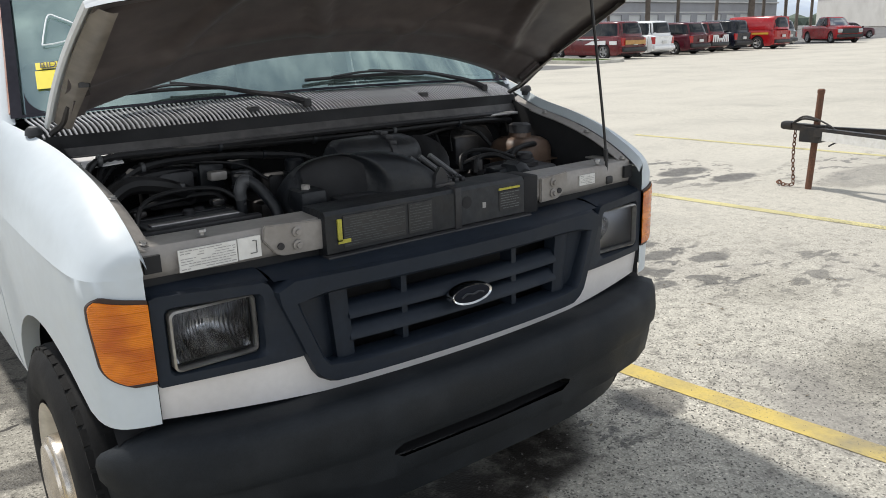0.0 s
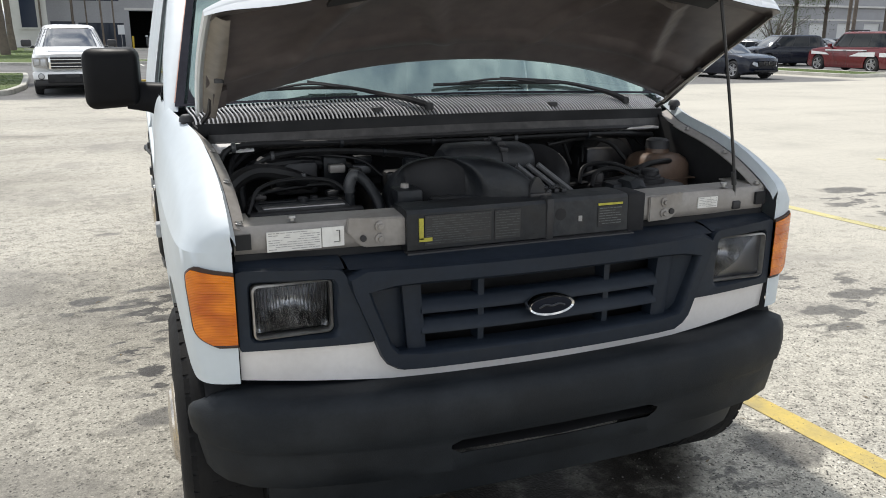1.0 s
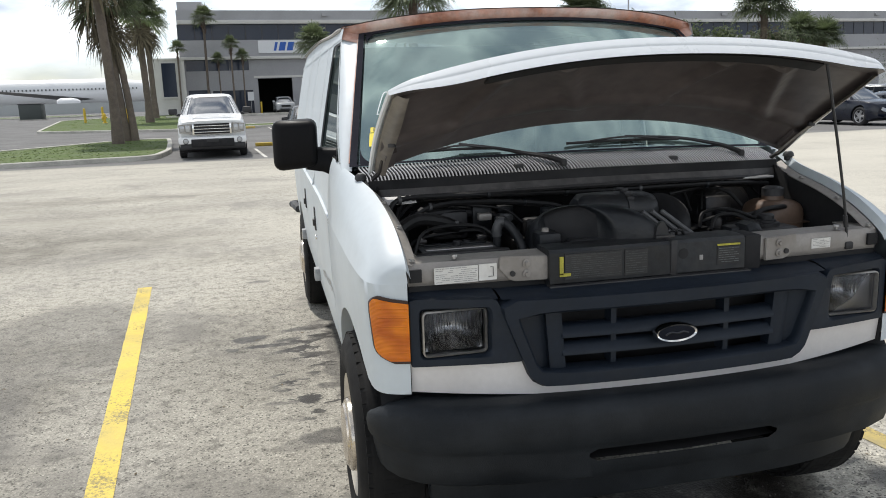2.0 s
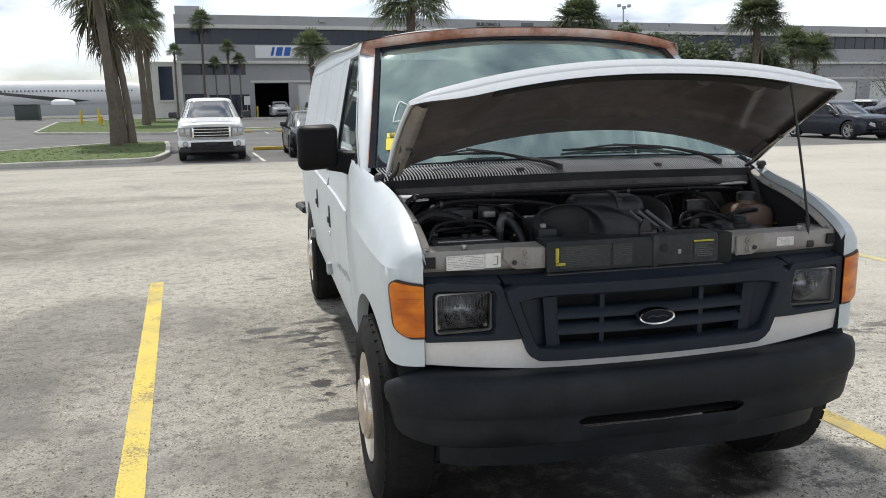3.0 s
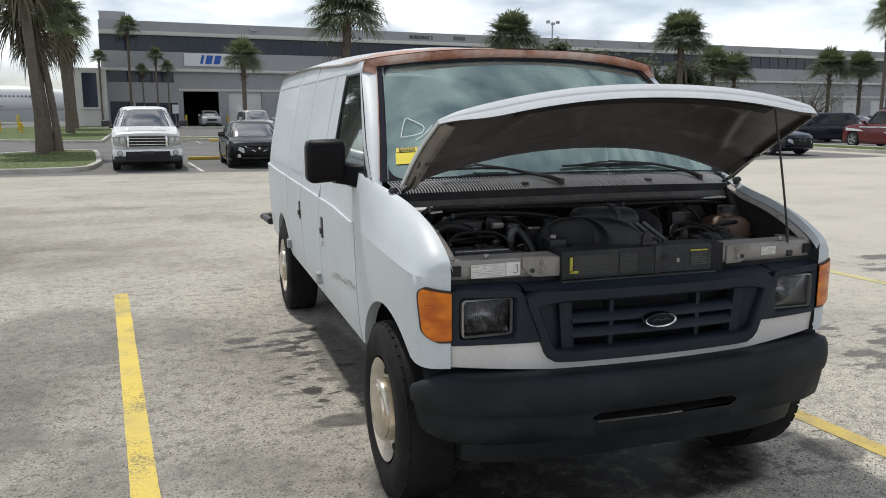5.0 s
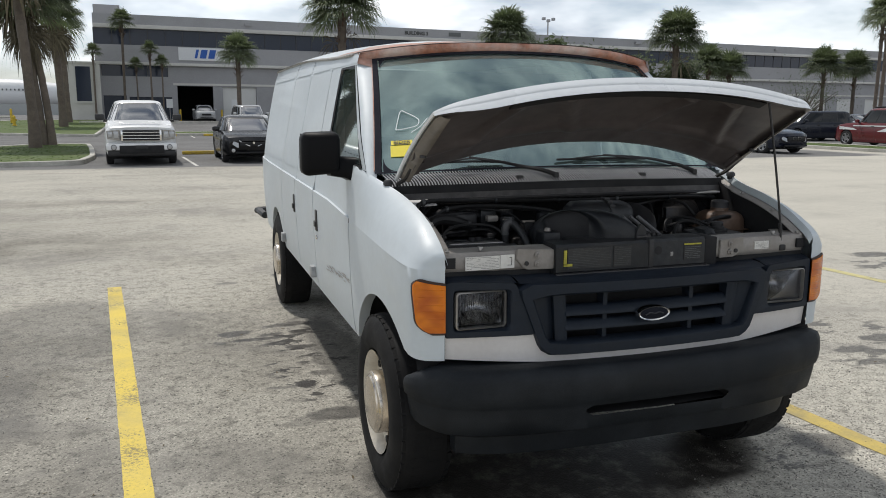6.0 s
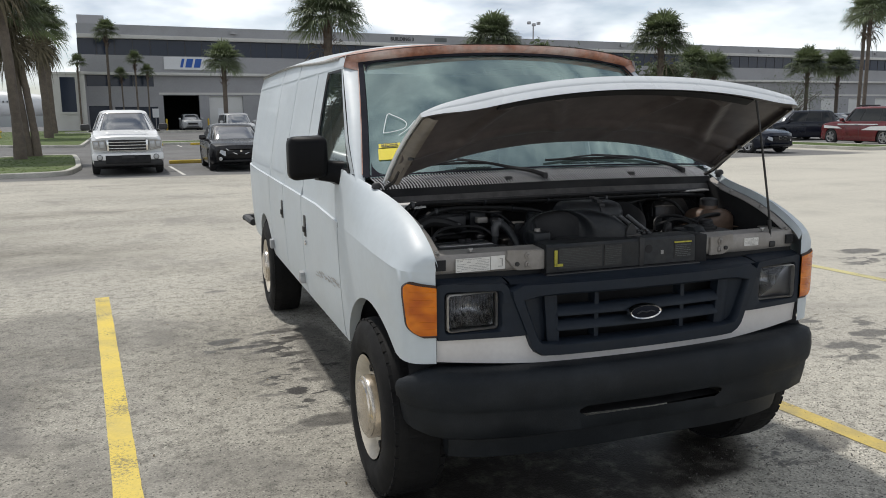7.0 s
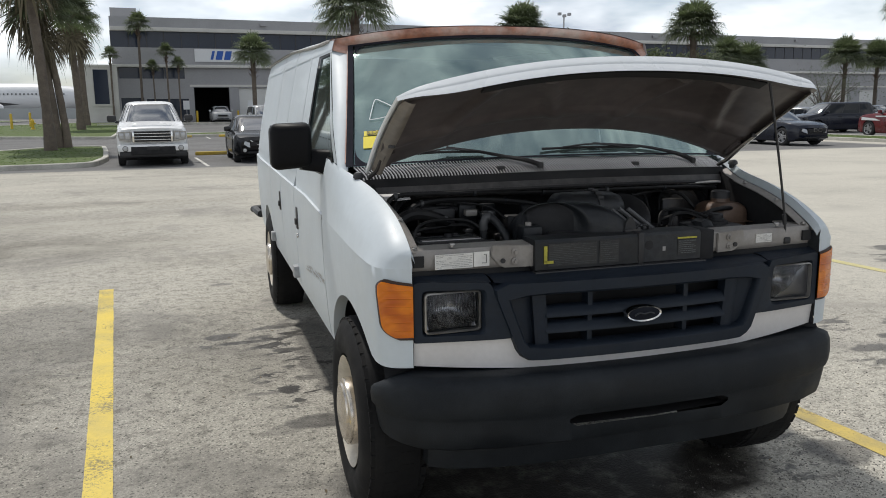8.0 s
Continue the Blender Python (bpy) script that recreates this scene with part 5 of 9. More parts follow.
part("shroud_end", bm, M_SHROUD, shr, "", 35)
bm = bmesh.new()
box(bm, -0.40, 0.31, 0.200, 0.235, 0.998, 1.008, 0.003)
part("shroud_lip", bm, M_BLACK, shr)
part("shroud_rib", nbox(0.022, 0.045, 0.212, 0.34, 1.0, 1.125, 0.004), M_BLACK, shr)
part("shroud_hole", lathe(bmesh.new(), [(0.0, -0.001), (0.018, -0.001), (0.018, 0.01)], (0.072, 0.2235, 1.075), "y", 16), M_VOID, shr)
part("shroud_tag", nbox(0.130, 0.142, 0.220, 0.2235, 1.050, 1.066), M_PALEPRINT, shr)
part("shroud_pocket", nbox(0.30, 0.36, 0.225, 0.33, 1.0, 1.118, 0.004), M_VOID, shr)
for z0, z1, x0, x1 in ((1.040, 1.098, -0.362, -0.350), (1.034, 1.044, -0.362, -0.325)):
    part("warning_strip", nbox(x0, x1, 0.2125, 0.2175, z0, z1), M_DIMYELLOW, shr, "yellow warning strip")
label_plate("warning_label", -0.345, -0.15, 1.022, 1.104, 0.2165, 12, shr, M_BLACK, M_DIMPRINT, "black label with faded grey print", 7)
label_plate("warning_table", -0.14, -0.06, 1.022, 1.104, 0.2165, 10, shr, M_BLACK, M_DIMPRINT, "black label with faded print", 8)
label_plate("fan_label", 0.195, 0.278, 1.030, 1.088, 0.2225, 7, shr, M_BLACK, M_PRINT_GREY, "black label with white print", 9)
part("fan_label_header", nbox(0.195, 0.278, 0.2195, 0.2235, 1.092, 1.098), M_DIMYELLOW, shr, "yellow label heading")
# hood latch
lt = part("hood_latch", nbox(-0.005, 0.065, 0.265, 0.335, 1.118, 1.132, 0.004), M_DARKSTEEL, van, "dark metal hood latch")
bm = bmesh.new()
prism(bm, [(-0.026, 0), (0.026, 0), (0.021, 0.036), (0.007, 0.058), (-0.004, 0.060), (-0.018, 0.040)], lambda u, v, w: (0.020 + u, 0.272 + w, 1.118 + v), 0.014)
part("latch_hook", bm, M_BLACK, lt)
for x in (0.075, 0.10, 0.125):
    part("latch_tooth", nbox(x - 0.008, x + 0.008, 0.30, 0.345, 1.120, 1.133, 0.003), M_DARKSTEEL, lt)
part("latch_spring", tube(bmesh.new(), [(0.060 + 0.012 * k / 4, 0.325 + 0.006 * math.cos(k * 1.6), 1.135 + 0.006 * math.sin(k * 1.6)) for k in range(24)], 0.0018, 4, 1), M_DARKSTEEL, lt)

# battery
bt = part("battery", nbox(-0.765, -0.455, 0.47, 0.68, 0.86, 1.075, 0.012), M_BLACK, van, "dusty black battery with grey top")
part("battery_top", nbox(-0.745, -0.475, 0.500, 0.660, 1.075, 1.086, 0.005), M_BATT, bt, "dusty grey battery top")
part("battery_vent", nbox(-0.73, -0.49, 0.515, 0.545, 1.086, 1.092, 0.003), M_ALU, bt, "pale vent strip")
part("battery_vent", nbox(-0.73, -0.49, 0.605, 0.630, 1.086, 1.092, 0.003), M_DUCT, bt)
part("clamp_bar", nbox(-0.775, -0.445, 0.468, 0.498, 1.070, 1.088, 0.006), M_BLACK, bt)
for x in (-0.72, -0.50):
    pst = part("battery_post", lathe(bmesh.new(), [(0.0, 0.025), (0.010, 0.025), (0.012, 0.0)], (x, 0.645, 1.084), "z", 12), M_ALU, bt)
    part("battery_terminal", nbox(x - 0.018, x + 0.018, 0.628, 0.665, 1.092, 1.108, 0.005), M_DARKSTEEL, pst)
HOSES = [
    ("battery_cable", [(-0.775, 0.50, 1.08), (-0.735, 0.54, 1.145), (-0.64, 0.58, 1.160), (-0.52, 0.58, 1.150), (-0.455, 0.55, 1.10)], 0.006),
    ("heater_hose", [(-0.84, 0.60, 1.09), (-0.80, 0.62, 1.15), (-0.73, 0.66, 1.175), (-0.64, 0.68, 1.16), (-0.55, 0.72, 1.12)], 0.024),
    ("wiring_loom", [(-0.84, 0.68, 1.19), (-0.78, 0.72, 1.243), (-0.6, 0.72, 1.248), (-0.3, 0.70, 1.243), (0.0, 0.69, 1.238), (0.3, 0.70, 1.238), (0.6, 0.74, 1.23), (0.78, 0.80, 1.21)], 0.011),
    ("wiring_loom", [(-0.80, 0.70, 1.14), (-0.66, 0.76, 1.205), (-0.45, 0.75, 1.215), (-0.2, 0.74, 1.19), (-0.1, 0.74, 1.15)], 0.015),
    ("vacuum_line", [(0.30, 0.74, 1.20), (0.45, 0.76, 1.215), (0.58, 0.78, 1.19), (0.64, 0.76, 1.13)], 0.008),
    ("fuel_line", [(0.36, 0.62, 1.10), (0.46, 0.60, 1.125), (0.56, 0.60, 1.12), (0.64, 0.62, 1.13), (0.72, 0.62, 1.135)], 0.009),
    ("battery_cable", [(-0.475, 0.64, 1.10), (-0.50, 0.68, 1.12), (-0.60, 0.70, 1.115), (-0.74, 0.69, 1.09), (-0.77, 0.66, 1.0)], 0.008),
    ("heater_hose", [(-0.77, 0.66, 1.03), (-0.76, 0.72, 1.15), (-0.62, 0.76, 1.18), (-0.45, 0.80, 1.16), (-0.3, 0.84, 1.12)], 0.018),
    ("wiring_loom", [(-0.80, 0.70, 1.18), (-0.70, 0.80, 1.225), (-0.5, 0.80, 1.235), (-0.2, 0.76, 1.24), (0.1, 0.76, 1.235), (0.5, 0.80, 1.225), (0.74, 0.84, 1.2)], 0.011),
    ("wiring_loom", [(-0.81, 0.62, 1.12), (-0.77, 0.74, 1.22), (-0.62, 0.79, 1.25), (-0.40, 0.74, 1.255)], 0.009),
    ("vacuum_line", [(-0.6, 0.78, 1.21), (-0.4, 0.72, 1.19), (-0.33, 0.66, 1.14)], 0.005),
    ("vacuum_line", [(0.02, 0.74, 1.20), (0.12, 0.74, 1.262), (0.26, 0.74, 1.265), (0.36, 0.76, 1.22), (0.42, 0.78, 1.12)], 0.007),
    ("radiator_hose", [(0.60, 0.45, 1.00), (0.56, 0.50, 1.08), (0.48, 0.52, 1.09), (0.40, 0.60, 1.06), (0.36, 0.72, 1.02)], 0.026),
    ("overflow_hose", [(0.55, 0.56, 1.10), (0.60, 0.58, 1.135), (0.70, 0.60, 1.142), (0.76, 0.64, 1.13)], 0.010),
    ("brake_line", [(0.78, 0.86, 1.16), (0.68, 0.84, 1.22), (0.52, 0.84, 1.20), (0.48, 0.80, 1.12)], 0.004),
]
def conduit(pts, r, step=0.007):
    """Corrugated sleeve round a bundle of wires."""
    path = smooth_path(pts, 14)
    line, acc = [path[0]], 0.0
    for a, b in zip(path, path[1:]):
        acc += (b - a).length
        if acc >= step:
            line.append(b)
            acc = 0.0
    bm, rings, up = bmesh.new(), [], Vector((0, 0, 1))
    for i in range(len(line)):
        d = (line[min(i + 1, len(line) - 1)] - line[max(i - 1, 0)]).normalized()
        side = d.cross(up).normalized()
        top = side.cross(d).normalized()
        rr = r * (1.0 if i % 2 else 0.80)
        rings.append([line[i] + rr * (math.cos(2 * math.pi * k / 9) * side + math.sin(2 * math.pi * k / 9) * top) for k in range(9)])
    return loft(bm, rings)


for nm, pts, r in HOSES:
    part(nm, conduit(pts, r) if nm == "wiring_loom" else tube(bmesh.new(), pts, r, 10), M_HOSE, van)
for k, (x, y, z) in enumerate(((-0.78, 0.72, 1.243), (-0.45, 0.71, 1.246), (-0.15, 0.695, 1.241), (0.15, 0.695, 1.238), (0.45, 0.72, 1.234), (-0.62, 0.79, 1.25), (-0.66, 0.76, 1.205), (-0.3, 0.745, 1.205))):
    part("loom_clip", lathe(bmesh.new(), [(0.012, -0.007), (0.0165, -0.005), (0.0165, 0.005), (0.012, 0.007)], (x, y, z), "x", 12), M_DUCT if k % 3 else M_BATT, van)
for x, y, z, r, h, m_ in ((-0.60, 0.60, 1.083, 0.016, 0.02, M_BLACK), (-0.56, 0.625, 1.083, 0.014, 0.016, M_BLACK), (-0.42, 0.66, 1.14, 0.022, 0.03, M_DUCT), (0.40, 0.56, 1.09, 0.02, 0.035, M_DARKSTEEL), (0.47, 0.66, 1.11, 0.026, 0.03, M_DUCT), (0.30, 0.66, 1.10, 0.03, 0.03, M_DARKSTEEL), (0.43, 0.40, 1.118, 0.012, 0.012, M_ALU), (-0.22, 0.70, 1.15, 0.03, 0.04, M_DUCT)):
    part("fitting", lathe(bmesh.new(), [(0.0, h), (r * 0.8, h), (r, h * 0.8), (r, 0.0), (r * 1.25, 0.0), (r * 1.25, -h * 0.4)], (x, y, z), "z", 14), m_, van)
part("spark_lead", tube(bmesh.new(), [(0.34, 0.50, 1.09), (0.38, 0.53, 1.135), (0.45, 0.52, 1.14), (0.50, 0.47, 1.11)], 0.007, 8), M_HOSE, van)
part("spark_lead", tube(bmesh.new(), [(0.33, 0.56, 1.09), (0.37, 0.60, 1.14), (0.46, 0.58, 1.15), (0.54, 0.52, 1.12)], 0.007, 8), M_HOSE, van)
part("bay_bracket", loft(bmesh.new(), [[(x, y, z) for x, z in ((0.385, 1.085), (0.40, 1.125 + h), (0.425, 1.135 + h), (0.45, 1.125 + h), (0.465, 1.085))] for y, h in ((0.35, -0.02), (0.37, 0.0), (0.43, 0.0), (0.45, -0.02))]), M_DUCT, van, "", 40)
# bent steel hook pipe beside the battery
bm = bmesh.new()
tube(bm, [(-0.462, 0.56, 1.07), (-0.465, 0.56, 1.135), (-0.452, 0.56, 1.163), (-0.432, 0.55, 1.160), (-0.405, 0.53, 1.125), (-0.39, 0.50, 1.085), (-0.39, 0.48, 1.04)], [0.014, 0.018], 10)
gp = part("filler_pipe", bm, M_DUCT, van, "bent grey-black pipe", 50)
part("pipe_collar", tube(bmesh.new(), [(-0.464, 0.56, 1.115), (-0.465, 0.56, 1.137), (-0.453, 0.56, 1.164), (-0.438, 0.553, 1.165)], 0.0175, 10), M_BATT, gp, "pale worn pipe end", 50)
part("pipe_bracket", nbox(-0.37, -0.29, 0.38, 0.47, 1.085, 1.145, 0.012), M_DUCT, van, "", 30)
part("pipe_bracket_bolt", lathe(bmesh.new(), [(0, 0.012), (0.012, 0.012), (0.013, 0)], (-0.335, 0.42, 1.145), "z", 8), M_STEEL, van)

# air inlet duct: tall rounded snorkel with a dark oval mouth, on a flat skirt
bm = bmesh.new()
def smooth_step(t):
    t = min(1.0, max(0.0, t))
    return t * t * (3 - 2 * t)
def lip_of(u):
    """Upper lip of the intake mouth."""
    return 0.42 + 0.46 * (max(0, u - 0.34) / 0.24) ** 2 + 0.2 * (max(0, 0.12 - u) / 0.08) ** 2
def loaf(u, w, lift=0.0):
    """u across, w from the back edge over the top to the front foot."""
    side = max(0.0, 1 - abs((u - 0.5) / 0.5) ** 3.4) ** 0.5
    h = 0.150 * side * (1 - 0.45 * max(0, u - 0.62) ** 1.2) + lift
    a = math.pi * (0.20 + 0.80 * w)
    z = 1.078 + h * max(0.0, math.sin(a)) ** 0.5
    back = 0.10 * (1 - u) ** 2
    back += 0.055 * smooth_step((w - lip_of(u)) / 0.16) * smooth_step((u - 0.05) / 0.10) * smooth_step((0.62 - u) / 0.14)
    return (-0.370 + 0.41 * u + 0.05 * w * max(0, u - 0.4), 0.465 + back - 0.100 * (1 - math.cos(a)) * (0.55 + 0.45 * u) - lift, z)
grid(bm, loaf, lin(0, 1, 56), lin(0, 1, 40))
ad = part("air_inlet_duct", bm, M_DUCT, van, "large domed black air inlet duct", 60)
# near-black sheet over the duct's hollow, shade given as colour
bm = bmesh.new()
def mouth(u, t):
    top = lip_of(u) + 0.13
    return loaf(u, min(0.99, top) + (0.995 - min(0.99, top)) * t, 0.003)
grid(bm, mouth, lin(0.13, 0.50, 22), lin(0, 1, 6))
part("inlet_mouth_shade", bm, M_VOID, ad, "dark sheet painting the shade in the intake mouth", 60)
part("duct_skirt", nbox(-0.27, 0.07, 0.315, 0.42, 1.06, 1.118, 0.016), M_SHROUD, ad, "", 30)
# air cleaner drum behind it, tilted to one side
def tilted(bm):
    bmesh.ops.transform(bm, matrix=Matrix.Translation((0.005, 0.575, 1.178)) @ Matrix.Rotation(radians(9), 4, "Z") @ Matrix.Rotation(radians(4), 4, "Y"), verts=bm.verts)
    return bm
ac = part("air_cleaner", tilted(lathe(bmesh.new(), [(0.0, -0.19), (0.04, -0.187), (0.060, -0.165), (0.068, -0.05), (0.070, 0.03), (0.069, 0.10), (0.060, 0.135), (0.04, 0.150), (0.0, 0.155)], (0, 0, 0), "x", 28)), M_DUCT, van, "round black air cleaner canister", 40)
part("canister_band", tilted(lathe(bmesh.new(), [(0.066, -0.012), (0.074, -0.010), (0.074, 0.010), (0.066, 0.012)], (0.01, 0, 0), "x", 28)), M_BLACK, ac)
for k in range(5):
    a = -0.9 + 0.35 * k
    part("canister_clip", tilted(nbox(-0.005, 0.025, 0.072 * math.sin(a) - 0.006, 0.072 * math.sin(a) + 0.006, 0.072 * math.cos(a) - 0.004, 0.072 * math.cos(a) + 0.010, 0.003)), M_BLACK, ac)
# corrugated hose to the engine
bm = bmesh.new()
pts = smooth_path([(0.135, 0.595, 1.170), (0.20, 0.61, 1.165), (0.27, 0.64, 1.12), (0.33, 0.74, 1.02)], 9)
rings = []
for i in range(len(pts) - 1):
    d = (pts[i + 1] - pts[i]).normalized()
    rot = Vector((0, 0, 1)).rotation_difference(d).to_matrix()
    for q, r in ((0.0, 0.046), (0.5, 0.058)):
        c = pts[i].lerp(pts[i + 1], q)
        rings.append([tuple(c + rot @ Vector((r * math.cos(2 * math.pi * k / 16), r * math.sin(2 * math.pi * k / 16), 0))) for k in range(16)])
loft(bm, rings)
part("corrugated_hose", bm, M_BLACK, ac, "", 60)
# ribbed resonator
bm = nbox(0.05, 0.25, 0.40, 0.52, 1.02, 1.085, 0.012)
rs = part("resonator", bm, M_DUCT, van, "ribbed black resonator box")
for k in range(4):
    part("resonator_rib", tube(bmesh.new(), [(0.012 + 0.032 * k, 0.468 - 0.008 * k, 1.182 + 0.001 * k), (0.064 + 0.034 * k, 0.462 - 0.009 * k, 1.140), (0.128 + 0.036 * k, 0.452 - 0.010 * k, 1.086)], 0.0085, 8), M_RIB, rs, "", 40)
# coolant bottle
bm = bmesh.new()
box(bm, 0.64, 0.835, 0.60, 0.80, 0.98, 1.160, 0.055, seg=4)
cb = part("coolant_bottle", bm, M_RESERVOIR, van, "stained brown coolant bottle with black cap", 60)
part("bottle_neck", lathe(bmesh.new(), [(0.045, -0.02), (0.042, 0.02), (0.036, 0.025)], (0.735, 0.70, 1.155), "z", 18), M_RESERVOIR, cb)
part("bottle_cap", lathe(bmesh.new(), [(0.0, 0.034), (0.030, 0.034), (0.042, 0.028), (0.044, 0.006), (0.046, 0.0), (0.03, -0.004)], (0.735, 0.70, 1.176), "z", 16), M_BLACK, cb)
part("bottle_seam", nbox(0.638, 0.837, 0.598, 0.802, 1.072, 1.077, 0.002), M_RESERVOIR, cb)
# radiator filler cap on its black tank
tk = part("power_steering_tank", nbox(0.50, 0.68, 0.44, 0.58, 1.0, 1.092, 0.02, seg=3), M_BLACK, van, "black fluid tank with cap", 40)
part("tank_cap", lathe(bmesh.new(), [(0.0, 0.03), (0.024, 0.03), (0.030, 0.024), (0.030, 0.010), (0.036, 0.008), (0.036, 0.0)], (0.575, 0.51, 1.106), "z", 14), M_BLACK, tk)
part("tank_neck", lathe(bmesh.new(), [(0.05, 0.0), (0.05, 0.012), (0.03, 0.014)], (0.575, 0.51, 1.092), "z", 14), M_BLACK, tk)
# alternator-side lumps and brackets, deep in the bay
rnd = random.Random(11)
BLOCKS = [("engine_block", -0.30, 0.35, 0.60, 0.92, 0.55, 1.02, M_DARKSTEEL), ("valve_cover", -0.36, -0.16, 0.66, 0.92, 0.98, 1.07, M_DARKSTEEL), ("valve_cover", 0.30, 0.48, 0.66, 0.92, 0.98, 1.06, M_DARKSTEEL),
          ("fuse_box", -0.66, -0.52, 0.74, 0.84, 1.08, 1.185, M_BLACK), ("relay_box", -0.50, -0.42, 0.76, 0.85, 1.10, 1.20, M_DUCT), ("brake_booster_bracket", 0.50, 0.62, 0.80, 0.92, 1.02, 1.17, M_DARKSTEEL),
          ("ignition_coil", -0.30, -0.22, 0.72, 0.80, 1.06, 1.14, M_BLACK), ("compressor", -0.62, -0.42, 0.70, 0.84, 0.90, 1.07, M_DARKSTEEL), ("radiator", -0.60, 0.60, 0.335, 0.385, 0.55, 1.04, M_DARKSTEEL), ("hose_bracket", 0.36, 0.46, 0.40, 0.48, 1.03, 1.115, M_DUCT)]
for nm, x0, x1, y0, y1, z0, z1, mm in BLOCKS:
    part(nm, nbox(x0, x1, y0, y1, z0, z1, 0.014), mm, van, "", 40)
bm = bmesh.new()
lathe(bm, [(0.0, -0.11), (0.10, -0.105), (0.125, -0.07), (0.125, 0.0)], (0.62, 0.93, 1.10), "y", 24)
part("brake_booster", bm, M_DARKSTEEL, van, "dark round brake booster")
for k, (x, y, z, w) in enumerate(((-0.60, 0.70, 1.145, 0.03), (-0.47, 0.70, 1.165, 0.025), (-0.385, 0.72, 1.155, 0.028), (-0.36, 0.80, 1.175, 0.03), (-0.54, 0.82, 1.19, 0.035), (-0.70, 0.78, 1.175, 0.03))):
    part("connector_plug", nbox(x - w, x + w, y - 0.018, y + 0.018, z - 0.012, z + 0.014, 0.005), (M_BATT, M_STEEL, M_BATT, M_DUCT, M_BATT, M_DUCT)[k], van)


# ---- ground ----
def soft(a):
    a = min(1, max(0, a))
    return a * a * (3 - 2 * a)


def ground_z(x, y):
    """The lot rises a little towards the building."""
    return 0.6 * soft((y - 35) / 40)


STREAK = 18.0   # degrees, the way that spilt water ran


def asphalt():
    """Old pale asphalt: stones in a worn binder, broad stains, wet and oily patches, painted shade under the van."""
    m = bpy.data.materials.new("worn_pale_asphalt")
    m.use_nodes = True
    n, l = m.node_tree.nodes, m.node_tree.links
    b = n["Principled BSDF"]
    co = n.new("ShaderNodeTexCoord")
    pos = co.outputs["Object"]

    def noise_tex(scale, detail=5, rough=0.55, dist=0.0, src=None):
        t = n.new("ShaderNodeTexNoise")
        t.inputs["Scale"].default_value, t.inputs["Detail"].default_value, t.inputs["Roughness"].default_value, t.inputs["Distortion"].default_value = scale, detail, rough, dist
        l.new(src or pos, t.inputs["Vector"])
        return t.outputs["Fac"]

    def rng(src, a, b_, c, d):
        t = n.new("ShaderNodeMapRange")
        t.interpolation_type = "SMOOTHSTEP"
        for k, v in zip(("From Min", "From Max", "To Min", "To Max"), (a, b_, c, d)):
            t.inputs[k].default_value = v
        l.new(src, t.inputs["Value"])
        return t.outputs[0]

    def mix(kind, fac, a, c):
        t = n.new("ShaderNodeMixRGB")
        t.blend_type = kind
        for sock, v in zip(t.inputs, (fac, a, c)):
            if isinstance(v, (int, float)):
                sock.default_value = v
            elif isinstance(v, tuple):
                sock.default_value = (*v, 1)
            else:
                l.new(v, sock)
        return t.outputs[0]

    def maths(op, a, c=None):
        t = n.new("ShaderNodeMath")
        t.operation = op
        for sock, v in zip(t.inputs, (a, c)):
            if v is None:
                continue
            if isinstance(v, (int, float)):
                sock.default_value = v
            else:
                l.new(v, sock)
        return t.outputs[0]

    vo = n.new("ShaderNodeTexVoronoi")
    vo.inputs["Scale"].default_value = 120
    l.new(pos, vo.inputs["Vector"])
    hs = n.new("ShaderNodeSeparateColor")
    l.new(vo.outputs["Color"], hs.inputs[0])
    vo2 = n.new("ShaderNodeTexVoronoi")
    vo2.inputs["Scale"].default_value = 33
    l.new(pos, vo2.inputs["Vector"])
    stone = rng(hs.outputs[0], 0.0, 1.0, 0.82, 1.15)
    binder = rng(vo.outputs["Distance"], 0.25, 0.75, 1.0, 0.86)
    base = mix("MIX", rng(noise_tex(0.35, 6), 0.35, 0.65, 0, 1), (0.49, 0.465, 0.402), (0.392, 0.372, 0.325))
    base = mix("MULTIPLY", 1.0, base, stone)
    base = mix("MULTIPLY", 1.0, base, binder)
    # single white and dark stones
    base = mix("MULTIPLY", 1.0, base, rng(hs.outputs[1], 0.93, 0.96, 1.0, 1.35))
    base = mix("MULTIPLY", 1.0, base, rng(hs.outputs[2], 0.92, 0.95, 1.0, 0.42))
    # small pits where stones have come out
    h2 = n.new("ShaderNodeSeparateColor")
    l.new(vo2.outputs["Color"], h2.inputs[0])
    pit = maths("MULTIPLY", rng(h2.outputs[0], 0.84, 0.88, 0, 1), rng(vo2.outputs["Distance"], 0.14, 0.30, 0.8, 0))
    base = mix("MIX", pit, base, (0.075, 0.07, 0.062))
    # dark patches and worn pale stretches
    base = mix("MULTIPLY", 1.0, base, rng(noise_tex(11, 7, 0.75), 0.36, 0.52, 0.62, 1.06))
    base = mix("MULTIPLY", 1.0, base, rng(noise_tex(75, 3, 0.6), 0.30, 0.42, 0.5, 1.0))
    base = mix("MIX", rng(noise_tex(0.9, 7, 0.6, 0.6), 0.50, 0.68, 0, 0.6), base, (0.21, 0.20, 0.185))
    base = mix("MIX", rng(noise_tex(2.6, 8, 0.65), 0.56, 0.72, 0, 0.4), base, (0.19, 0.18, 0.165))
    # tyre-swept streaks across the lane
    mp = n.new("ShaderNodeMapping")
    mp.inputs["Rotation"].default_value = (0, 0, radians(-6))
    mp.inputs["Scale"].default_value = (0.06, 0.55, 1)
    l.new(pos, mp.inputs["Vector"])
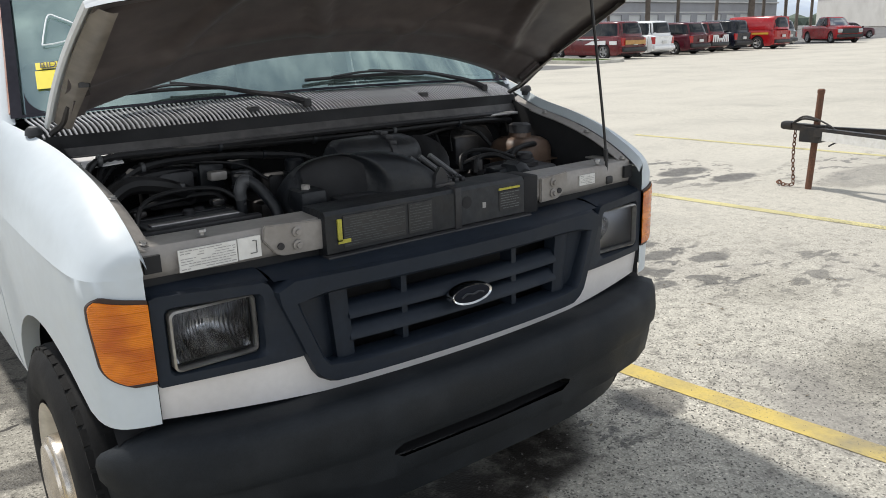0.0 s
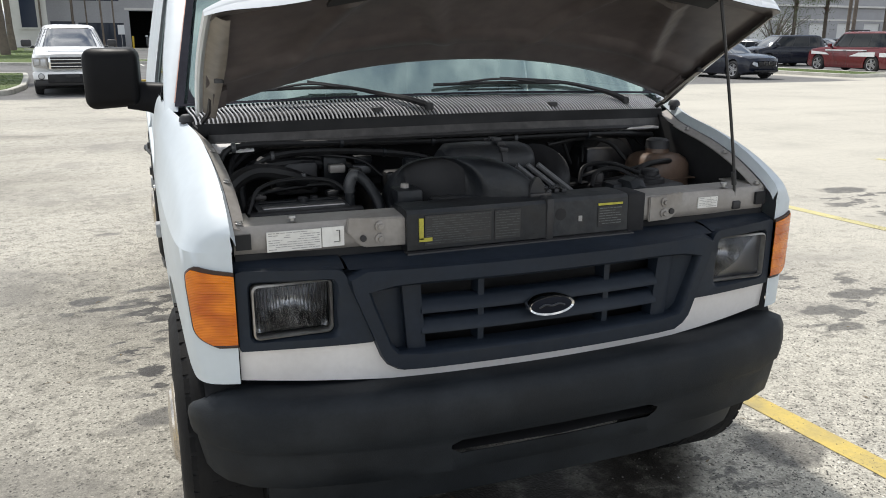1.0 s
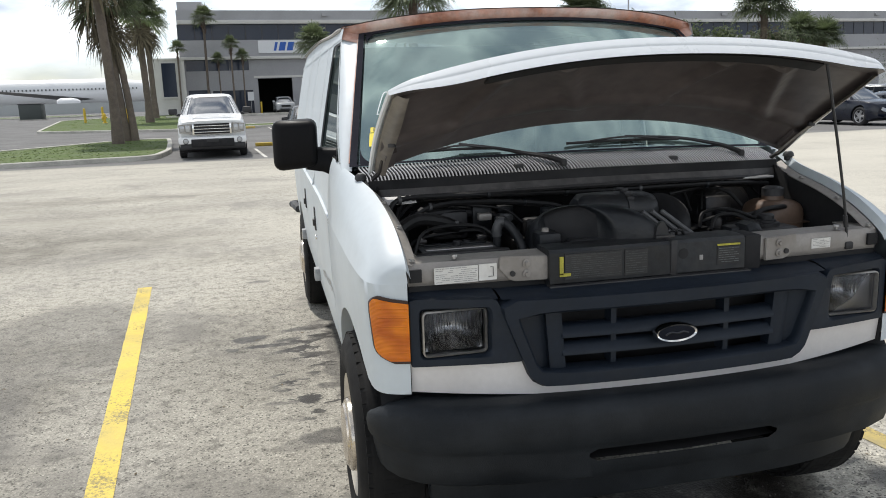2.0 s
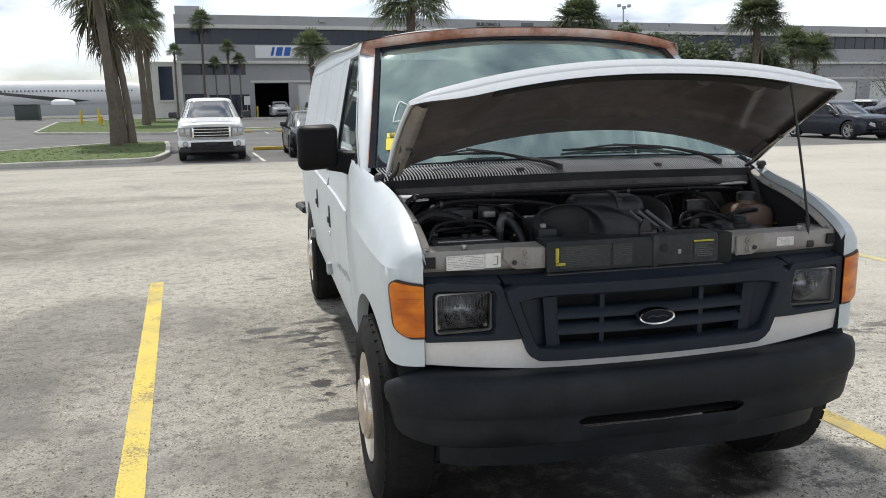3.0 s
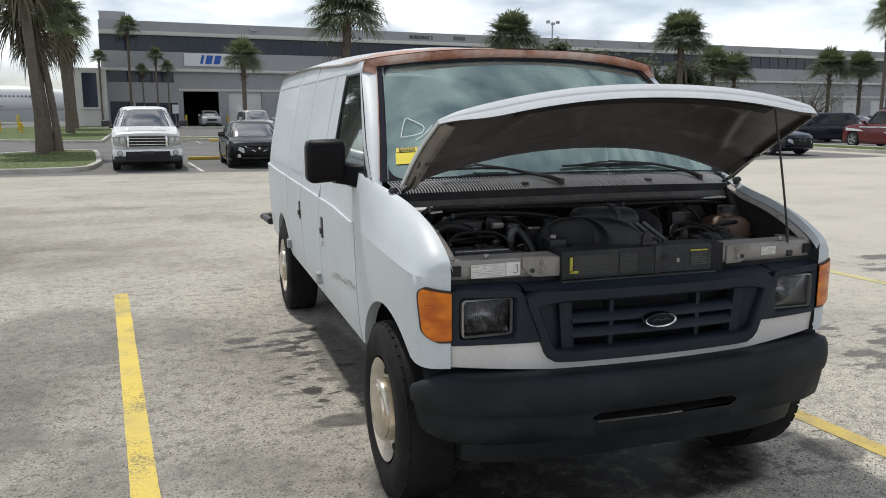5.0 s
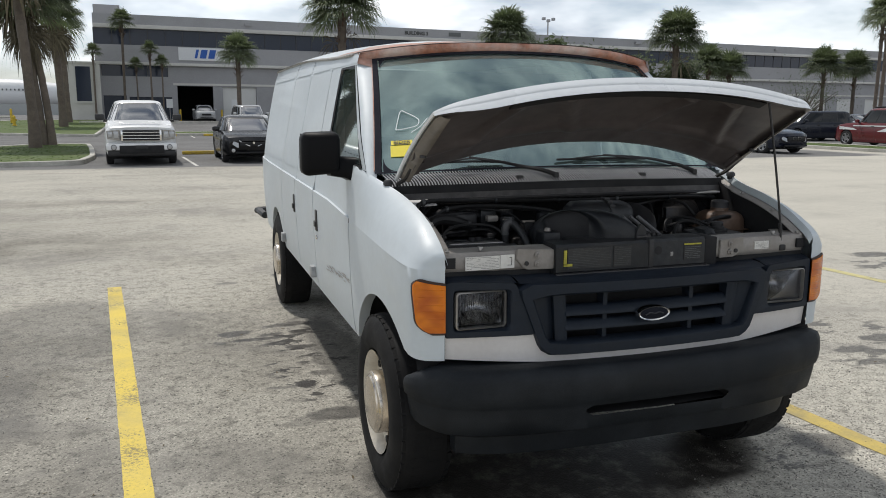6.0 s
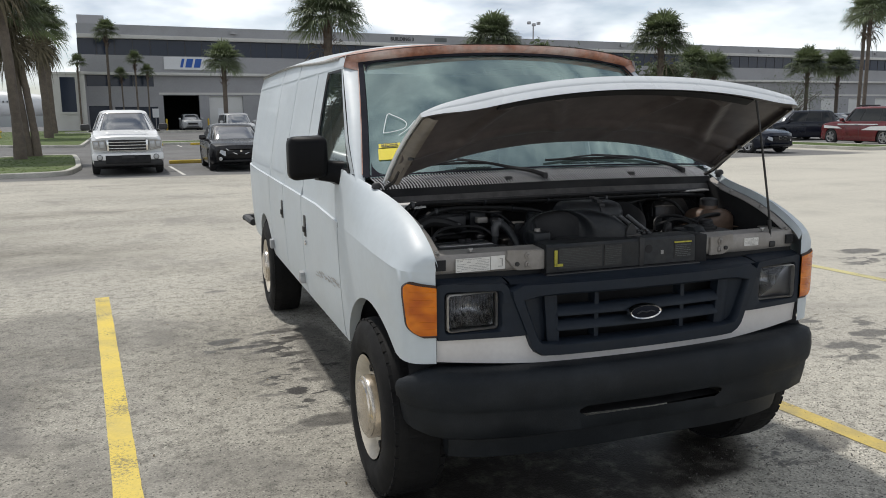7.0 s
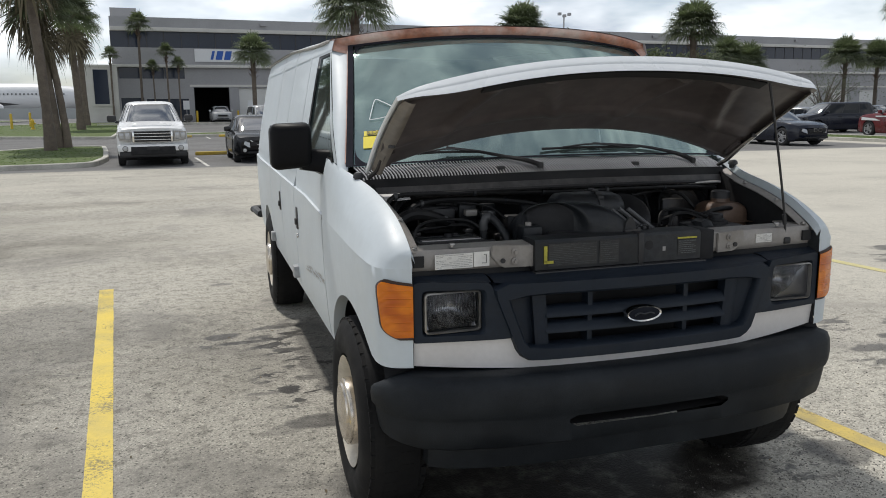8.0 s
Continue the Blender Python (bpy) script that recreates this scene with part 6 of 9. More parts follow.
    streak = noise_tex(1.0, 6, 0.6, 0.3, mp.outputs[0])
    sep = n.new("ShaderNodeSeparateXYZ")
    l.new(pos, sep.inputs[0])
    lane = maths("MAXIMUM", rng(sep.outputs[1], 5.0, 7.0, 0, 1), maths("MULTIPLY", rng(maths("ADD", sep.outputs[0], maths("MULTIPLY", noise_tex(1.1, 4), 1.5)), 2.3, 4.0, 0, 0.9), rng(sep.outputs[1], -0.8, 1.2, 0, 1)))
    base = mix("MIX", maths("MULTIPLY", rng(streak, 0.54, 0.70, 0, 0.45), lane), base, (0.27, 0.255, 0.225))
    base = mix("MIX", maths("MULTIPLY", rng(streak, 0.30, 0.56, 0.62, 0.12), lane), base, (0.515, 0.487, 0.42))
    base = mix("MIX", maths("MULTIPLY", maths("MULTIPLY", rng(noise_tex(0.5, 5), 0.3, 0.6, 0.35, 0.6), rng(sep.outputs[0], 2.0, 7.0, 0, 1)), lane), base, (0.545, 0.517, 0.45))
    # broad tyre-darkened stretches
    grimy = None
    for sx, sy, rx, ry, amt in ((-5.0, 7.8, 3.6, 1.6, 0.75), (-3.1, 3.2, 1.3, 1.7, 0.7), (-2.6, 1.0, 0.8, 1.2, 0.5), (-6.5, 12.5, 6.0, 0.9, 0.5), (-1.7, 6.4, 1.2, 0.5, 0.35), (-1.35, 1.0, 0.65, 1.6, 0.45), (-1.5, 2.9, 0.85, 1.6, 0.6), (-7.0, 10.0, 6.0, 2.6, 0.35), (2.35, -0.1, 0.55, 0.35, 0.6), (2.0, -0.75, 0.6, 0.5, 0.5), (3.0, 0.9, 0.45, 0.35, 0.45)):
        e = n.new("ShaderNodeMapping")
        e.inputs["Scale"].default_value = (1 / rx, 1 / ry, 0)
        e.inputs["Location"].default_value = (-sx / rx, -sy / ry, 0)
        l.new(pos, e.inputs["Vector"])
        ln = n.new("ShaderNodeVectorMath")
        ln.operation = "LENGTH"
        l.new(e.outputs[0], ln.inputs[0])
        f = rng(ln.outputs["Value"], 0.35, 1.25, amt, 0)
        grimy = f if grimy is None else maths("MAXIMUM", grimy, f)
    base = mix("MULTIPLY", maths("MULTIPLY", grimy, rng(noise_tex(1.4, 6, 0.6, 0.5), 0.3, 0.6, 0.4, 1.0)), base, (0.46, 0.45, 0.43))
    # newer, darker asphalt of the parking bays beyond the lane
    bay = maths("MULTIPLY", rng(maths("ADD", sep.outputs[1], maths("MULTIPLY", noise_tex(0.8, 4), 0.8)), 21.4, 21.9, 0, 1), rng(sep.outputs[0], 24.5, 25.5, 1, 0))
    bay2 = maths("MULTIPLY", rng(maths("SUBTRACT", sep.outputs[1], maths("MULTIPLY", sep.outputs[0], 0.12)), 23.0, 24.0, 0, 1), rng(sep.outputs[0], 29.5, 30.5, 0, 1))
    dark = mix("MULTIPLY", 1.0, mix("MIX", rng(noise_tex(0.5, 6), 0.35, 0.65, 0, 1), (0.15, 0.15, 0.153), (0.11, 0.11, 0.113)), stone)
    base = mix("MIX", maths("MULTIPLY", maths("MAXIMUM", bay, bay2), 0.9), base, dark)
    # damp marks, oil and painted shade below the van, each with its own ragged shape
    wob = n.new("ShaderNodeTexNoise")
    wob.inputs["Scale"].default_value, wob.inputs["Detail"].default_value = 7.0, 8
    l.new(pos, wob.inputs["Vector"])
    vm = n.new("ShaderNodeVectorMath")
    vm.operation = "MULTIPLY_ADD"
    l.new(wob.outputs["Color"], vm.inputs[0])
    vm.inputs[1].default_value = (0.18, 0.13, 0)
    l.new(pos, vm.inputs[2])
    total = None
    # the wide ellipses under the van also put its shade into the colour
    STAINS_AND_SHADE = ((-1.56, 3.09, 0.05, 0.035, 0.85), (-1.44, 3.30, 0.11, 0.07, 0.9), (-1.28, 3.12, 0.19, 0.045, 1.0), (-1.18, 3.22, 0.08, 0.03, 0.8), (-1.00, 1.55, 0.17, 0.10, 0.75), (-1.17, 1.48, 0.12, 0.05, 0.35), (-0.80, 2.7, 0.17, 0.85, 0.6),
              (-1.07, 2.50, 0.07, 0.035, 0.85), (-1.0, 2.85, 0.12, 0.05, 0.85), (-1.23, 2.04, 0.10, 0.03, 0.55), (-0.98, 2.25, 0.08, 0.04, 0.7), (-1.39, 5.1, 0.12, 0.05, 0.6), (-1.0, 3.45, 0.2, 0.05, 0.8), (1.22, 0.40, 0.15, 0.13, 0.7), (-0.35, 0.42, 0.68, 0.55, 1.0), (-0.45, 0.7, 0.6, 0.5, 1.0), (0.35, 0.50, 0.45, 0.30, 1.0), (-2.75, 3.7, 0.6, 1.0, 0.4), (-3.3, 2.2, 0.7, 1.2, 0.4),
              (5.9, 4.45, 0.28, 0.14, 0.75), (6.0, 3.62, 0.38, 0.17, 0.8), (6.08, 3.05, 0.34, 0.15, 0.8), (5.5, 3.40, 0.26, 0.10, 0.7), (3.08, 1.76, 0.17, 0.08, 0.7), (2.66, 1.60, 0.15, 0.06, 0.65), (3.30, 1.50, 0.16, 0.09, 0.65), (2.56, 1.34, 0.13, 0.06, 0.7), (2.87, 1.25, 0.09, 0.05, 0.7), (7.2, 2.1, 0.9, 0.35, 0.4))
    for sx, sy, rx, ry, amt in STAINS_AND_SHADE:
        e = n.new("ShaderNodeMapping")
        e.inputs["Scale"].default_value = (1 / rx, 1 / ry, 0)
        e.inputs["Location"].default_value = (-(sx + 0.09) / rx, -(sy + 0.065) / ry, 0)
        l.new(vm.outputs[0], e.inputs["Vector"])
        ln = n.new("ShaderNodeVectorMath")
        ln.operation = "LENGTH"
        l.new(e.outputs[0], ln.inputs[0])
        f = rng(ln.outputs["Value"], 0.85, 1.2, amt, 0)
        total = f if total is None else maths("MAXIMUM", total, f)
    # scattered small spots within a few stretches
    smp = n.new("ShaderNodeMapping")
    smp.inputs["Rotation"].default_value = (0, 0, radians(-STREAK))
    smp.inputs["Scale"].default_value = (0.62, 1.2, 1)
    l.new(pos, smp.inputs["Vector"])
    spots = rng(noise_tex(5.4, 6, 0.6, 0.25, smp.outputs[0]), 0.54, 0.58, 0, 1)
    for sx, sy, rx, ry, amt in ((2.9, 1.7, 0.75, 0.9, 0.7), (3.6, 0.9, 0.8, 0.5, 0.55), (5.9, 3.7, 1.0, 1.0, 0.75), (-1.0, 2.6, 0.36, 1.2, 1.0), (-2.9, 3.2, 1.0, 1.4, 0.4), (0.9, 0.5, 0.7, 0.4, 0.7), (7.5, 2.4, 1.6, 0.8, 0.6)):
        e = n.new("ShaderNodeMapping")
        e.inputs["Scale"].default_value = (1 / rx, 1 / ry, 0)
        e.inputs["Location"].default_value = (-sx / rx, -sy / ry, 0)
        l.new(pos, e.inputs["Vector"])
        ln = n.new("ShaderNodeVectorMath")
        ln.operation = "LENGTH"
        l.new(e.outputs[0], ln.inputs[0])
        total = maths("MAXIMUM", total, maths("MULTIPLY", spots, rng(ln.outputs["Value"], 0.6, 1.1, amt, 0)))
    damp_and_shade = maths("MULTIPLY", total, rng(noise_tex(7, 6, 0.65), 0.32, 0.54, 0.68, 1.0))
    base = mix("MIX", damp_and_shade, base, (0.034, 0.030, 0.026))
    l.new(base, b.inputs["Base Color"])
    l.new(rng(damp_and_shade, 0, 0.7, 0.92, 0.5), b.inputs["Roughness"])
    b.inputs["Specular IOR Level"].default_value = 0.35
    bp = n.new("ShaderNodeBump")
    bp.inputs["Strength"].default_value, bp.inputs["Distance"].default_value = 0.4, 0.005
    l.new(maths("ADD", vo.outputs["Distance"], maths("MULTIPLY", noise_tex(120, 3), 0.8)), bp.inputs["Height"])
    l.new(bp.outputs[0], b.inputs["Normal"])
    return m


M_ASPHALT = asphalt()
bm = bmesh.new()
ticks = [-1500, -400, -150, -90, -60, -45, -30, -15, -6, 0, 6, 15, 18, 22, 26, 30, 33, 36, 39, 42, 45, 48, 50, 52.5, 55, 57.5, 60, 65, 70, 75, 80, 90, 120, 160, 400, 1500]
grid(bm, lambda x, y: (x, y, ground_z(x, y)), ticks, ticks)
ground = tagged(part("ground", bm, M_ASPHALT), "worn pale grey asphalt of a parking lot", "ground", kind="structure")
# loose grit lying on it
bm = bmesh.new()
rnd = random.Random(5)
for k in range(8000):
    x, y = rnd.uniform(-4.0, 4.6), rnd.uniform(-0.9, 5.2)
    if k % 3:
        x, y = rnd.uniform(-3.2, 3.2), rnd.uniform(-0.9, 2.2)
    if rnd.random() < 0.32:
        x, y = rnd.gauss(1.5, 0.6), rnd.gauss(0.15, 0.4)
    r = rnd.choice((0.002, 0.0025, 0.003, 0.0042)) * rnd.uniform(0.7, 1.3)
    a = rnd.uniform(0, 6.28)
    top = bm.verts.new((x, y, r * 1.1))
    ringv = [bm.verts.new((x + r * rnd.uniform(0.7, 1.3) * math.cos(a + 1.57 * i), y + r * rnd.uniform(0.7, 1.3) * math.sin(a + 1.57 * i), 0.0005)) for i in range(4)]
    for i in range(4):
        bm.faces.new((top, ringv[i], ringv[(i + 1) % 4]))
M_GRIT = mat("loose_grit", (0.11, 0.104, 0.096), 0.9, var=0.3, island=0.75)
tagged(part("grit", bm, M_GRIT, smooth=0), "loose dark and pale grit on asphalt", "grit", kind="stuff")
bm = bmesh.new()
for k in range(150):
    x, y = rnd.uniform(-3.5, 3.5), rnd.uniform(-0.6, 4.5)
    a, r = rnd.uniform(0, 6.28), rnd.uniform(0.008, 0.02)
    d, e = Vector((math.cos(a), math.sin(a), 0)), Vector((-math.sin(a), math.cos(a), 0))
    c = Vector((x, y, 0.003))
    vs = [bm.verts.new(c - d * r), bm.verts.new(c + e * r * 0.3 + Vector((0, 0, 0.003))), bm.verts.new(c + d * r), bm.verts.new(c - e * r * 0.3 + Vector((0, 0, 0.002)))]
    bm.faces.new(vs)
tagged(part("leaf_litter", bm, mat("dry_leaf", (0.16, 0.12, 0.07), 0.9, var=0.4, island=0.6), smooth=0), "small dry leaf scraps on asphalt", "litter", kind="stuff")


def paint_mat(name, colour, wear):
    m = mat(name, colour, 0.7, var=0.10, scale=3, fine=60, bump=0.4, bump_scale=110, dirt=(0.22, 0.20, 0.15), dirt_amt=wear)
    n, l = m.node_tree.nodes, m.node_tree.links
    b = n["Principled BSDF"]
    src = b.inputs["Base Color"].links[0].from_socket
    co = n.new("ShaderNodeTexCoord")
    t = n.new("ShaderNodeTexNoise")
    t.inputs["Scale"].default_value, t.inputs["Detail"].default_value, t.inputs["Roughness"].default_value = 55, 6, 0.8
    l.new(co.outputs["Object"], t.inputs["Vector"])
    t2 = n.new("ShaderNodeTexNoise")
    t2.inputs["Scale"].default_value, t2.inputs["Detail"].default_value = 3.2, 4
    l.new(co.outputs["Object"], t2.inputs["Vector"])
    ad = n.new("ShaderNodeMath")
    ad.operation = "MULTIPLY_ADD"
    l.new(t.outputs["Fac"], ad.inputs[0])
    ad.inputs[1].default_value = 1.5
    l.new(t2.outputs["Fac"], ad.inputs[2])
    r = n.new("ShaderNodeMapRange")
    r.inputs["From Min"].default_value, r.inputs["From Max"].default_value = 1.33, 1.50
    r.inputs["To Min"].default_value, r.inputs["To Max"].default_value = 0, 0.85
    l.new(ad.outputs[0], r.inputs["Value"])
    mx = n.new("ShaderNodeMixRGB")
    l.new(r.outputs[0], mx.inputs[0])
    l.new(src, mx.inputs[1])
    mx.inputs[2].default_value = (0.16, 0.145, 0.10, 1)
    l.new(mx.outputs[0], b.inputs["Base Color"])
    return m


M_LINE = paint_mat("worn_yellow_road_paint", (0.69, 0.525, 0.10), 0.42)
M_LINE_WORN = paint_mat("scuffed_yellow_road_paint", (0.58, 0.44, 0.12), 0.95)
M_LINE_FAINT = paint_mat("nearly_gone_yellow_road_paint", (0.56, 0.50, 0.24), 0.5)
M_LINE_W = paint_mat("worn_white_road_paint", (0.62, 0.61, 0.57), 0.4)


def painted_line(x0, y0, x1, y1, w, label, material=M_LINE, seed=1):
    """A painted line, a few millimetres thick, with frayed edges."""
    rnd = random.Random(seed)
    a, b = Vector((x0, y0, 0)), Vector((x1, y1, 0))
    d = (b - a).normalized()
    e = Vector((-d.y, d.x, 0))
    n = max(2, int((b - a).length / 0.06))
    bm = bmesh.new()
    rows = []
    for i in range(n + 1):
        c = a.lerp(b, i / n)
        z = ground_z(c.x, c.y) + 0.003
        rows.append([bm.verts.new((c + e * k * (w / 2 + (rnd.uniform(-0.0018, 0.0018) if abs(k) == 1 else 0))) + Vector((0, 0, z))) for k in (-1, -0.3, 0.3, 1)])
    for p, q in zip(rows, rows[1:]):
        for i in range(3):
            bm.faces.new((p[i], p[i + 1], q[i + 1], q[i]))
    return tagged(part("parking_line", bm, material, smooth=0), label, "parking line", "parking lines", "structure")


for i, (x, yend, y0) in enumerate(((-1.92, 5.22, -3.5), (1.475, 5.3, -3.5), (5.05, 5.6, -3.5), (8.7, 6.0, -3.5), (-5.4, 5.0, -3.5))):
    painted_line(x - 0.09 * y0, y0, x - 0.09 * yend, yend, 0.12, "worn yellow painted parking line" if abs(x) < 2 else "faded yellow painted parking line", (M_LINE if x < 0 else M_LINE_WORN) if abs(x) < 2 else M_LINE_FAINT, i)
for i, (x, y) in enumerate(((-1.35, 24.2), (2.1, 24.6), (-0.9, 46.5), (2.6, 47.0))):
    painted_line(x + 0.12, y - 2.4, x - 0.25, y + 2.4, 0.10, "worn white painted parking line", M_LINE_W, 20 + i)

# grass islands with kerbs
M_GRASS = mat("mown_grass", (0.070, 0.110, 0.017), 0.9, var=0.3, scale=1.2, fine=30, bump=0.8, bump_scale=60, dirt=(0.10, 0.105, 0.032), dirt_amt=0.45)
M_BLADE = mat("grass_blades", (0.085, 0.132, 0.021), 0.85, var=0.15, island=0.12)
M_KERB = mat("weathered_concrete_kerb", (0.50, 0.485, 0.44), 0.85, var=0.2, scale=2, fine=30, bump=0.3, bump_scale=60, dirt=(0.16, 0.15, 0.13), dirt_amt=0.6)


def island(poly, seed, blades, label):
    """Raised bed of grass inside a concrete kerb."""
    pts = [Vector((x, y, 0)) for x, y in poly]
    loop = []
    n = len(pts)
    for i in range(n):
        p0, p1, p2 = pts[i - 1], pts[i], pts[(i + 1) % n]
        r = min(0.8, (p0 - p1).length / 3, (p2 - p1).length / 3)
        a, b = p1 + (p0 - p1).normalized() * r, p1 + (p2 - p1).normalized() * r
        for t in lin(0, 1, 5):
            loop.append(a * (1 - t) ** 2 + p1 * 2 * t * (1 - t) + b * t * t)
    c = sum(loop, Vector()) / len(loop)
    def off(d, z):
        out = []
        m = len(loop)
        for i in range(m):
            t = (loop[(i + 1) % m] - loop[i - 1]).normalized()
            nn = Vector((-t.y, t.x, 0))
            if nn.dot(c - loop[i]) < 0:
                nn = -nn
            q = loop[i] + nn * d
            out.append((q.x, q.y, ground_z(q.x, q.y) + z))
        return out
    kb = part("kerb", loft(bmesh.new(), [off(0, -0.02), off(0.0, 0.13), off(0.02, 0.15), off(0.15, 0.15), off(0.17, 0.14), off(0.17, 0.05)], True, False), M_KERB, None, smooth=30)
    tagged(kb, "weathered concrete kerb round " + label, "kerb", kind="structure")
    bm = bmesh.new()
    vs = [bm.verts.new(p) for p in off(0.165, 0.12)]
    bm.faces.new(vs)
    gs = tagged(part("lawn", bm, M_GRASS, smooth=0), "mown green grass on " + label, "lawn", kind="structure")
    rnd = random.Random(seed)
    bm = bmesh.new()
    xs0, xs1 = min(p.x for p in loop), max(p.x for p in loop)
    ys0, ys1 = min(p.y for p in loop), max(p.y for p in loop)
    inner = [Vector(p).to_2d() for p in off(0.2, 0)]
    count = 0
    while count < blades:
        x, y = rnd.uniform(xs0, xs1), rnd.uniform(ys0, ys1)
        inside = False
        for i in range(len(inner)):
            p, q = inner[i], inner[i - 1]
            if (p.y > y) != (q.y > y) and x < (q.x - p.x) * (y - p.y) / (q.y - p.y) + p.x:
                inside = not inside
        count += 1
        if not inside:
            continue
        z = ground_z(x, y) + 0.12
        a, h = rnd.uniform(0, 3.14), rnd.uniform(0.006, 0.014)
        w = rnd.uniform(0.03, 0.06)
        v = [bm.verts.new((x - w * math.cos(a), y - w * math.sin(a), z)), bm.verts.new((x + w * math.cos(a), y + w * math.sin(a), z)), bm.verts.new((x + rnd.uniform(-0.03, 0.03), y + rnd.uniform(-0.03, 0.03), z + h))]
        bm.faces.new(v)
    tagged(part("grass_tufts", bm, M_BLADE, smooth=0), "uneven green grass tufts", "grass", kind="stuff")


island([(-24, 20.4), (-9, 21.9), (-4.45, 22.8), (-4.35, 26), (-4.9, 31.5), (-5.4, 35.6), (-7.4, 36.0), (-9.6, 32), (-12.5, 28), (-24, 23.5)], 1, 9000, "a parking lot island")
island([(-14.5, 49), (-6.0, 45.5), (-6.3, 60), (-8, 74), (-13, 73), (-17, 66)], 2, 5000, "a palm island")
island([(-3.6, 46.2), (14, 48.5), (14, 51), (-3.8, 49)], 3, 2500, "a strip between parking rows")
island([(26.4, 22.9), (29.4, 23.2), (29.4, 38), (26.0, 38)], 4, 3500, "a parking row end")
island([(-60, 95), (-20, 92), (-20, 104), (-60, 110)], 6, 1500, "the airfield verge")
# long kerb and pale walk in front of the building
bm = nbox(-9, 160, 66.0, 66.2, 0.3, 0.72, 0.02)
kb = part("kerb", bm, M_KERB)
tagged(kb, "long concrete kerb before the building", "kerb", kind="structure")
M_STOP = mat("yellow_painted_concrete", (0.60, 0.42, 0.06), 0.8, var=0.25, scale=4, dirt=(0.3, 0.28, 0.24), dirt_amt=0.6)
for x, y, w in ((-0.75, 28.2, 1.7), (2.4, 28.6, 1.7), (-2.6, 46.0, 1.7), (0.6, 46.2, 1.7), (3.6, 46.6, 1.7)):
    bm = nbox(-w / 2, w / 2, -0.08, 0.08, 0, 0.13, 0.03)
    ws_ = part("wheel_stop", bm, M_STOP)
    ws_.matrix_world = pose(x, y, ground_z(x, y), 0, 0, 5)
    tagged(ws_, "worn yellow concrete wheel stop", "wheel stop", "wheel stops")


# ---- buildings and airfield ----
M_WALL = mat("grey_painted_concrete", (0.36, 0.36, 0.372), 0.8, var=0.10, scale=0.4, fine=8, dirt=(0.2, 0.2, 0.19), dirt_amt=0.35)
M_WALL_W = mat("off_white_concrete_trim", (0.62, 0.61, 0.58), 0.8, var=0.08, scale=0.5, dirt=(0.4, 0.38, 0.35), dirt_amt=0.4)
M_DARKGLASS = mat("dark_office_glass", (0.026, 0.034, 0.054), 0.10, var=0.35, scale=0.3, spec=0.3)
M_MULLION = mat("dark_window_frame", (0.05, 0.05, 0.055), 0.5, var=0.1)
M_ROLLDOOR = mat("white_roller_door", (0.66, 0.66, 0.64), 0.6, var=0.06, scale=1.0)
M_SIGNWHITE = mat("white_sign_panel", (0.72, 0.73, 0.74), 0.5, var=0.04)
M_SIGNBLUE = mat("blue_sign_shape", (0.02, 0.10, 0.42), 0.5, var=0.05)
M_METAL = mat("galvanised_metal", (0.35, 0.35, 0.36), 0.5, 0.7, var=0.15)
BASE = 0.6
bld = empty("office_building", pose(-1.5, 76.5, BASE, 0, 0, 4.6), "long grey two-storey office building with dark window band", "building")
X0, X1 = -6.9, 161.0


def bbox(name, x0, x1, y0, y1, z0, z1, m, label="", parent=None, r=0.0):
    return part(name, nbox(x0, x1, y0, y1, z0, z1, r), m, parent or bld, label, 30)


# ground-floor openings: (x0, x1, z0, z1, kind)
OPEN = [(-6.4, -4.4, 0.1, 2.3, "glass"), (-4.2, -0.45, 0.1, 2.2, "glass"), (0.05, 3.3, 0.0, 3.25, "garage"), (4.2, 7.4, 0.0, 3.2, "roll"), (9.2, 12.4, 0.0, 3.2, "roll")]
x = 16.0
while x < 150:
    OPEN.append((x, x + 3.4, 0.0, 3.0, "roll"))
    x += 5.4
prev = X0
for x0, x1, z0, z1, kd in OPEN:
    bbox("wall", prev, x0, 0, 0.35, 0, 4.05, M_WALL)
    bbox("wall", x0, x1, 0, 0.35, z1, 4.05, M_WALL)
    if kd == "glass":
        bbox("shop_window", x0 + 0.02, x1 - 0.02, 0.12, 0.15, z0, z1, M_DARKGLASS, "dark ground-floor glass")
    elif kd == "roll":
        rd = bbox("roller_door", x0 + 0.02, x1 - 0.02, 0.2, 0.26, 0, z1, M_ROLLDOOR, "white roller door")
        for k in range(7):
            bbox("door_slat", x0 + 0.04, x1 - 0.04, 0.185, 0.2, 0.12 + k * 0.43, 0.46 + k * 0.43, M_ROLLDOOR, "", rd)
    else:
        bbox("garage_interior", x0 - 1.0, x1 + 1.0, 9.0, 9.1, 0, 3.6, M_VOID)
        for a, b in ((x0 - 1.0, x0 - 0.9), (x1 + 0.9, x1 + 1.0)):
            bbox("garage_side", a, b, 0.35, 9.0, 0, 3.6, M_VOID)
        bbox("garage_ceiling", x0 - 1, x1 + 1, 0.35, 9.1, 3.6, 3.7, M_VOID)
    prev = x1
bbox("wall", prev, X1, 0, 0.35, 0, 4.05, M_WALL)
bbox("door_header", -0.3, 150, -0.06, -0.002, 3.3, 3.5, M_WALL_W)
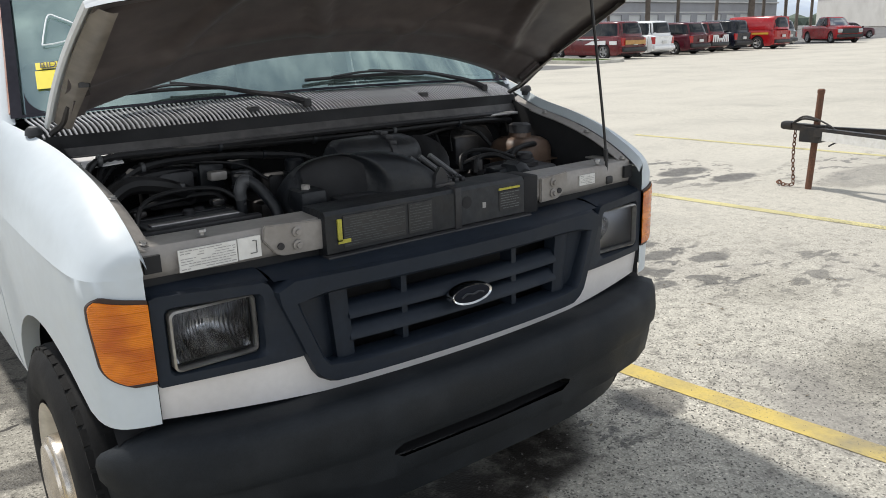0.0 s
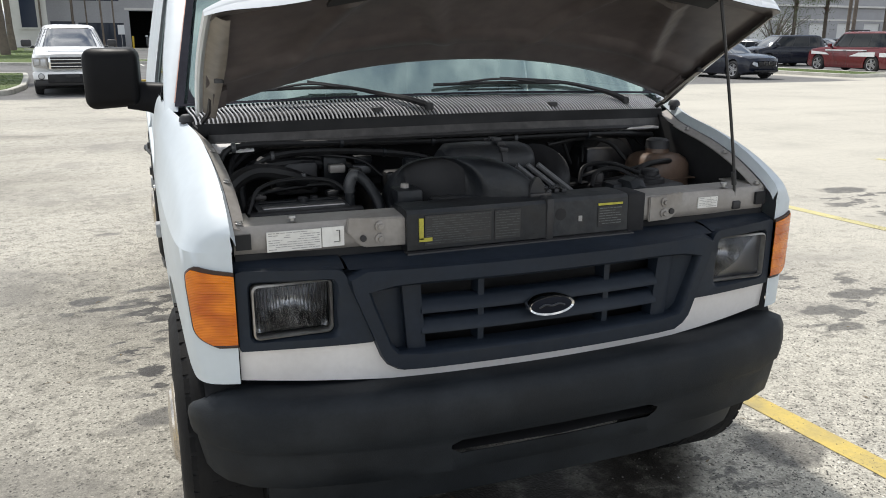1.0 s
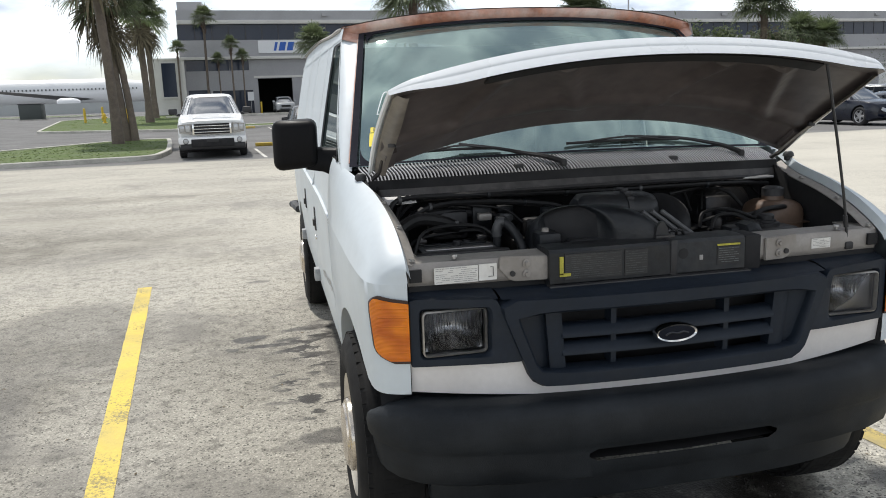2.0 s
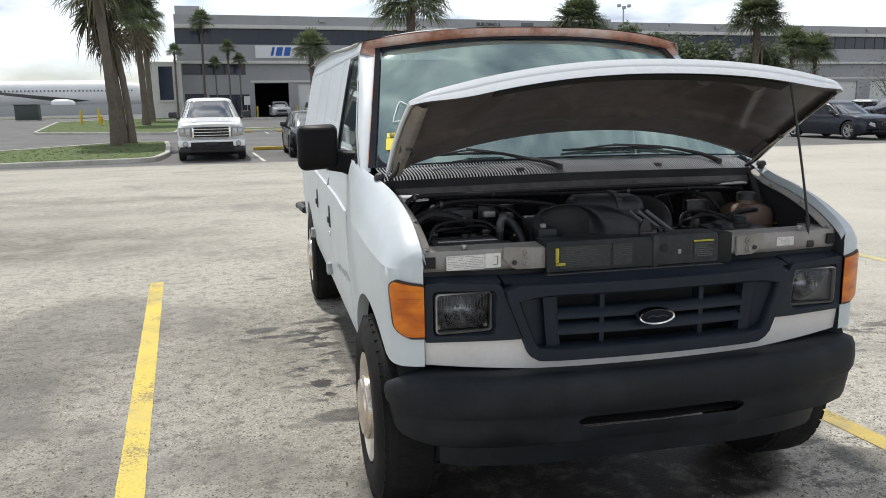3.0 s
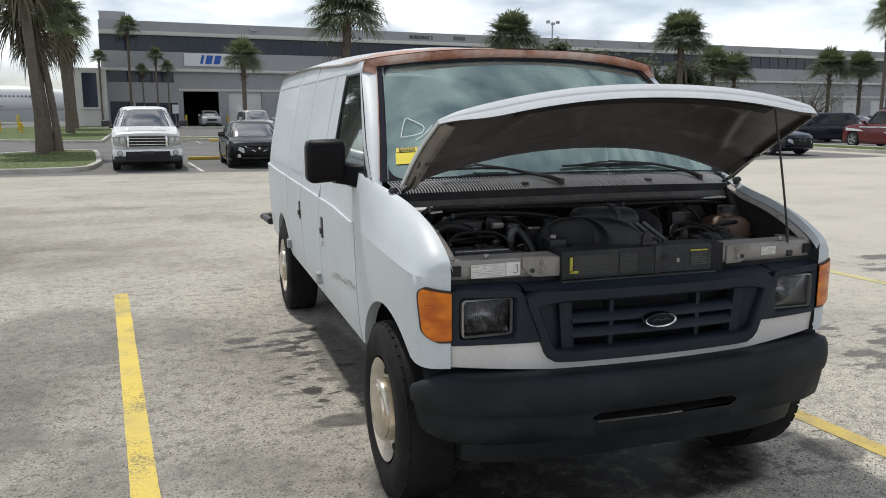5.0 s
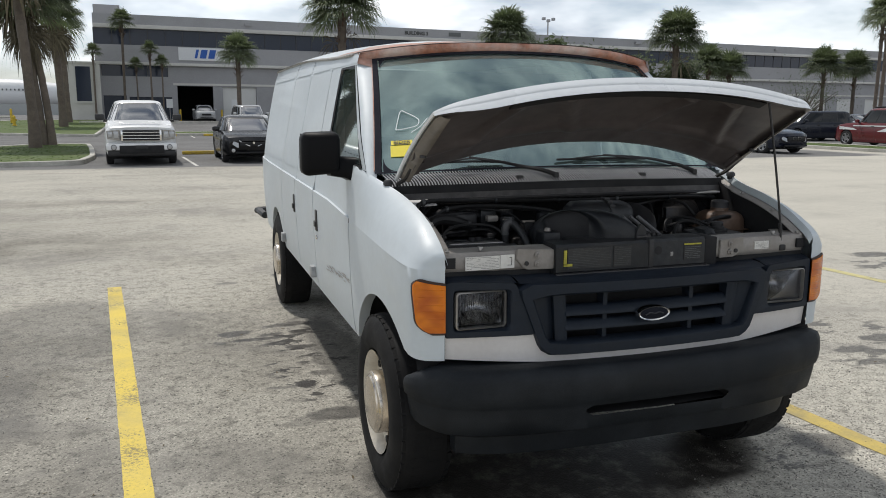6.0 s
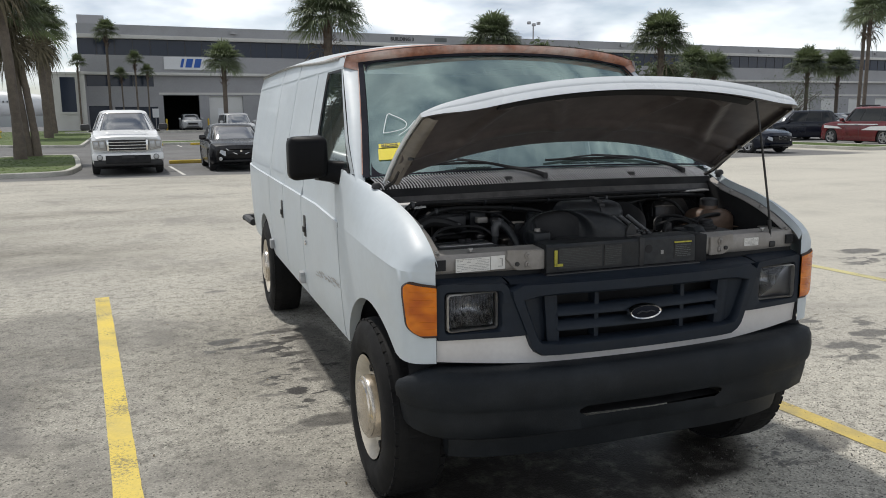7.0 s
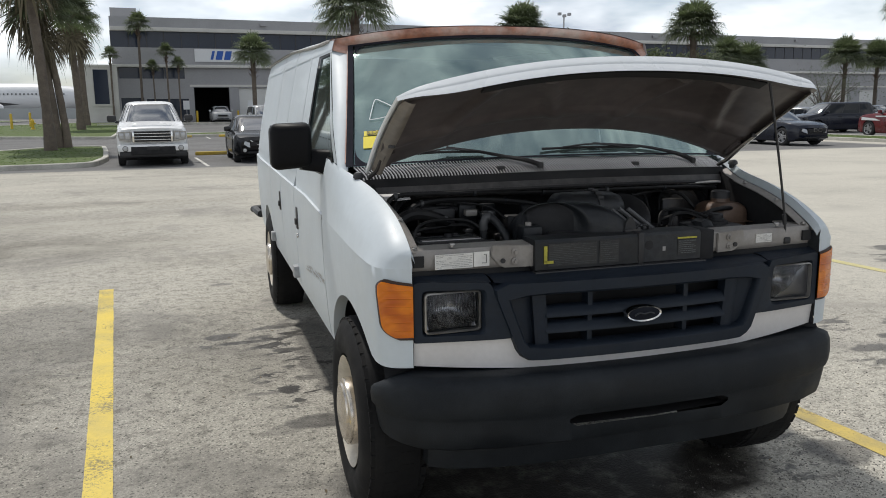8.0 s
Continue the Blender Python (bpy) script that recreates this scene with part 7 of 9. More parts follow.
# storeys: glazed strip at the left, plain band, window band, parapet
bbox("wall", -0.7, X1, 0.002, 0.35, 4.05, 5.05, M_WALL)
bbox("wall", X0, -0.7, 0.25, 0.35, 4.05, 5.3, M_WALL)
for k in range(3):
    bbox("window_pane", -6.4 + k * 1.98, -4.5 + k * 1.98, 0.16, 0.2, 4.05, 5.25, M_DARKGLASS)
bbox("ledge", X0, X1, -0.45, 0.1, 5.05, 5.32, M_WALL_W, "off-white concrete ledge", None, 0.03)
bbox("wall", X0, X1, 0, 0.35, 5.32, 6.85, M_WALL)
bbox("window_recess", X0, X1, 0.30, 0.35, 6.85, 8.3, M_VOID)
pane = nbox(0.03, 1.50, 0.16, 0.2, 6.87, 8.28)
pane0 = part("window_pane", pane, M_DARKGLASS, bld, "dark tinted window pane")
mull0 = part("mullion", nbox(-0.03, 0.03, 0.12, 0.2, 6.85, 8.3), M_MULLION, bld)
n_p = int((X1 - X0) / 1.53)
for k in range(n_p):
    for o in (pane0, mull0):
        ob = o if k == 0 else new(o.name.split(".")[0], o.data)
        ob.parent = bld
        ob.matrix_basis = Matrix.Translation((X0 + 1.53 * k, 0, 0))
bbox("ledge", X0, X1, -0.30, 0.1, 8.3, 8.65, M_WALL_W, "off-white concrete ledge", None, 0.03)
bbox("parapet", X0, X1, 0, 0.4, 8.65, 9.55, M_WALL, "grey parapet")
bbox("roof", X0, X1, 0.36, 24, 8.7, 8.8, M_WALL)
bbox("end_wall", X1 - 0.4, X1, 0.36, 24, 0, 9.5, M_WALL_W)
bbox("back_wall", X0, X1, 24, 24.3, 0, 9.5, M_WALL)
# corner block with one tall window
bbox("corner_block", -9.4, X0 + 0.35, -1.6, 12, 0, 5.0, M_WALL_W, "off-white corner block")
bbox("corner_window", -8.55, -7.35, -1.64, -1.6, 1.75, 4.75, M_DARKGLASS)
bbox("window_sill", -8.75, -7.15, -1.75, -1.6, 1.60, 1.74, M_WALL_W)
bbox("corner_coping", -9.5, X0 + 0.45, -1.7, 12.1, 5.0, 5.18, M_WALL_W)
bbox("stair_tower", -6.8, -4.4, 6, 12, 8.8, 11.0, M_WALL)
bbox("roof_plant", 39, 42, 6, 9, 8.8, 10.5, M_METAL, "roof-top air handling box")
for k, xx in enumerate((6.5, 15.0, 33, 52, 74, 96)):
    bbox("wall_lamp", xx, xx + 0.6, -0.25, 0, 9.0, 9.25, M_METAL)
for xx in (46.0, 108.0):
    pl = part("roof_mast", tube(bmesh.new(), [(xx, 10, 8.7), (xx, 10, 12.4)], 0.09, 6, 0), M_METAL, bld)
    for d in (-0.7, 0, 0.7):
        part("flood_lamp", nbox(xx + d - 0.2, xx + d + 0.2, 9.7, 10.1, 12.2 + abs(d) * 0.3, 12.55 + abs(d) * 0.3, 0.05), M_METAL, pl)
sg = bbox("sign_board", 0.3, 6.0, -0.12, -0.002, 5.62, 6.78, M_SIGNWHITE, "white sign board with plain blue shapes")
for x0, w in ((1.72, 0.24), (2.18, 0.58), (2.95, 0.58)):
    bm = bmesh.new()
    prism(bm, [(0, 0), (w, 0), (w + 0.2, 0.8), (0.2, 0.8)], lambda u, v, ww: (x0 + u, -0.15 + ww, 5.82 + v), 0.03)
    part("sign_shape", bm, M_SIGNBLUE, sg, smooth=0)


def words(text, size, parent, m, material):
    c = bpy.data.curves.new("lettering", "FONT")
    c.body, c.size, c.extrude, c.align_x, c.offset = text, size, 0.02, "CENTER", 0.012
    c.materials.append(material)
    o = new("lettering", c)
    o.parent = parent
    o.matrix_basis = m
    return o


words("BUILDING 3", 0.50, bld, pose(24.2, -0.03, 8.90, 90, 0, 0), M_PRINT)
bm = nbox(27.9, 29.3, -0.04, 0, 8.9, 9.3)
part("sign_bar", bm, M_PRINT_GREY, bld)
# second hangar beyond the building's end
far = empty("far_warehouse", pose(150, 62, BASE, 0, 0, -38), "pale far warehouse with roller doors", "building")
part("wall", nbox(0, 90, 0, 30, 0, 7.5), M_WALL_W, far)
part("roof", nbox(-1, 91, -1, 31, 7.5, 8.3, 0.1), M_WALL, far)
for k in range(12):
    part("roller_door", nbox(3 + 7 * k, 7 + 7 * k, -0.1, 0.0, 0, 4), M_ROLLDOOR, far)

# parked airliner far across the field
M_PLANE = mat("white_aircraft_skin", (0.72, 0.73, 0.74), 0.35, var=0.05, scale=0.3)
plane = empty("airliner", pose(-74, 196, -0.1, 0, 0, 4) @ Matrix.Diagonal((1.12, 1.12, 1.12, 1)), "white airliner parked far off", "aircraft")
bm = bmesh.new()
lathe(bm, [(0.1, -34), (1.6, -31), (2.5, -27), (2.9, -20), (2.9, 34), (2.4, 40), (0.6, 52)], (0, 0, 4.6), "x", 24)
part("fuselage", bm, M_PLANE, plane, "", 40)
w0 = part("cabin_window", nbox(-0.12, 0.12, -2.95, -2.7, 5.15, 5.5), M_PRINT_GREY, plane)
for k in range(92):
    ob = w0 if k == 0 else new("cabin_window", w0.data)
    ob.parent = plane
    ob.matrix_basis = Matrix.Translation((-26 + 0.72 * k, 0, 0))
bm = bmesh.new()
loft(bm, [[(12 - c, -11, 5.3), (12, -11.4, 5.45 + t), (12 + c, -11, 5.3), (12, -10.4, 5.25)] if k == 0 else [(28 - c, -4, 3.3), (28, -5.5, 3.5 + t), (28 + c, -4, 3.3), (28, -2.5, 3.0)] for k, c, t in ((0, 1.2, 0.05), (1, 3.4, 0.25))])
part("wing", bm, M_METAL, plane)
part("engine", lathe(bmesh.new(), [(0.75, -2.1), (1.12, -1.5), (1.15, 0.6), (0.9, 1.6), (0.55, 2.1), (0.0, 2.1)], (27.4, -10.6, 2.45), "x", 18), M_PLANE, plane)
part("engine_mouth", lathe(bmesh.new(), [(0.72, -2.11), (0.0, -1.9)], (27.4, -10.6, 2.45), "x", 18), M_VOID, plane)
bm = nbox(-300, 40, 0, 2, 0, 1.9)
fb = part("airfield_fence", bm, mat("pale_airfield_fence", (0.40, 0.42, 0.42), 0.9, var=0.15, scale=0.2))
fb.matrix_world = pose(-60, 150, 0.6, 0, 0, 3)
tagged(fb, "low pale fence along the airfield", "fence", kind="structure")
# far line of trees all round the horizon
M_FAR = mat("hazy_far_trees", (0.10, 0.13, 0.10), 0.95, var=0.3, scale=0.05, fine=0.4)
bm = bmesh.new()
rnd = random.Random(2)
for k in range(420):
    a = 2 * math.pi * k / 420
    r = 420 + rnd.uniform(-20, 20)
    h = rnd.uniform(4, 10)
    w = rnd.uniform(5, 9)
    x, y = r * math.sin(a), r * math.cos(a)
    bmesh.ops.create_icosphere(bm, subdivisions=1, radius=1, matrix=Matrix.Translation((x, y, h * 0.35)) @ Matrix.Diagonal((w, w, h * 0.7, 1)))
tagged(part("far_trees", bm, M_FAR, smooth=0), "hazy line of trees on the horizon", "trees", kind="stuff")

# ---- palms and bushes ----
M_TRUNK = mat("grey_brown_palm_trunk", (0.135, 0.11, 0.088), 0.9, var=0.35, scale=5, fine=40, bump=1.0, bump_scale=25, dirt=(0.07, 0.055, 0.045), dirt_amt=0.7, island=0.3)
M_FROND = mat("palm_frond_green", (0.130, 0.158, 0.088), 0.55, var=0.3, scale=2, island=0.6)
M_DEAD = mat("dead_palm_frond", (0.13, 0.11, 0.07), 0.85, var=0.3, island=0.5)
M_BOOT = mat("palm_boots", (0.13, 0.085, 0.06), 0.9, var=0.4, scale=8, bump=0.8, bump_scale=20)
M_LEAF = mat("bush_leaves", (0.075, 0.10, 0.05), 0.75, var=0.3, island=0.35)


def let_light_through(m, colour, share):
    """Thin leaves pass part of the light."""
    n, l = m.node_tree.nodes, m.node_tree.links
    tr, mx = n.new("ShaderNodeBsdfTranslucent"), n.new("ShaderNodeMixShader")
    tr.inputs[0].default_value = (*colour, 1)
    mx.inputs[0].default_value = share
    out = n["Material Output"]
    l.new(n["Principled BSDF"].outputs[0], mx.inputs[1])
    l.new(tr.outputs[0], mx.inputs[2])
    l.new(mx.outputs[0], out.inputs["Surface"])


let_light_through(M_FROND, (0.14, 0.18, 0.075), 0.35)
let_light_through(M_LEAF, (0.13, 0.17, 0.06), 0.4)


def fan_leaf(bm, base, d, length, fan, droop, rnd, n=30):
    """A fan frond: an arching stalk and a spray of narrow blades, folded along the middle, whose ends hang."""
    d = d.normalized()
    side = d.cross(Vector((0, 0, 1)))
    side = side.normalized() if side.length > 0.05 else Vector((1, 0, 0))
    up = side.cross(d).normalized()
    tip = base + d * length + Vector((0, 0, -droop * 0.35 * length))
    mid = base + d * length * 0.55 + up * 0.04 * length
    w = 0.018
    a = [bm.verts.new(q) for q in (base + side * w, base - side * w, mid - side * w * 0.8, mid + side * w * 0.8, tip - side * w * 0.5, tip + side * w * 0.5)]
    bm.faces.new((a[0], a[1], a[2], a[3]))
    bm.faces.new((a[3], a[2], a[4], a[5]))
    d2 = (tip - mid).normalized()
    up2 = side.cross(d2).normalized()
    for k in range(n):
        t = radians(-125 + 250 * (k + rnd.uniform(-0.35, 0.35)) / (n - 1))
        bd = (d2 * math.cos(t) + side * math.sin(t) + up2 * (0.28 * abs(math.sin(t)) + rnd.uniform(-0.10, 0.10))).normalized()
        L = fan * (0.70 + 0.30 * math.cos(t * 0.6)) * rnd.uniform(0.75, 1.12)
        bs = bd.cross(up2).normalized() * 0.029 * fan
        g = droop * rnd.uniform(0.7, 1.3)
        p1 = tip + bd * L * 0.5 + Vector((0, 0, -g * 0.08 * L))
        p2 = tip + bd * L * 0.8 + Vector((0, 0, -g * 0.34 * L))
        p3 = tip + bd * L * 0.93 + Vector((0, 0, -g * 0.75 * L))
        v0, v1, v2, v3, v4, v5 = (bm.verts.new(q) for q in (tip, p1 + bs, p1 - bs, p2 + bs * 0.6, p2 - bs * 0.6, p3))
        bm.faces.new((v0, v1, v2))
        bm.faces.new((v1, v3, v4, v2))
        bm.faces.new((v3, v5, v4))


def palm(height, crown, seed, lean=0.0, trunk_r=0.17, dead=14, leaves=42):
    """A cabbage palm standing at the origin."""
    rnd = random.Random(seed)
    p = empty("palm_tree", pose(0, 0, 0), "cabbage palm with rough trunk and ragged fan fronds", "palm tree", "palm trees")
    pts = [(lean * (t ** 1.6) * height, 0.02 * math.sin(3 * t + seed), height * t) for t in lin(0, 1, 7)]
    bm = bmesh.new()
    path = smooth_path(pts, 4)
    rings = []
    for i, q in enumerate(path):
        t = i / (len(path) - 1)
        r = trunk_r * (1.25 - 0.35 * min(1, t * 5) + 0.12 * max(0, t - 0.75) * 4)
        rings.append([(q.x + r * rnd.uniform(0.93, 1.07) * math.cos(2 * math.pi * k / 12), q.y + r * rnd.uniform(0.93, 1.07) * math.sin(2 * math.pi * k / 12), q.z) for k in range(12)])
    loft(bm, rings)
    part("trunk", bm, M_TRUNK, p, "", 60)
    top = Vector(pts[-1])
    bm = bmesh.new()
    for k in range(46):
        a, t = rnd.uniform(0, 6.28), rnd.uniform(0.0, 1.0)
        z = -crown * 0.55 * t
        r = trunk_r * (1.05 + 0.5 * (1 - t))
        c = top + Vector((r * math.cos(a), r * math.sin(a), z))
        o = Vector((math.cos(a), math.sin(a), 0.9)).normalized()
        s_ = Vector((-math.sin(a), math.cos(a), 0)) * 0.05
        v = [bm.verts.new(c + s_), bm.verts.new(c - s_), bm.verts.new(c + o * 0.30 - s_ * 0.5), bm.verts.new(c + o * 0.30 + s_ * 0.5), bm.verts.new(c + o * 0.12 + Vector((0, 0, -0.16)))]
        bm.faces.new((v[0], v[1], v[2], v[3]))
        bm.faces.new((v[1], v[0], v[4]))
    part("boot_skirt", bm, M_BOOT, p, "brown stubs of old fronds", 0, "stuff")
    bm = bmesh.new()
    for k in range(leaves):
        a = 2.399 * k + rnd.uniform(-0.3, 0.3)
        t = k / leaves
        el_ = radians(86 - 84 * t + rnd.uniform(-12, 12))
        d = Vector((math.cos(a) * math.cos(el_), math.sin(a) * math.cos(el_), math.sin(el_)))
        fan_leaf(bm, top + Vector((0, 0, 0.1 - 0.25 * t)), d, crown * rnd.uniform(0.24, 0.36), crown * rnd.uniform(0.28, 0.38), 0.24 + 0.32 * t, rnd)
    part("crown", bm, M_FROND, p, "ragged crown of green fan fronds", 0, "stuff")
    if dead:
        bm = bmesh.new()
        for k in range(dead):
            a = 2.399 * k + rnd.uniform(-0.4, 0.4)
            el_ = radians(rnd.uniform(-75, -40))
            d = Vector((math.cos(a) * math.cos(el_), math.sin(a) * math.cos(el_), math.sin(el_)))
            fan_leaf(bm, top + Vector((0, 0, -0.35)), d, crown * rnd.uniform(0.15, 0.28), crown * rnd.uniform(0.28, 0.40), 0.9, rnd, 11)
        part("dead_foliage", bm, M_DEAD, p, "hanging dry brown fronds", 0, "stuff")
    return p


def stand(p, x, y, turn=0.0, sc=1.0):
    p.matrix_world = pose(x, y, ground_z(x, y) + (0.1 if x < -4.5 and y < 75 else 0.0), 0, 0, turn) @ Matrix.Diagonal((sc, sc, sc, 1))
    return p


# cluster on the near island: tall, close-set, with shaggy crowns
stand(palm(8.0, 3.6, 1, -0.044, 0.205, 14, 80), -7.1, 32.4, 0)
stand(palm(6.7, 3.4, 2, -0.094, 0.165, 16, 80), -7.19, 35.0, 0)
stand(palm(5.7, 2.9, 3, -0.11, 0.165, 30, 60), -6.86, 35.1, 0)
stand(palm(7.6, 3.8, 4, -0.03, 0.25, 24, 70), -9.05, 57.2, 0)
stand(palm(7.6, 3.6, 5, 0.02, 0.24, 20, 60), -9.75, 66.0, 130)
slim = palm(8.4, 2.3, 6, 0.01, 0.12, 0, 50)
stand(slim, -5.9, 73.3, 0)
MID = palm(5.4, 3.1, 7, 0.0, 0.19, 0, 80)
stand(MID, 3.0, 60.8, 0)
BIG = palm(6.8, 4.2, 8, 0.01, 0.24, 2, 100)
stand(BIG, 6.95, 40.6, 0)
def copies(src, spots):
    for x, y, turn, sc in spots:
        z = ground_z(x, y) + 0.1
        copy_thing(src, pose(x, y, z, 0, 0, turn)).scale = (sc, sc, sc)


copies(BIG, [(21.1, 50.8, 70, 0.96), (30.1, 43.2, 150, 0.92), (59.2, 35.0, 40, 1.2)])
FARPALM = palm(5.3, 3.4, 9, 0.01, 0.17, 0, 80)
stand(FARPALM, 38.7, 48.6, 40, 0.86)
TALL = palm(9.2, 3.5, 10, 0.01, 0.15, 3, 64)
stand(TALL, 76.5, 39.0, 60)
copies(TALL, [(41.6, 37.2, 20, 0.86), (47.2, 42.8, 10, 0.90), (49.2, 41.4, 300, 0.96), (54.3, 38.5, 250, 1.0), (58.7, 37.9, 330, 0.98), (63.0, 36.2, 30, 0.95), (67.0, 36.4, 120, 1.05), (72.0, 38.0, 210, 1.0)])
copies(FARPALM, [(36.5, 48.2, 130, 0.90), (47.1, 47.8, 90, 0.92), (51.1, 48.6, 200, 0.90), (52.0, 39.7, 160, 1.3)])
copies(slim, [(-3.6, 72.4, 120, 0.72), (-4.85, 74.2, 200, 0.58), (-2.7, 72.8, 300, 0.60), (-8.4, 74.2, 50, 0.70)])


def bush(name, x, y, w, h, seed, n, label, category, bare=False, z0=0.0, leaf=0.13):
    """Branches from the ground and a loose cloud of single leaves."""
    rnd = random.Random(seed)
    b = empty(name, pose(x, y, ground_z(x, y)), label, category)
    bm = bmesh.new()
    tips = []
    for k in range(9):
        a = rnd.uniform(0, 6.28)
        e = Vector((math.cos(a) * w * rnd.uniform(0.2, 0.8), math.sin(a) * w * rnd.uniform(0.2, 0.8), h * rnd.uniform(0.6, 0.95)))
        tube(bm, [(0, 0, 0), (e.x * 0.25, e.y * 0.25, e.z * 0.5), e], [0.09, 0.02], 5, 3)
        tips.append(e)
        for q in range(3):
            f = e * rnd.uniform(0.5, 0.9) + Vector((rnd.uniform(-1, 1), rnd.uniform(-1, 1), rnd.uniform(0, 0.8))) * w * 0.35
            tube(bm, [e * 0.5, (e * 0.6 + f) / 2, f], [0.03, 0.01], 4, 2)
            tips.append(f)
    part("branch_work", bm, M_TRUNK, b, "", 60)
    bm = bmesh.new()
    for k in range(n):
        c = rnd.choice(tips) + Vector((rnd.gauss(0, 1), rnd.gauss(0, 1), rnd.gauss(0, 0.8))) * w * (0.15 if not bare else 0.28)
        if c.z < z0:
            c.z = z0 + rnd.uniform(0, 0.3)
        s_ = rnd.uniform(0.6, 1.4) * leaf
        u = Vector((rnd.gauss(0, 1), rnd.gauss(0, 1), rnd.gauss(0, 1))).normalized()
        v = u.orthogonal().normalized()
        q = [bm.verts.new(c + u * s_), bm.verts.new(c + v * s_ * 0.5), bm.verts.new(c - u * s_), bm.verts.new(c - v * s_ * 0.5)]
        bm.faces.new(q)
    part("leaves", bm, M_LEAF, b, "", 0, "stuff")


bush("bush", 31.0, 46.2, 3.4, 5.3, 1, 12000, "dense dark green bushy tree", "tree", False, 0.0, 0.18)
bush("bush", 27.0, 47.2, 3.4, 5.4, 2, 12000, "dense dark green bushy tree", "tree", False, 0.0, 0.18)
bush("bush", 34.6, 45.6, 2.2, 3.6, 3, 2600, "loose greyish bush beside parked cars", "bush", True, 0.0, 0.08)
bush("sparse_tree", 44.5, 47.0, 3.6, 4.4, 4, 2600, "thin-leaved spreading tree behind parked cars", "tree", True, 0.0, 0.06)
bush("bush", 26.5, 56.0, 2.6, 6.9, 6, 9000, "dark green tree beyond the roof line", "tree", False, 0.0, 0.2)

# ---- vehicles ----
M_TYRE = mat("car_tyre", (0.015, 0.015, 0.016), 0.8, var=0.2)
M_RIM = mat("alloy_rim", (0.40, 0.40, 0.41), 0.35, 0.8, var=0.1)
M_CARGLASS = mat("car_window_glass", (0.02, 0.024, 0.027), 0.04, var=0.2, spec=0.7, coat=0.3)
M_CARGLASS.node_tree.nodes["Principled BSDF"].inputs["IOR"].default_value = 3.4
M_SIDEDARK = mat("dark_side_window", (0.010, 0.012, 0.014), 0.06, var=0.2, spec=0.35)
M_TRIM = mat("dark_car_trim", (0.02, 0.02, 0.022), 0.5, var=0.2)
M_LAMP = mat("clear_lamp_lens", (0.42, 0.43, 0.44), 0.12, 0.3, var=0.15, coat=0.5)
M_TAIL = mat("red_tail_lamp", (0.35, 0.01, 0.01), 0.2, var=0.1, coat=0.5)
M_PLATE = mat("pale_number_plate", (0.6, 0.6, 0.58), 0.5, var=0.05)


def paint(name, c, rough=0.25):
    dull = max(c) < 0.1
    return mat(name, c, rough, var=0.05, scale=1.5, coat=0.25 if dull else 0.35, spec=0.35 if dull else 0.5, dirt=tuple(0.9 * k + 0.006 for k in c), dirt_amt=0.2)


P_WHITE = paint("white_car_paint", (0.78, 0.79, 0.80))
P_BLACK = paint("black_car_paint", (0.007, 0.007, 0.0085))
P_NAVY = paint("navy_car_paint", (0.0055, 0.008, 0.018))
P_RED = paint("deep_red_car_paint", (0.115, 0.010, 0.014))
P_FIRE = paint("bright_red_car_paint", (0.34, 0.010, 0.014))
P_MAROON = paint("maroon_car_paint", (0.070, 0.008, 0.016))
P_SILVER = paint("silver_car_paint", (0.42, 0.43, 0.44))
P_TEAL = paint("grey_car_paint", (0.16, 0.17, 0.18))


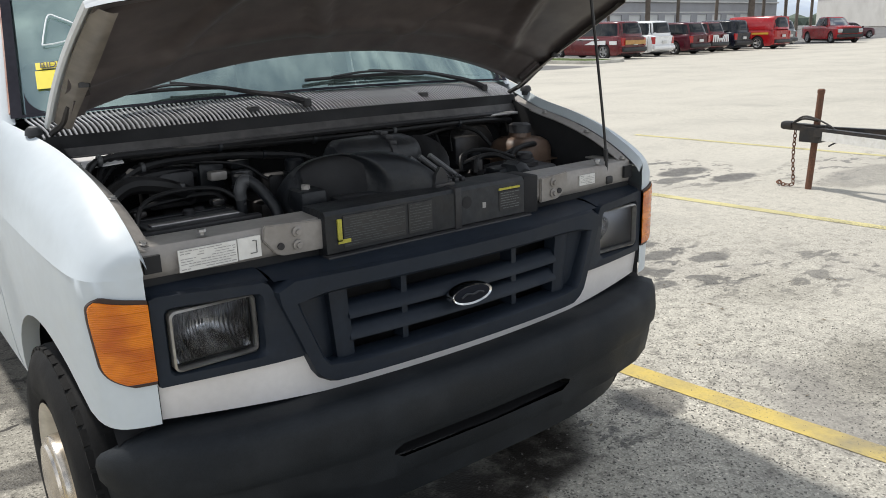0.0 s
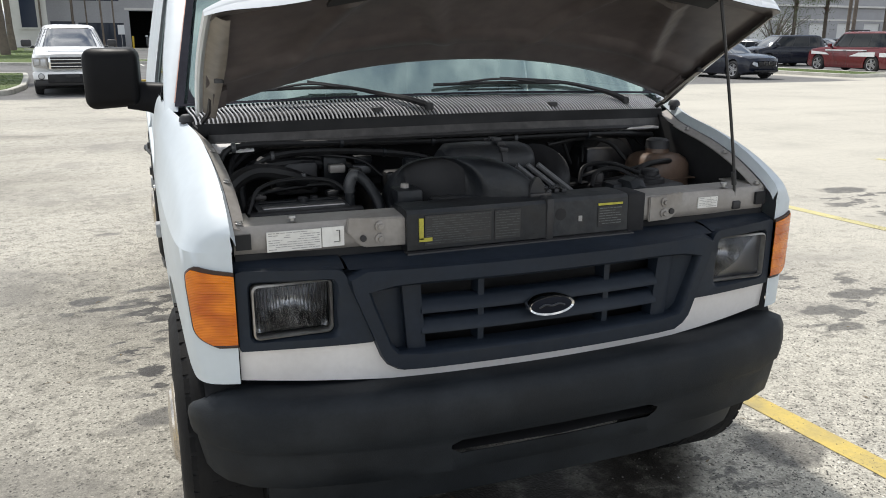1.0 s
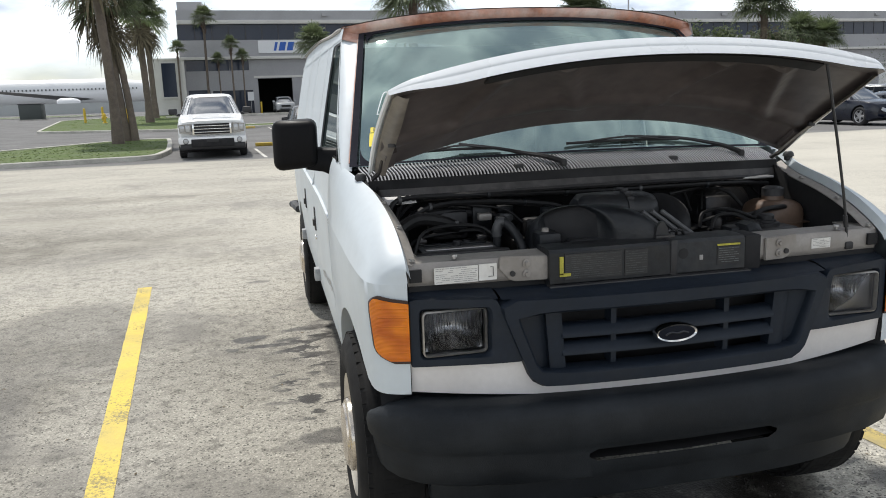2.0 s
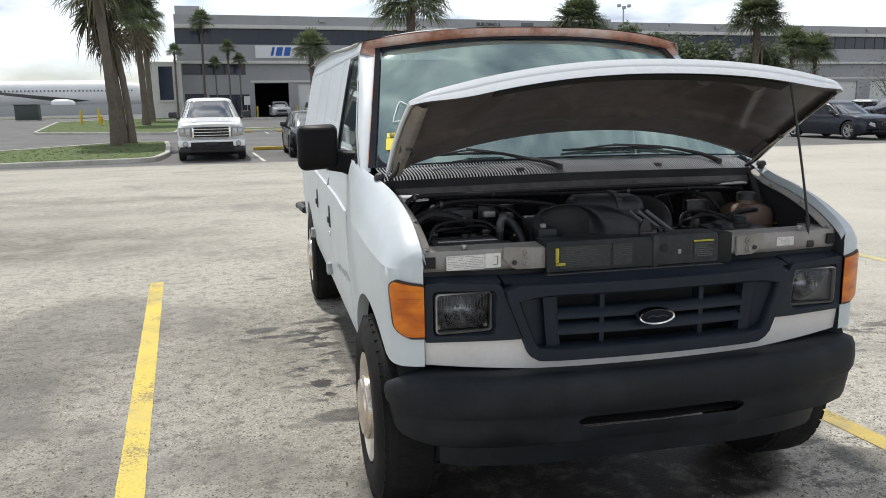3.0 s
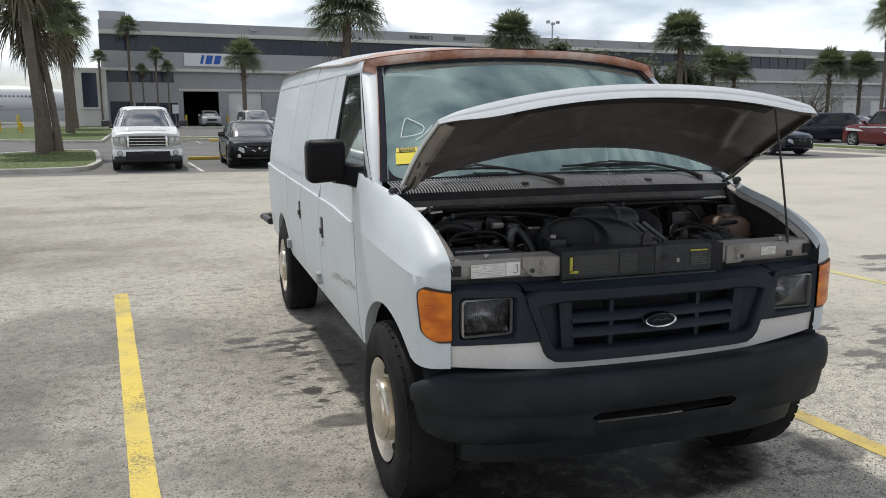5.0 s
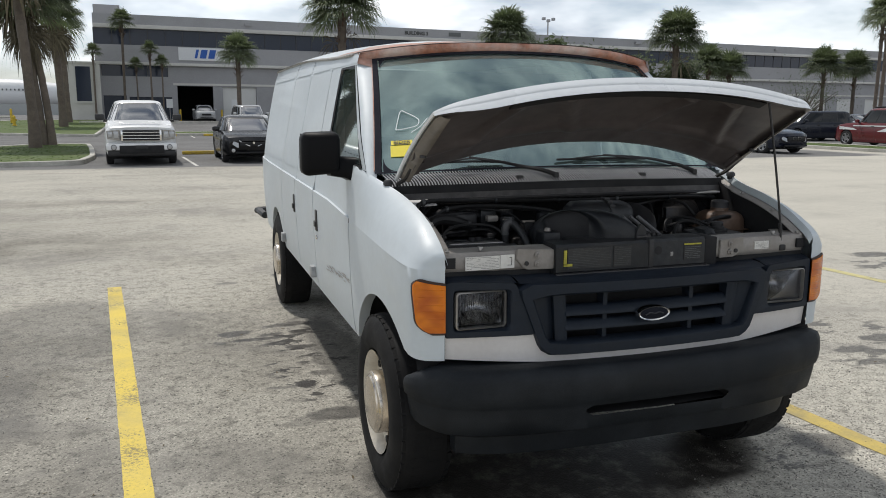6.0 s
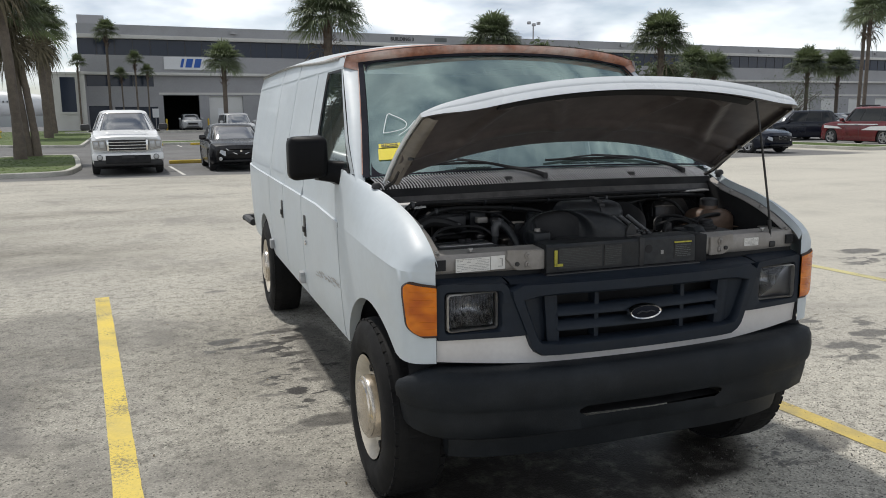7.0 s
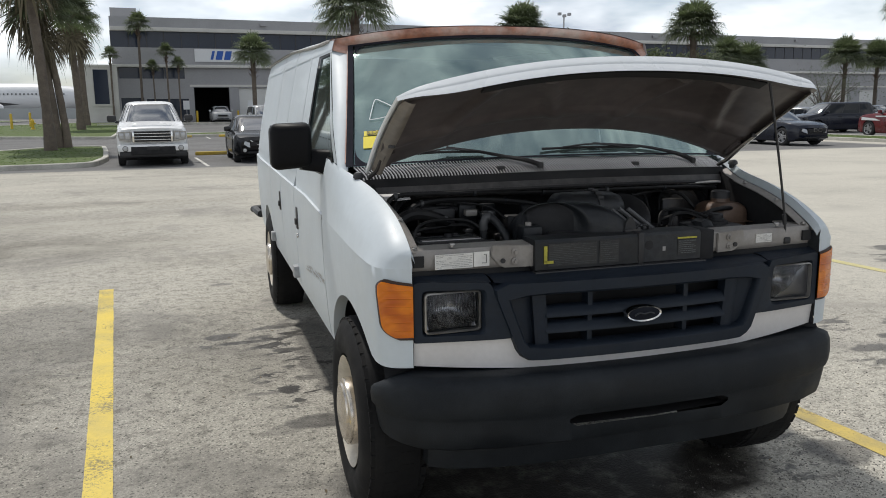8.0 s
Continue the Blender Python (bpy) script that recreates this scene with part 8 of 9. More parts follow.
def car(name, label, body, L, W, H, hood, ws0, ws1, roof1, rear, deck, belt, r=0.34, base=None, kind="car", group="parked vehicles", blunt=False, cuts=(0.5,)):
    """A parked vehicle at the origin, its nose towards -y. hood: height of the bonnet; ws0, ws1: foot and head of the windshield,
    roof1, rear: head and foot of the rear window, as lengths from the nose; deck: height behind; belt: height under the windows;
    cuts: where the pillars part the side windows, as shares of their length."""
    root = empty(name, pose(0, 0, 0), label, kind, group)
    hw, y0 = W / 2, -L / 2
    wb = base or L * 0.58
    fa = L * (0.17 if blunt else 0.19)
    ra = fa + wb
    tall = deck > 1.07
    nose = 0.16 if blunt else 0.34
    low = 0.30 if blunt else 0.21
    arch = r * 1.16
    tops = [(0.0, hood * (0.93 if blunt else 0.74)), (0.02 * L, hood * (0.975 if blunt else 0.86)), (0.08 * L, hood * (0.99 if blunt else 0.95)), (ws0 * 0.7, hood + 0.01), (ws0, belt), (min(rear, L * 0.94), max(belt, deck)),
            (L * 0.975, deck * (0.99 if tall else 0.96)), (L, deck * (0.93 if tall else 0.82))]
    plan = [(0.0, 0.90 if blunt else 0.80), (0.02 * L, 0.95 if blunt else 0.89), (0.07 * L, 0.985), (0.14 * L, 1.0), (0.86 * L, 1.0), (0.95 * L, 0.97), (L, 0.90)]

    def under_edge(y):
        z = low + 0.10 * max(0, 1 - y / (0.06 * L)) + 0.12 * max(0, 1 - (L - y) / (0.06 * L))
        for a in (fa, ra):
            if abs(y - a) < arch:
                z = max(z, r + math.sqrt(arch * arch - (y - a) ** 2))
        return z

    def nose_y(x, y):
        """The ends are rounded in plan."""
        k = (abs(x) / hw) ** 2.2
        return y + nose * k * max(0, 1 - y / (0.16 * L)) - 0.16 * k * max(0, 1 - (L - y) / (0.12 * L))

    def side_x(y, z):
        zt, zb = lerp_table(tops, y), low
        k = min(1, max(0, (z - zb) / (zt - zb)))
        return hw * lerp_table(plan, y) * lerp_table([(0, 0.955), (0.12, 0.985), (0.35, 0.998), (0.62, 1.0), (0.8, 0.985), (0.93, 0.955), (1.0, 0.90)], k)

    ys = set(lin(0, L, 30)) | {0.01 * L, 0.02 * L, 0.99 * L, ws0, ws0 * 0.7}
    for a in (fa, ra):
        ys |= {a - arch * math.cos(math.pi * k / 14) for k in range(15)}
    rings = []
    for y in sorted(v for v in ys if 0 <= v <= L):
        zt, zl = lerp_table(tops, y), under_edge(y)
        half = []
        for k in (0.0, 0.12, 0.35, 0.62, 0.8, 0.93, 1.0):
            z = max(zl + 0.001 * k, low + (zt - low) * k)
            half.append((side_x(y, z), z))
        w = half[-1][0]
        half = [(half[0][0] - 0.16, zl + 0.01)] + half + [(w * 0.80, zt + 0.018), (w * 0.45, zt + 0.032), (w * 0.15, zt + 0.036)]
        full = half + [(-x, z) for x, z in half[::-1]]
        rings.append([(x, y0 + nose_y(x, y), z) for x, z in full])
    part("body", loft(bmesh.new(), rings), body, root, "", 32)
    part("underbody", nbox(-hw * 0.80, hw * 0.80, y0 + 0.12 * L, -y0 - 0.06 * L, 0.17, max(0.45, belt - 0.35), 0.03), M_VOID, root)
    # cabin: level rounded rings, narrowing upwards
    bz, top, ex = belt - 0.03, H - 0.02, 5.0

    def cab(z):
        k = (z - bz) / (top - bz)
        f = ws0 + (ws1 - ws0) * k + 0.05 * math.sin(math.pi * k) * (-1)
        b = rear + (roof1 - rear) * k + 0.04 * math.sin(math.pi * k)
        w = hw * (0.945 - (0.24 if blunt else 0.13 if tall else 0.20) * k - 0.03 * k * k)
        return (f + b) / 2, (b - f) / 2, w

    def edge_y(z, x, sign, lift):
        c, ly, w = cab(z)
        return y0 + c + sign * (ly * (1 - min(0.999, abs(x) / w) ** ex) ** (1 / ex) + lift)

    def edge_x(z, y, lift):
        c, ly, w = cab(z)
        return w * (1 - min(0.999, abs(y - c) / ly) ** ex) ** (1 / ex) + lift

    rings = []
    for z, shrink in [(q, 0.0) for q in lin(bz, top - 0.09, 7)] + [(top - 0.045, 0.012), (top - 0.012, 0.05), (top + 0.010, 0.14), (top + 0.024, 0.30)]:
        c, ly, w = cab(min(z, top))
        w, ly = w - shrink, ly - shrink * 1.3
        rg = []
        for k in range(48):
            a = 2 * math.pi * (k + 0.5) / 48
            ca, sa = math.cos(a), math.sin(a)
            rg.append((w * math.copysign(abs(ca) ** (2 / ex), ca), y0 + c + ly * math.copysign(abs(sa) ** (2 / ex), sa), z))
        rings.append(rg)
    cabin = part("cabin", loft(bmesh.new(), rings), body, root, "painted roof and pillars", 50)
    z0, z1 = belt + 0.035, top - 0.105
    wx = lambda z, inset: cab(z)[2] - inset
    for sign, nm, lo in ((-1, "windshield", 0.0), (1, "rear_window", 0.10 if tall else 0.02)):
        if sign > 0 and name == "pickup_truck":
            continue
        for lift, grow, m_, pn in ((0.003, 0.03, M_TRIM, "window_surround"), (0.008, 0.0, M_CARGLASS if sign < 0 else M_SIDEDARK, nm)):
            bm = bmesh.new()
            grid(bm, lambda u, z: (u * wx(z, 0.11 - grow), edge_y(z, u * wx(z, 0.11 - grow), sign, lift), z), lin(-1, 1, 13), lin(z0 + lo - grow, z1 + grow, 6))
            part(pn, bm, m_, cabin, "", 60)
    bounds = [0.0, *cuts, 1.0]
    for s in (-1, 1):
        f = lambda z: cab(z)[0] - cab(z)[1] + 0.17 + 0.10 * (z1 - z)
        b = lambda z: cab(z)[0] + cab(z)[1] - 0.16
        bm = bmesh.new()
        grid(bm, lambda u, z: (s * edge_x(z, f(z) - 0.025 + (b(z) - f(z) + 0.05) * u, 0.003), y0 + f(z) - 0.025 + (b(z) - f(z) + 0.05) * u, z), lin(0, 1, 12), lin(z0 - 0.02, z1 + 0.02, 5))
        part("window_surround", bm, M_TRIM, cabin, "", 60)
        for a, c in zip(bounds, bounds[1:]):
            g = 0.03
            bm = bmesh.new()
            def sidewin(u, z):
                y = f(z) + (b(z) - f(z)) * (a + (c - a) * u) + g * (1 - 2 * u) * (1 if 0 < (a if u < 0.5 else c) < 1 else 0.3)
                return (s * edge_x(z, y, 0.007), y0 + y, z)
            grid(bm, sidewin, lin(0, 1, 6), lin(z0, z1, 5))
            part("side_window", bm, M_SIDEDARK, cabin, "", 60)
            # door seam under each pillar
            ym = (f(z0) + (b(z0) - f(z0)) * c) if c < 1 else b(z0) - 0.1
            bm = bmesh.new()
            grid(bm, lambda u, z: (s * (side_x(ym, z) + 0.003), y0 + ym + 0.014 * u, z), [0, 1], lin(max(low + 0.06, under_edge(ym) + 0.02), belt - 0.05, 7))
            part("door_gap", bm, M_TRIM, root)
            if c < 1 or len(bounds) == 2:
                part("door_handle", nbox(min(s * hw * 0.985, s * hw * 1.015), max(s * hw * 0.985, s * hw * 1.015), y0 + ym - 0.24, y0 + ym - 0.06, belt - 0.19, belt - 0.15, 0.01), M_TRIM if tall else body, root)
        mx = s * hw
        mr = part("mirror", nbox(min(mx * 0.99, mx + s * 0.20), max(mx * 0.99, mx + s * 0.20), y0 + ws0 + 0.30, y0 + ws0 + 0.44, belt + 0.01, belt + 0.17, 0.045, seg=3), M_TRIM if body is P_FIRE else body, root)
        part("mirror_foot", nbox(min(mx * 0.92, mx * 1.04), max(mx * 0.92, mx * 1.04), y0 + ws0 + 0.33, y0 + ws0 + 0.42, belt - 0.03, belt + 0.05, 0.02), M_TRIM, mr)
        for yy in (fa, ra):
            bm = bmesh.new()
            lathe(bm, [(arch, 0.0), (arch, -0.30), (0.05, -0.30)], (0, y0 + yy, r), "x", 22, -0.5, math.pi + 0.5)
            if s < 0:
                bmesh.ops.scale(bm, vec=(-1, 1, 1), verts=bm.verts)
            bmesh.ops.translate(bm, vec=(s * hw * 0.965, 0, 0), verts=bm.verts)
            part("wheel_arch", bm, M_VOID, root)
            bm = bmesh.new()
            lathe(bm, [(r * 0.64, -0.005), (r * 0.70, 0.008), (r * 0.88, 0.010), (r * 0.97, -0.012), (r, -0.035), (r, -0.19), (r * 0.6, -0.22)], (0, 0, 0), "x", 28)
            if s < 0:
                bmesh.ops.scale(bm, vec=(-1, 1, 1), verts=bm.verts)
            bmesh.ops.translate(bm, vec=(s * (hw - 0.02), y0 + yy, r), verts=bm.verts)
            wh = part("wheel", bm, M_TYRE, root, "", 40)
            bm = bmesh.new()
            lathe(bm, [(r * 0.66, -0.002), (r * 0.62, -0.03), (r * 0.56, -0.06), (0.0, -0.07)], (0, 0, 0), "x", 24)
            if s < 0:
                bmesh.ops.scale(bm, vec=(-1, 1, 1), verts=bm.verts)
            bmesh.ops.translate(bm, vec=(s * (hw - 0.02), y0 + yy, r), verts=bm.verts)
            part("rim", bm, M_TRIM, wh, "", 40)
            for k in range(5):
                m4 = Matrix.Translation((s * (hw - 0.045), y0 + yy, r)) @ Matrix.Rotation(2 * math.pi * k / 5 + 0.3, 4, "X")
                bm = bmesh.new()
                box(bm, -0.014, 0.014, -r * 0.13, -r * 0.03, 0.0, r * 0.63, 0.006, m4, 1)
                box(bm, -0.014, 0.014, r * 0.03, r * 0.13, 0.0, r * 0.63, 0.006, m4, 1)
                part("spoke", bm, M_RIM, wh)
            ring_bm = lathe(bmesh.new(), [(r * 0.60, -0.01), (r * 0.655, 0.004), (r * 0.67, -0.004), (r * 0.62, -0.03)], (0, 0, 0), "x", 28)
            if s < 0:
                bmesh.ops.scale(ring_bm, vec=(-1, 1, 1), verts=ring_bm.verts)
            bmesh.ops.translate(ring_bm, vec=(s * (hw - 0.02), y0 + yy, r), verts=ring_bm.verts)
            part("rim_lip", ring_bm, M_RIM, wh)
        if not blunt:
            # swept headlamp laid round the front corner
            bm = bmesh.new()
            def lampf(u, v):
                x = hw * (0.50 + 0.40 * u)
                yy = 0.012 + 0.30 * u ** 2
                zt = lerp_table(tops, yy) * (0.93 + 0.03 * u)
                z = zt - (0.05 + 0.10 * (1 - 0.4 * u)) * (1 - v)
                return (s * min(x, side_x(yy, z)), y0 + nose_y(x, yy) - 0.045 + 0.03 * v, z)
            grid(bm, lampf, lin(0, 1, 8), lin(0, 1, 4), thick=(0, 0.10, 0))
            part("headlamp", bm, M_LAMP, root, "clear swept headlamp", 40)
        tl0, tl1 = (0.60, 0.97) if tall else (0.66, 0.90)
        zz0, zz1 = deck * tl0, deck * (tl1 + (0.28 if tall and name != "pickup_truck" and name != "red_pickup" else 0))
        bm = bmesh.new()
        grid(bm, lambda x, z: (s * x, y0 + nose_y(x, L) + 0.012, z), lin(hw * 0.70, hw * 0.90, 5), lin(zz0, min(zz1, deck * 0.93), 4), thick=(0, -0.08, 0))
        part("tail_lamp", bm, M_TAIL, root, "red tail lamp", 40)
    if not blunt:
        part("radiator_grille", nbox(-hw * 0.46, hw * 0.46, y0 - 0.012, y0 + 0.1, hood * 0.58, hood * 0.73, 0.02), M_VOID, root, "dark radiator grille")
        part("lower_intake", nbox(-hw * 0.60, hw * 0.60, y0 - 0.008, y0 + 0.12, 0.30, hood * 0.40, 0.02), M_VOID, root)
    part("number_plate", nbox(-0.16, 0.16, -y0 - 0.06, -y0 + 0.016, deck * 0.62, deck * 0.62 + 0.15, 0.005), M_PLATE, root)
    part("rear_bumper", nbox(-hw * 0.86, hw * 0.86, -y0 - 0.20, -y0 + 0.05, 0.38, 0.60, 0.06, seg=3), body if (deck < 1.07 or body is P_WHITE) else M_TRIM, root)
    return root


def place(c, x, y, turn, z=None):
    c.matrix_world = pose(x, y, ground_z(x, y) if z is None else z, 0, 0, turn)
    return c


# white pickup, seen from the front
pk = car("pickup_truck", "white pickup truck with chrome bar grille", P_WHITE, 5.9, 2.03, 1.93, 1.17, 1.60, 2.30, 3.75, 3.95, 1.27, 1.28, 0.39, 3.68, "pickup truck", blunt=True)
place(pk, -2.93, 25.35, 3.5)
part("grille_frame", nbox(-0.57, 0.57, -3.0, -2.86, 0.71, 1.05, 0.03), M_CHROME, pk, "chrome grille surround")
for k in range(3):
    part("grille_bar", nbox(-0.51, 0.51, -3.03, -2.99, 0.783 + 0.09 * k, 0.806 + 0.09 * k, 0.008), M_CHROME, pk)
for k in range(4):
    part("grille_gap", nbox(-0.51, 0.51, -3.012, -2.98, 0.735 + 0.076 * k, 0.8105 + 0.076 * k), M_VOID, pk)
part("front_bumper", nbox(-0.98, 0.98, -3.08, -2.85, 0.45, 0.66, 0.05), P_WHITE, pk, "white front bumper")
part("bumper_intake", nbox(-0.62, 0.62, -3.088, -2.9, 0.36, 0.60, 0.02), M_VOID, pk)
part("lower_valance", nbox(-0.94, 0.94, -3.03, -2.8, 0.28, 0.46, 0.04), M_TRIM, pk, "dark plastic lower valance")
part("front_plate", nbox(-0.17, 0.17, -3.10, -3.08, 0.50, 0.60, 0.004), M_TRIM, pk)
part("hood_scoop", nbox(-0.55, 0.55, -2.75, -1.55, 1.155, 1.215, 0.03), P_WHITE, pk)
for s in (-1, 1):
    fg = part("fog_lamp_ring", lathe(bmesh.new(), [(0.0, -3.07), (0.08, -3.085), (0.09, -3.06)], (s * 0.77, 0, 0.54), "y", 14), M_TRIM, pk)
    part("fog_lamp", lathe(bmesh.new(), [(0, -3.10), (0.06, -3.095), (0.075, -3.075)], (s * 0.77, 0, 0.54), "y", 14), M_LAMP, fg)
    bm = bmesh.new()
    prism(bm, [(0.60, 0.73), (0.93, 0.78), (0.95, 1.02), (0.60, 1.04)], lambda u, v, w: (s * u, -2.985 + w + 0.12 * max(0, u - 0.6), v), 0.2)
    hl = part("tall_headlamp", bm, M_LAMPRING, pk, "tall headlamp in grey surround", 20)
    part("lamp_lens", nbox(min(s * 0.62, s * 0.76), max(s * 0.62, s * 0.76), -3.0, -2.93, 0.80, 1.01, 0.03), M_LAMP, hl)
    part("side_lens", nbox(min(s * 0.78, s * 0.92), max(s * 0.78, s * 0.92), -2.985, -2.9, 0.82, 1.0, 0.03), M_LAMP, hl)
    part("tow_mirror", nbox(min(s * 1.0, s * 1.27), max(s * 1.0, s * 1.27), -1.25, -1.1, 1.30, 1.50, 0.05), M_TRIM, pk)
sd = place(car("dark_sedan", "black sedan with chrome grille edge", P_BLACK, 4.65, 1.82, 1.47, 0.90, 1.15, 2.1, 3.3, 4.3, 1.04, 0.95), 0.42, 24.9, 2)
for s in (-1, 1):
    part("grille_chrome", tube(bmesh.new(), [(s * 0.44, -2.268, 0.70), (s * 0.28, -2.315, 0.60), (s * 0.12, -2.335, 0.53)], 0.018, 6), M_CHROME, sd, "chrome grille edge")
    part("fog_lamp", lathe(bmesh.new(), [(0, -2.37), (0.05, -2.365), (0.06, -2.33)], (s * 0.62, 0, 0.40), "y", 12), M_LAMP, sd)
part("grille_badge", lathe(bmesh.new(), [(0, -2.355), (0.035, -2.355), (0.042, -2.33)], (0, 0, 0.63), "y", 14), M_CHROME, sd)
ns = place(car("navy_sedan", "dark navy sedan with alloy rims", P_NAVY, 4.9, 1.86, 1.47, 0.92, 1.35, 2.3, 3.5, 4.5, 1.05, 0.96, 0.36, 2.97), 21.75, 25.4, 3)
for s in (-1, 1):
    kg = part("kidney_grille", nbox(min(s * 0.03, s * 0.21), max(s * 0.03, s * 0.21), -2.478, -2.44, 0.56, 0.69, 0.03), M_LAMPRING, ns, "silver-rimmed dark grille half")
    part("grille_gap", nbox(min(s * 0.045, s * 0.195), max(s * 0.045, s * 0.195), -2.484, -2.46, 0.575, 0.675, 0.02), M_VOID, kg)
suv = car("fire_utility_vehicle", "dark red fire service utility vehicle with white stripe", P_RED, 5.65, 2.04, 1.9, 1.12, 1.5, 2.15, 5.30, 5.55, 1.14, 1.16, 0.39, 3.3, "fire vehicle", cuts=(0.31, 0.64))
for s in (-1, 1):
    part("side_stripe", nbox(min(s * 1.0, s * 1.024), max(s * 1.0, s * 1.024), -1.3, 1.2, 0.99, 1.045), M_SIGNWHITE, suv, "white side stripe")
    bm = bmesh.new()
    prism(bm, [(-2.2, 0.82), (-1.0, 0.80), (-1.3, 0.90), (-2.2, 0.97)], lambda u, v, w: (s * 1.012 + w * s, u, v), 0.012)
    part("front_flash", bm, M_SIGNWHITE, suv, "", 0)
    bm = bmesh.new()
    prism(bm, [(0.2, 0.74), (1.7, 0.74), (1.7, 0.95), (0.75, 0.92)], lambda u, v, w: (s * 1.012 + w * s, u, v), 0.012)
    part("rear_flash", bm, M_SIGNWHITE, suv, "", 0)
for s in (-1, 1):
    part("rear_panel", nbox(min(s * 1.0, s * 1.02), max(s * 1.0, s * 1.02), 1.95, 2.45, 0.74, 0.92), M_SIGNWHITE, suv)
part("stripe_gold", nbox(-0.75, 0.75, 2.80, 2.845, 0.74, 0.95), mat("gold_chevrons", (0.45, 0.25, 0.08), 0.5, var=0.4, scale=6), suv)
part("light_bar", nbox(-0.55, 0.55, -0.5, -0.2, 1.90, 1.98, 0.03), M_TRIM, suv)
place(suv, 32.0, 27.7, 178)
place(car("white_utility_vehicle", "white sport utility vehicle seen from behind", P_WHITE, 5.18, 2.04, 1.89, 1.1, 1.45, 2.1, 4.85, 5.08, 1.12, 1.14, 0.38, cuts=(0.33, 0.66)), 35.4, 28.2, 178)
place(car("maroon_utility_vehicle", "maroon sport utility vehicle seen from behind", P_MAROON, 5.0, 1.98, 1.78, 1.08, 1.4, 2.1, 4.5, 4.85, 1.1, 1.1, 0.37, cuts=(0.36, 0.72)), 38.5, 27.9, 178)
fp = car("striped_utility_vehicle", "dark red utility vehicle with white chevrons", P_RED, 5.0, 1.98, 1.78, 1.08, 1.4, 2.1, 4.5, 4.85, 1.1, 1.1, 0.37, None, "fire vehicle", cuts=(0.36, 0.72))
for k in range(4):
    for s in (-1, 1):
        bm = bmesh.new()
        prism(bm, [(0.08 + 0.2 * k, 0.6), (0.18 + 0.2 * k, 0.6), (0.38 + 0.12 * k, 1.02), (0.28 + 0.12 * k, 1.02)], lambda u, v, w: (s * u, 2.50 + w, v), 0.016)
        part("chevron", bm, M_SIGNWHITE, fp, "", 0)
place(fp, 41.6, 28.7, 178)
place(car("navy_utility_vehicle", "dark navy sport utility vehicle", P_NAVY, 5.1, 2.0, 1.85, 1.1, 1.45, 2.1, 4.75, 5.0, 1.12, 1.14, 0.38, cuts=(0.33, 0.66)), 44.6, 29.0, 178)
rv = car("red_service_van", "bright red service truck with yellow stripe", P_FIRE, 5.4, 2.05, 2.05, 1.2, 1.2, 1.8, 5.1, 5.35, 1.2, 1.25, 0.4, None, "fire vehicle")
bm = loft(bmesh.new(), [[(x * k, y, z) for x, z in ((0.99, 1.20), (0.95, 1.60), (0.88, 1.92), (0.80, 2.0), (-0.80, 2.0), (-0.88, 1.92), (-0.95, 1.60), (-0.99, 1.20))] for y, k in ((-0.75, 0.97), (-0.70, 1.0), (2.35, 1.0), (2.42, 0.97))])
part("utility_box", bm, P_FIRE, rv, "bright red windowless service body", 40)
part("rear_window", nbox(-0.70, 0.70, 2.42, 2.45, 1.36, 1.82, 0.02), M_SIDEDARK, rv)
part("yellow_stripe", nbox(-1.032, 1.032, -1.9, 2.2, 0.92, 1.04), mat("gold_stripe", (0.6, 0.36, 0.05), 0.5, var=0.1), rv)
place(rv, 47.7, 28.3, 178)
place(car("dark_utility_vehicle", "dark green utility vehicle seen from behind", P_TEAL, 4.9, 1.95, 1.8, 1.08, 1.4, 2.1, 4.5, 4.8, 1.1, 1.1, 0.37, cuts=(0.36, 0.72)), 51.8, 29.8, 178)
rp = car("red_pickup", "bright red pickup truck parked far off", P_FIRE, 5.9, 2.03, 1.98, 1.25, 1.6, 2.3, 3.75, 3.95, 1.30, 1.30, 0.42, 3.7, "pickup truck", blunt=True)
part("radiator_grille", nbox(-0.60, 0.60, -2.97, -2.85, 0.72, 1.08, 0.03), M_TRIM, rp, "dark grille")
part("front_bumper", nbox(-0.98, 0.98, -3.03, -2.8, 0.42, 0.66, 0.05), M_TRIM, rp, "dark front bumper")
for s in (-1, 1):
    part("headlamp", nbox(min(s * 0.62, s * 0.93), max(s * 0.62, s * 0.93), -2.95, -2.78, 0.78, 1.06, 0.03), M_LAMP, rp)
place(rp, 62.5, 30.0, -36)
place(car("maroon_sedan", "maroon car parked far off", P_MAROON, 4.7, 1.85, 1.5, 0.95, 1.4, 2.2, 3.5, 4.2, 1.05, 0.98), 78.5, 36.0, 60)
place(car("dark_minivan", "dark grey minivan in a row", P_NAVY, 5.1, 1.95, 1.75, 1.05, 1.1, 1.9, 4.6, 4.95, 1.1, 1.1, 0.36, cuts=(0.33, 0.66)), 34.4, 35.4, 262)
FAR = car("grey_far_sedan", "silver car in a far parking row", P_SILVER, 4.7, 1.82, 1.45, 0.93, 1.4, 2.2, 3.5, 4.2, 1.02, 0.95)
place(FAR, 38.1, 41.9, 20)
FAR2 = car("dark_far_sedan", "dark car in a far parking row", P_TEAL, 4.7, 1.82, 1.45, 0.93, 1.4, 2.2, 3.5, 4.2, 1.02, 0.95)
place(FAR2, 35.5, 38.6, 20)
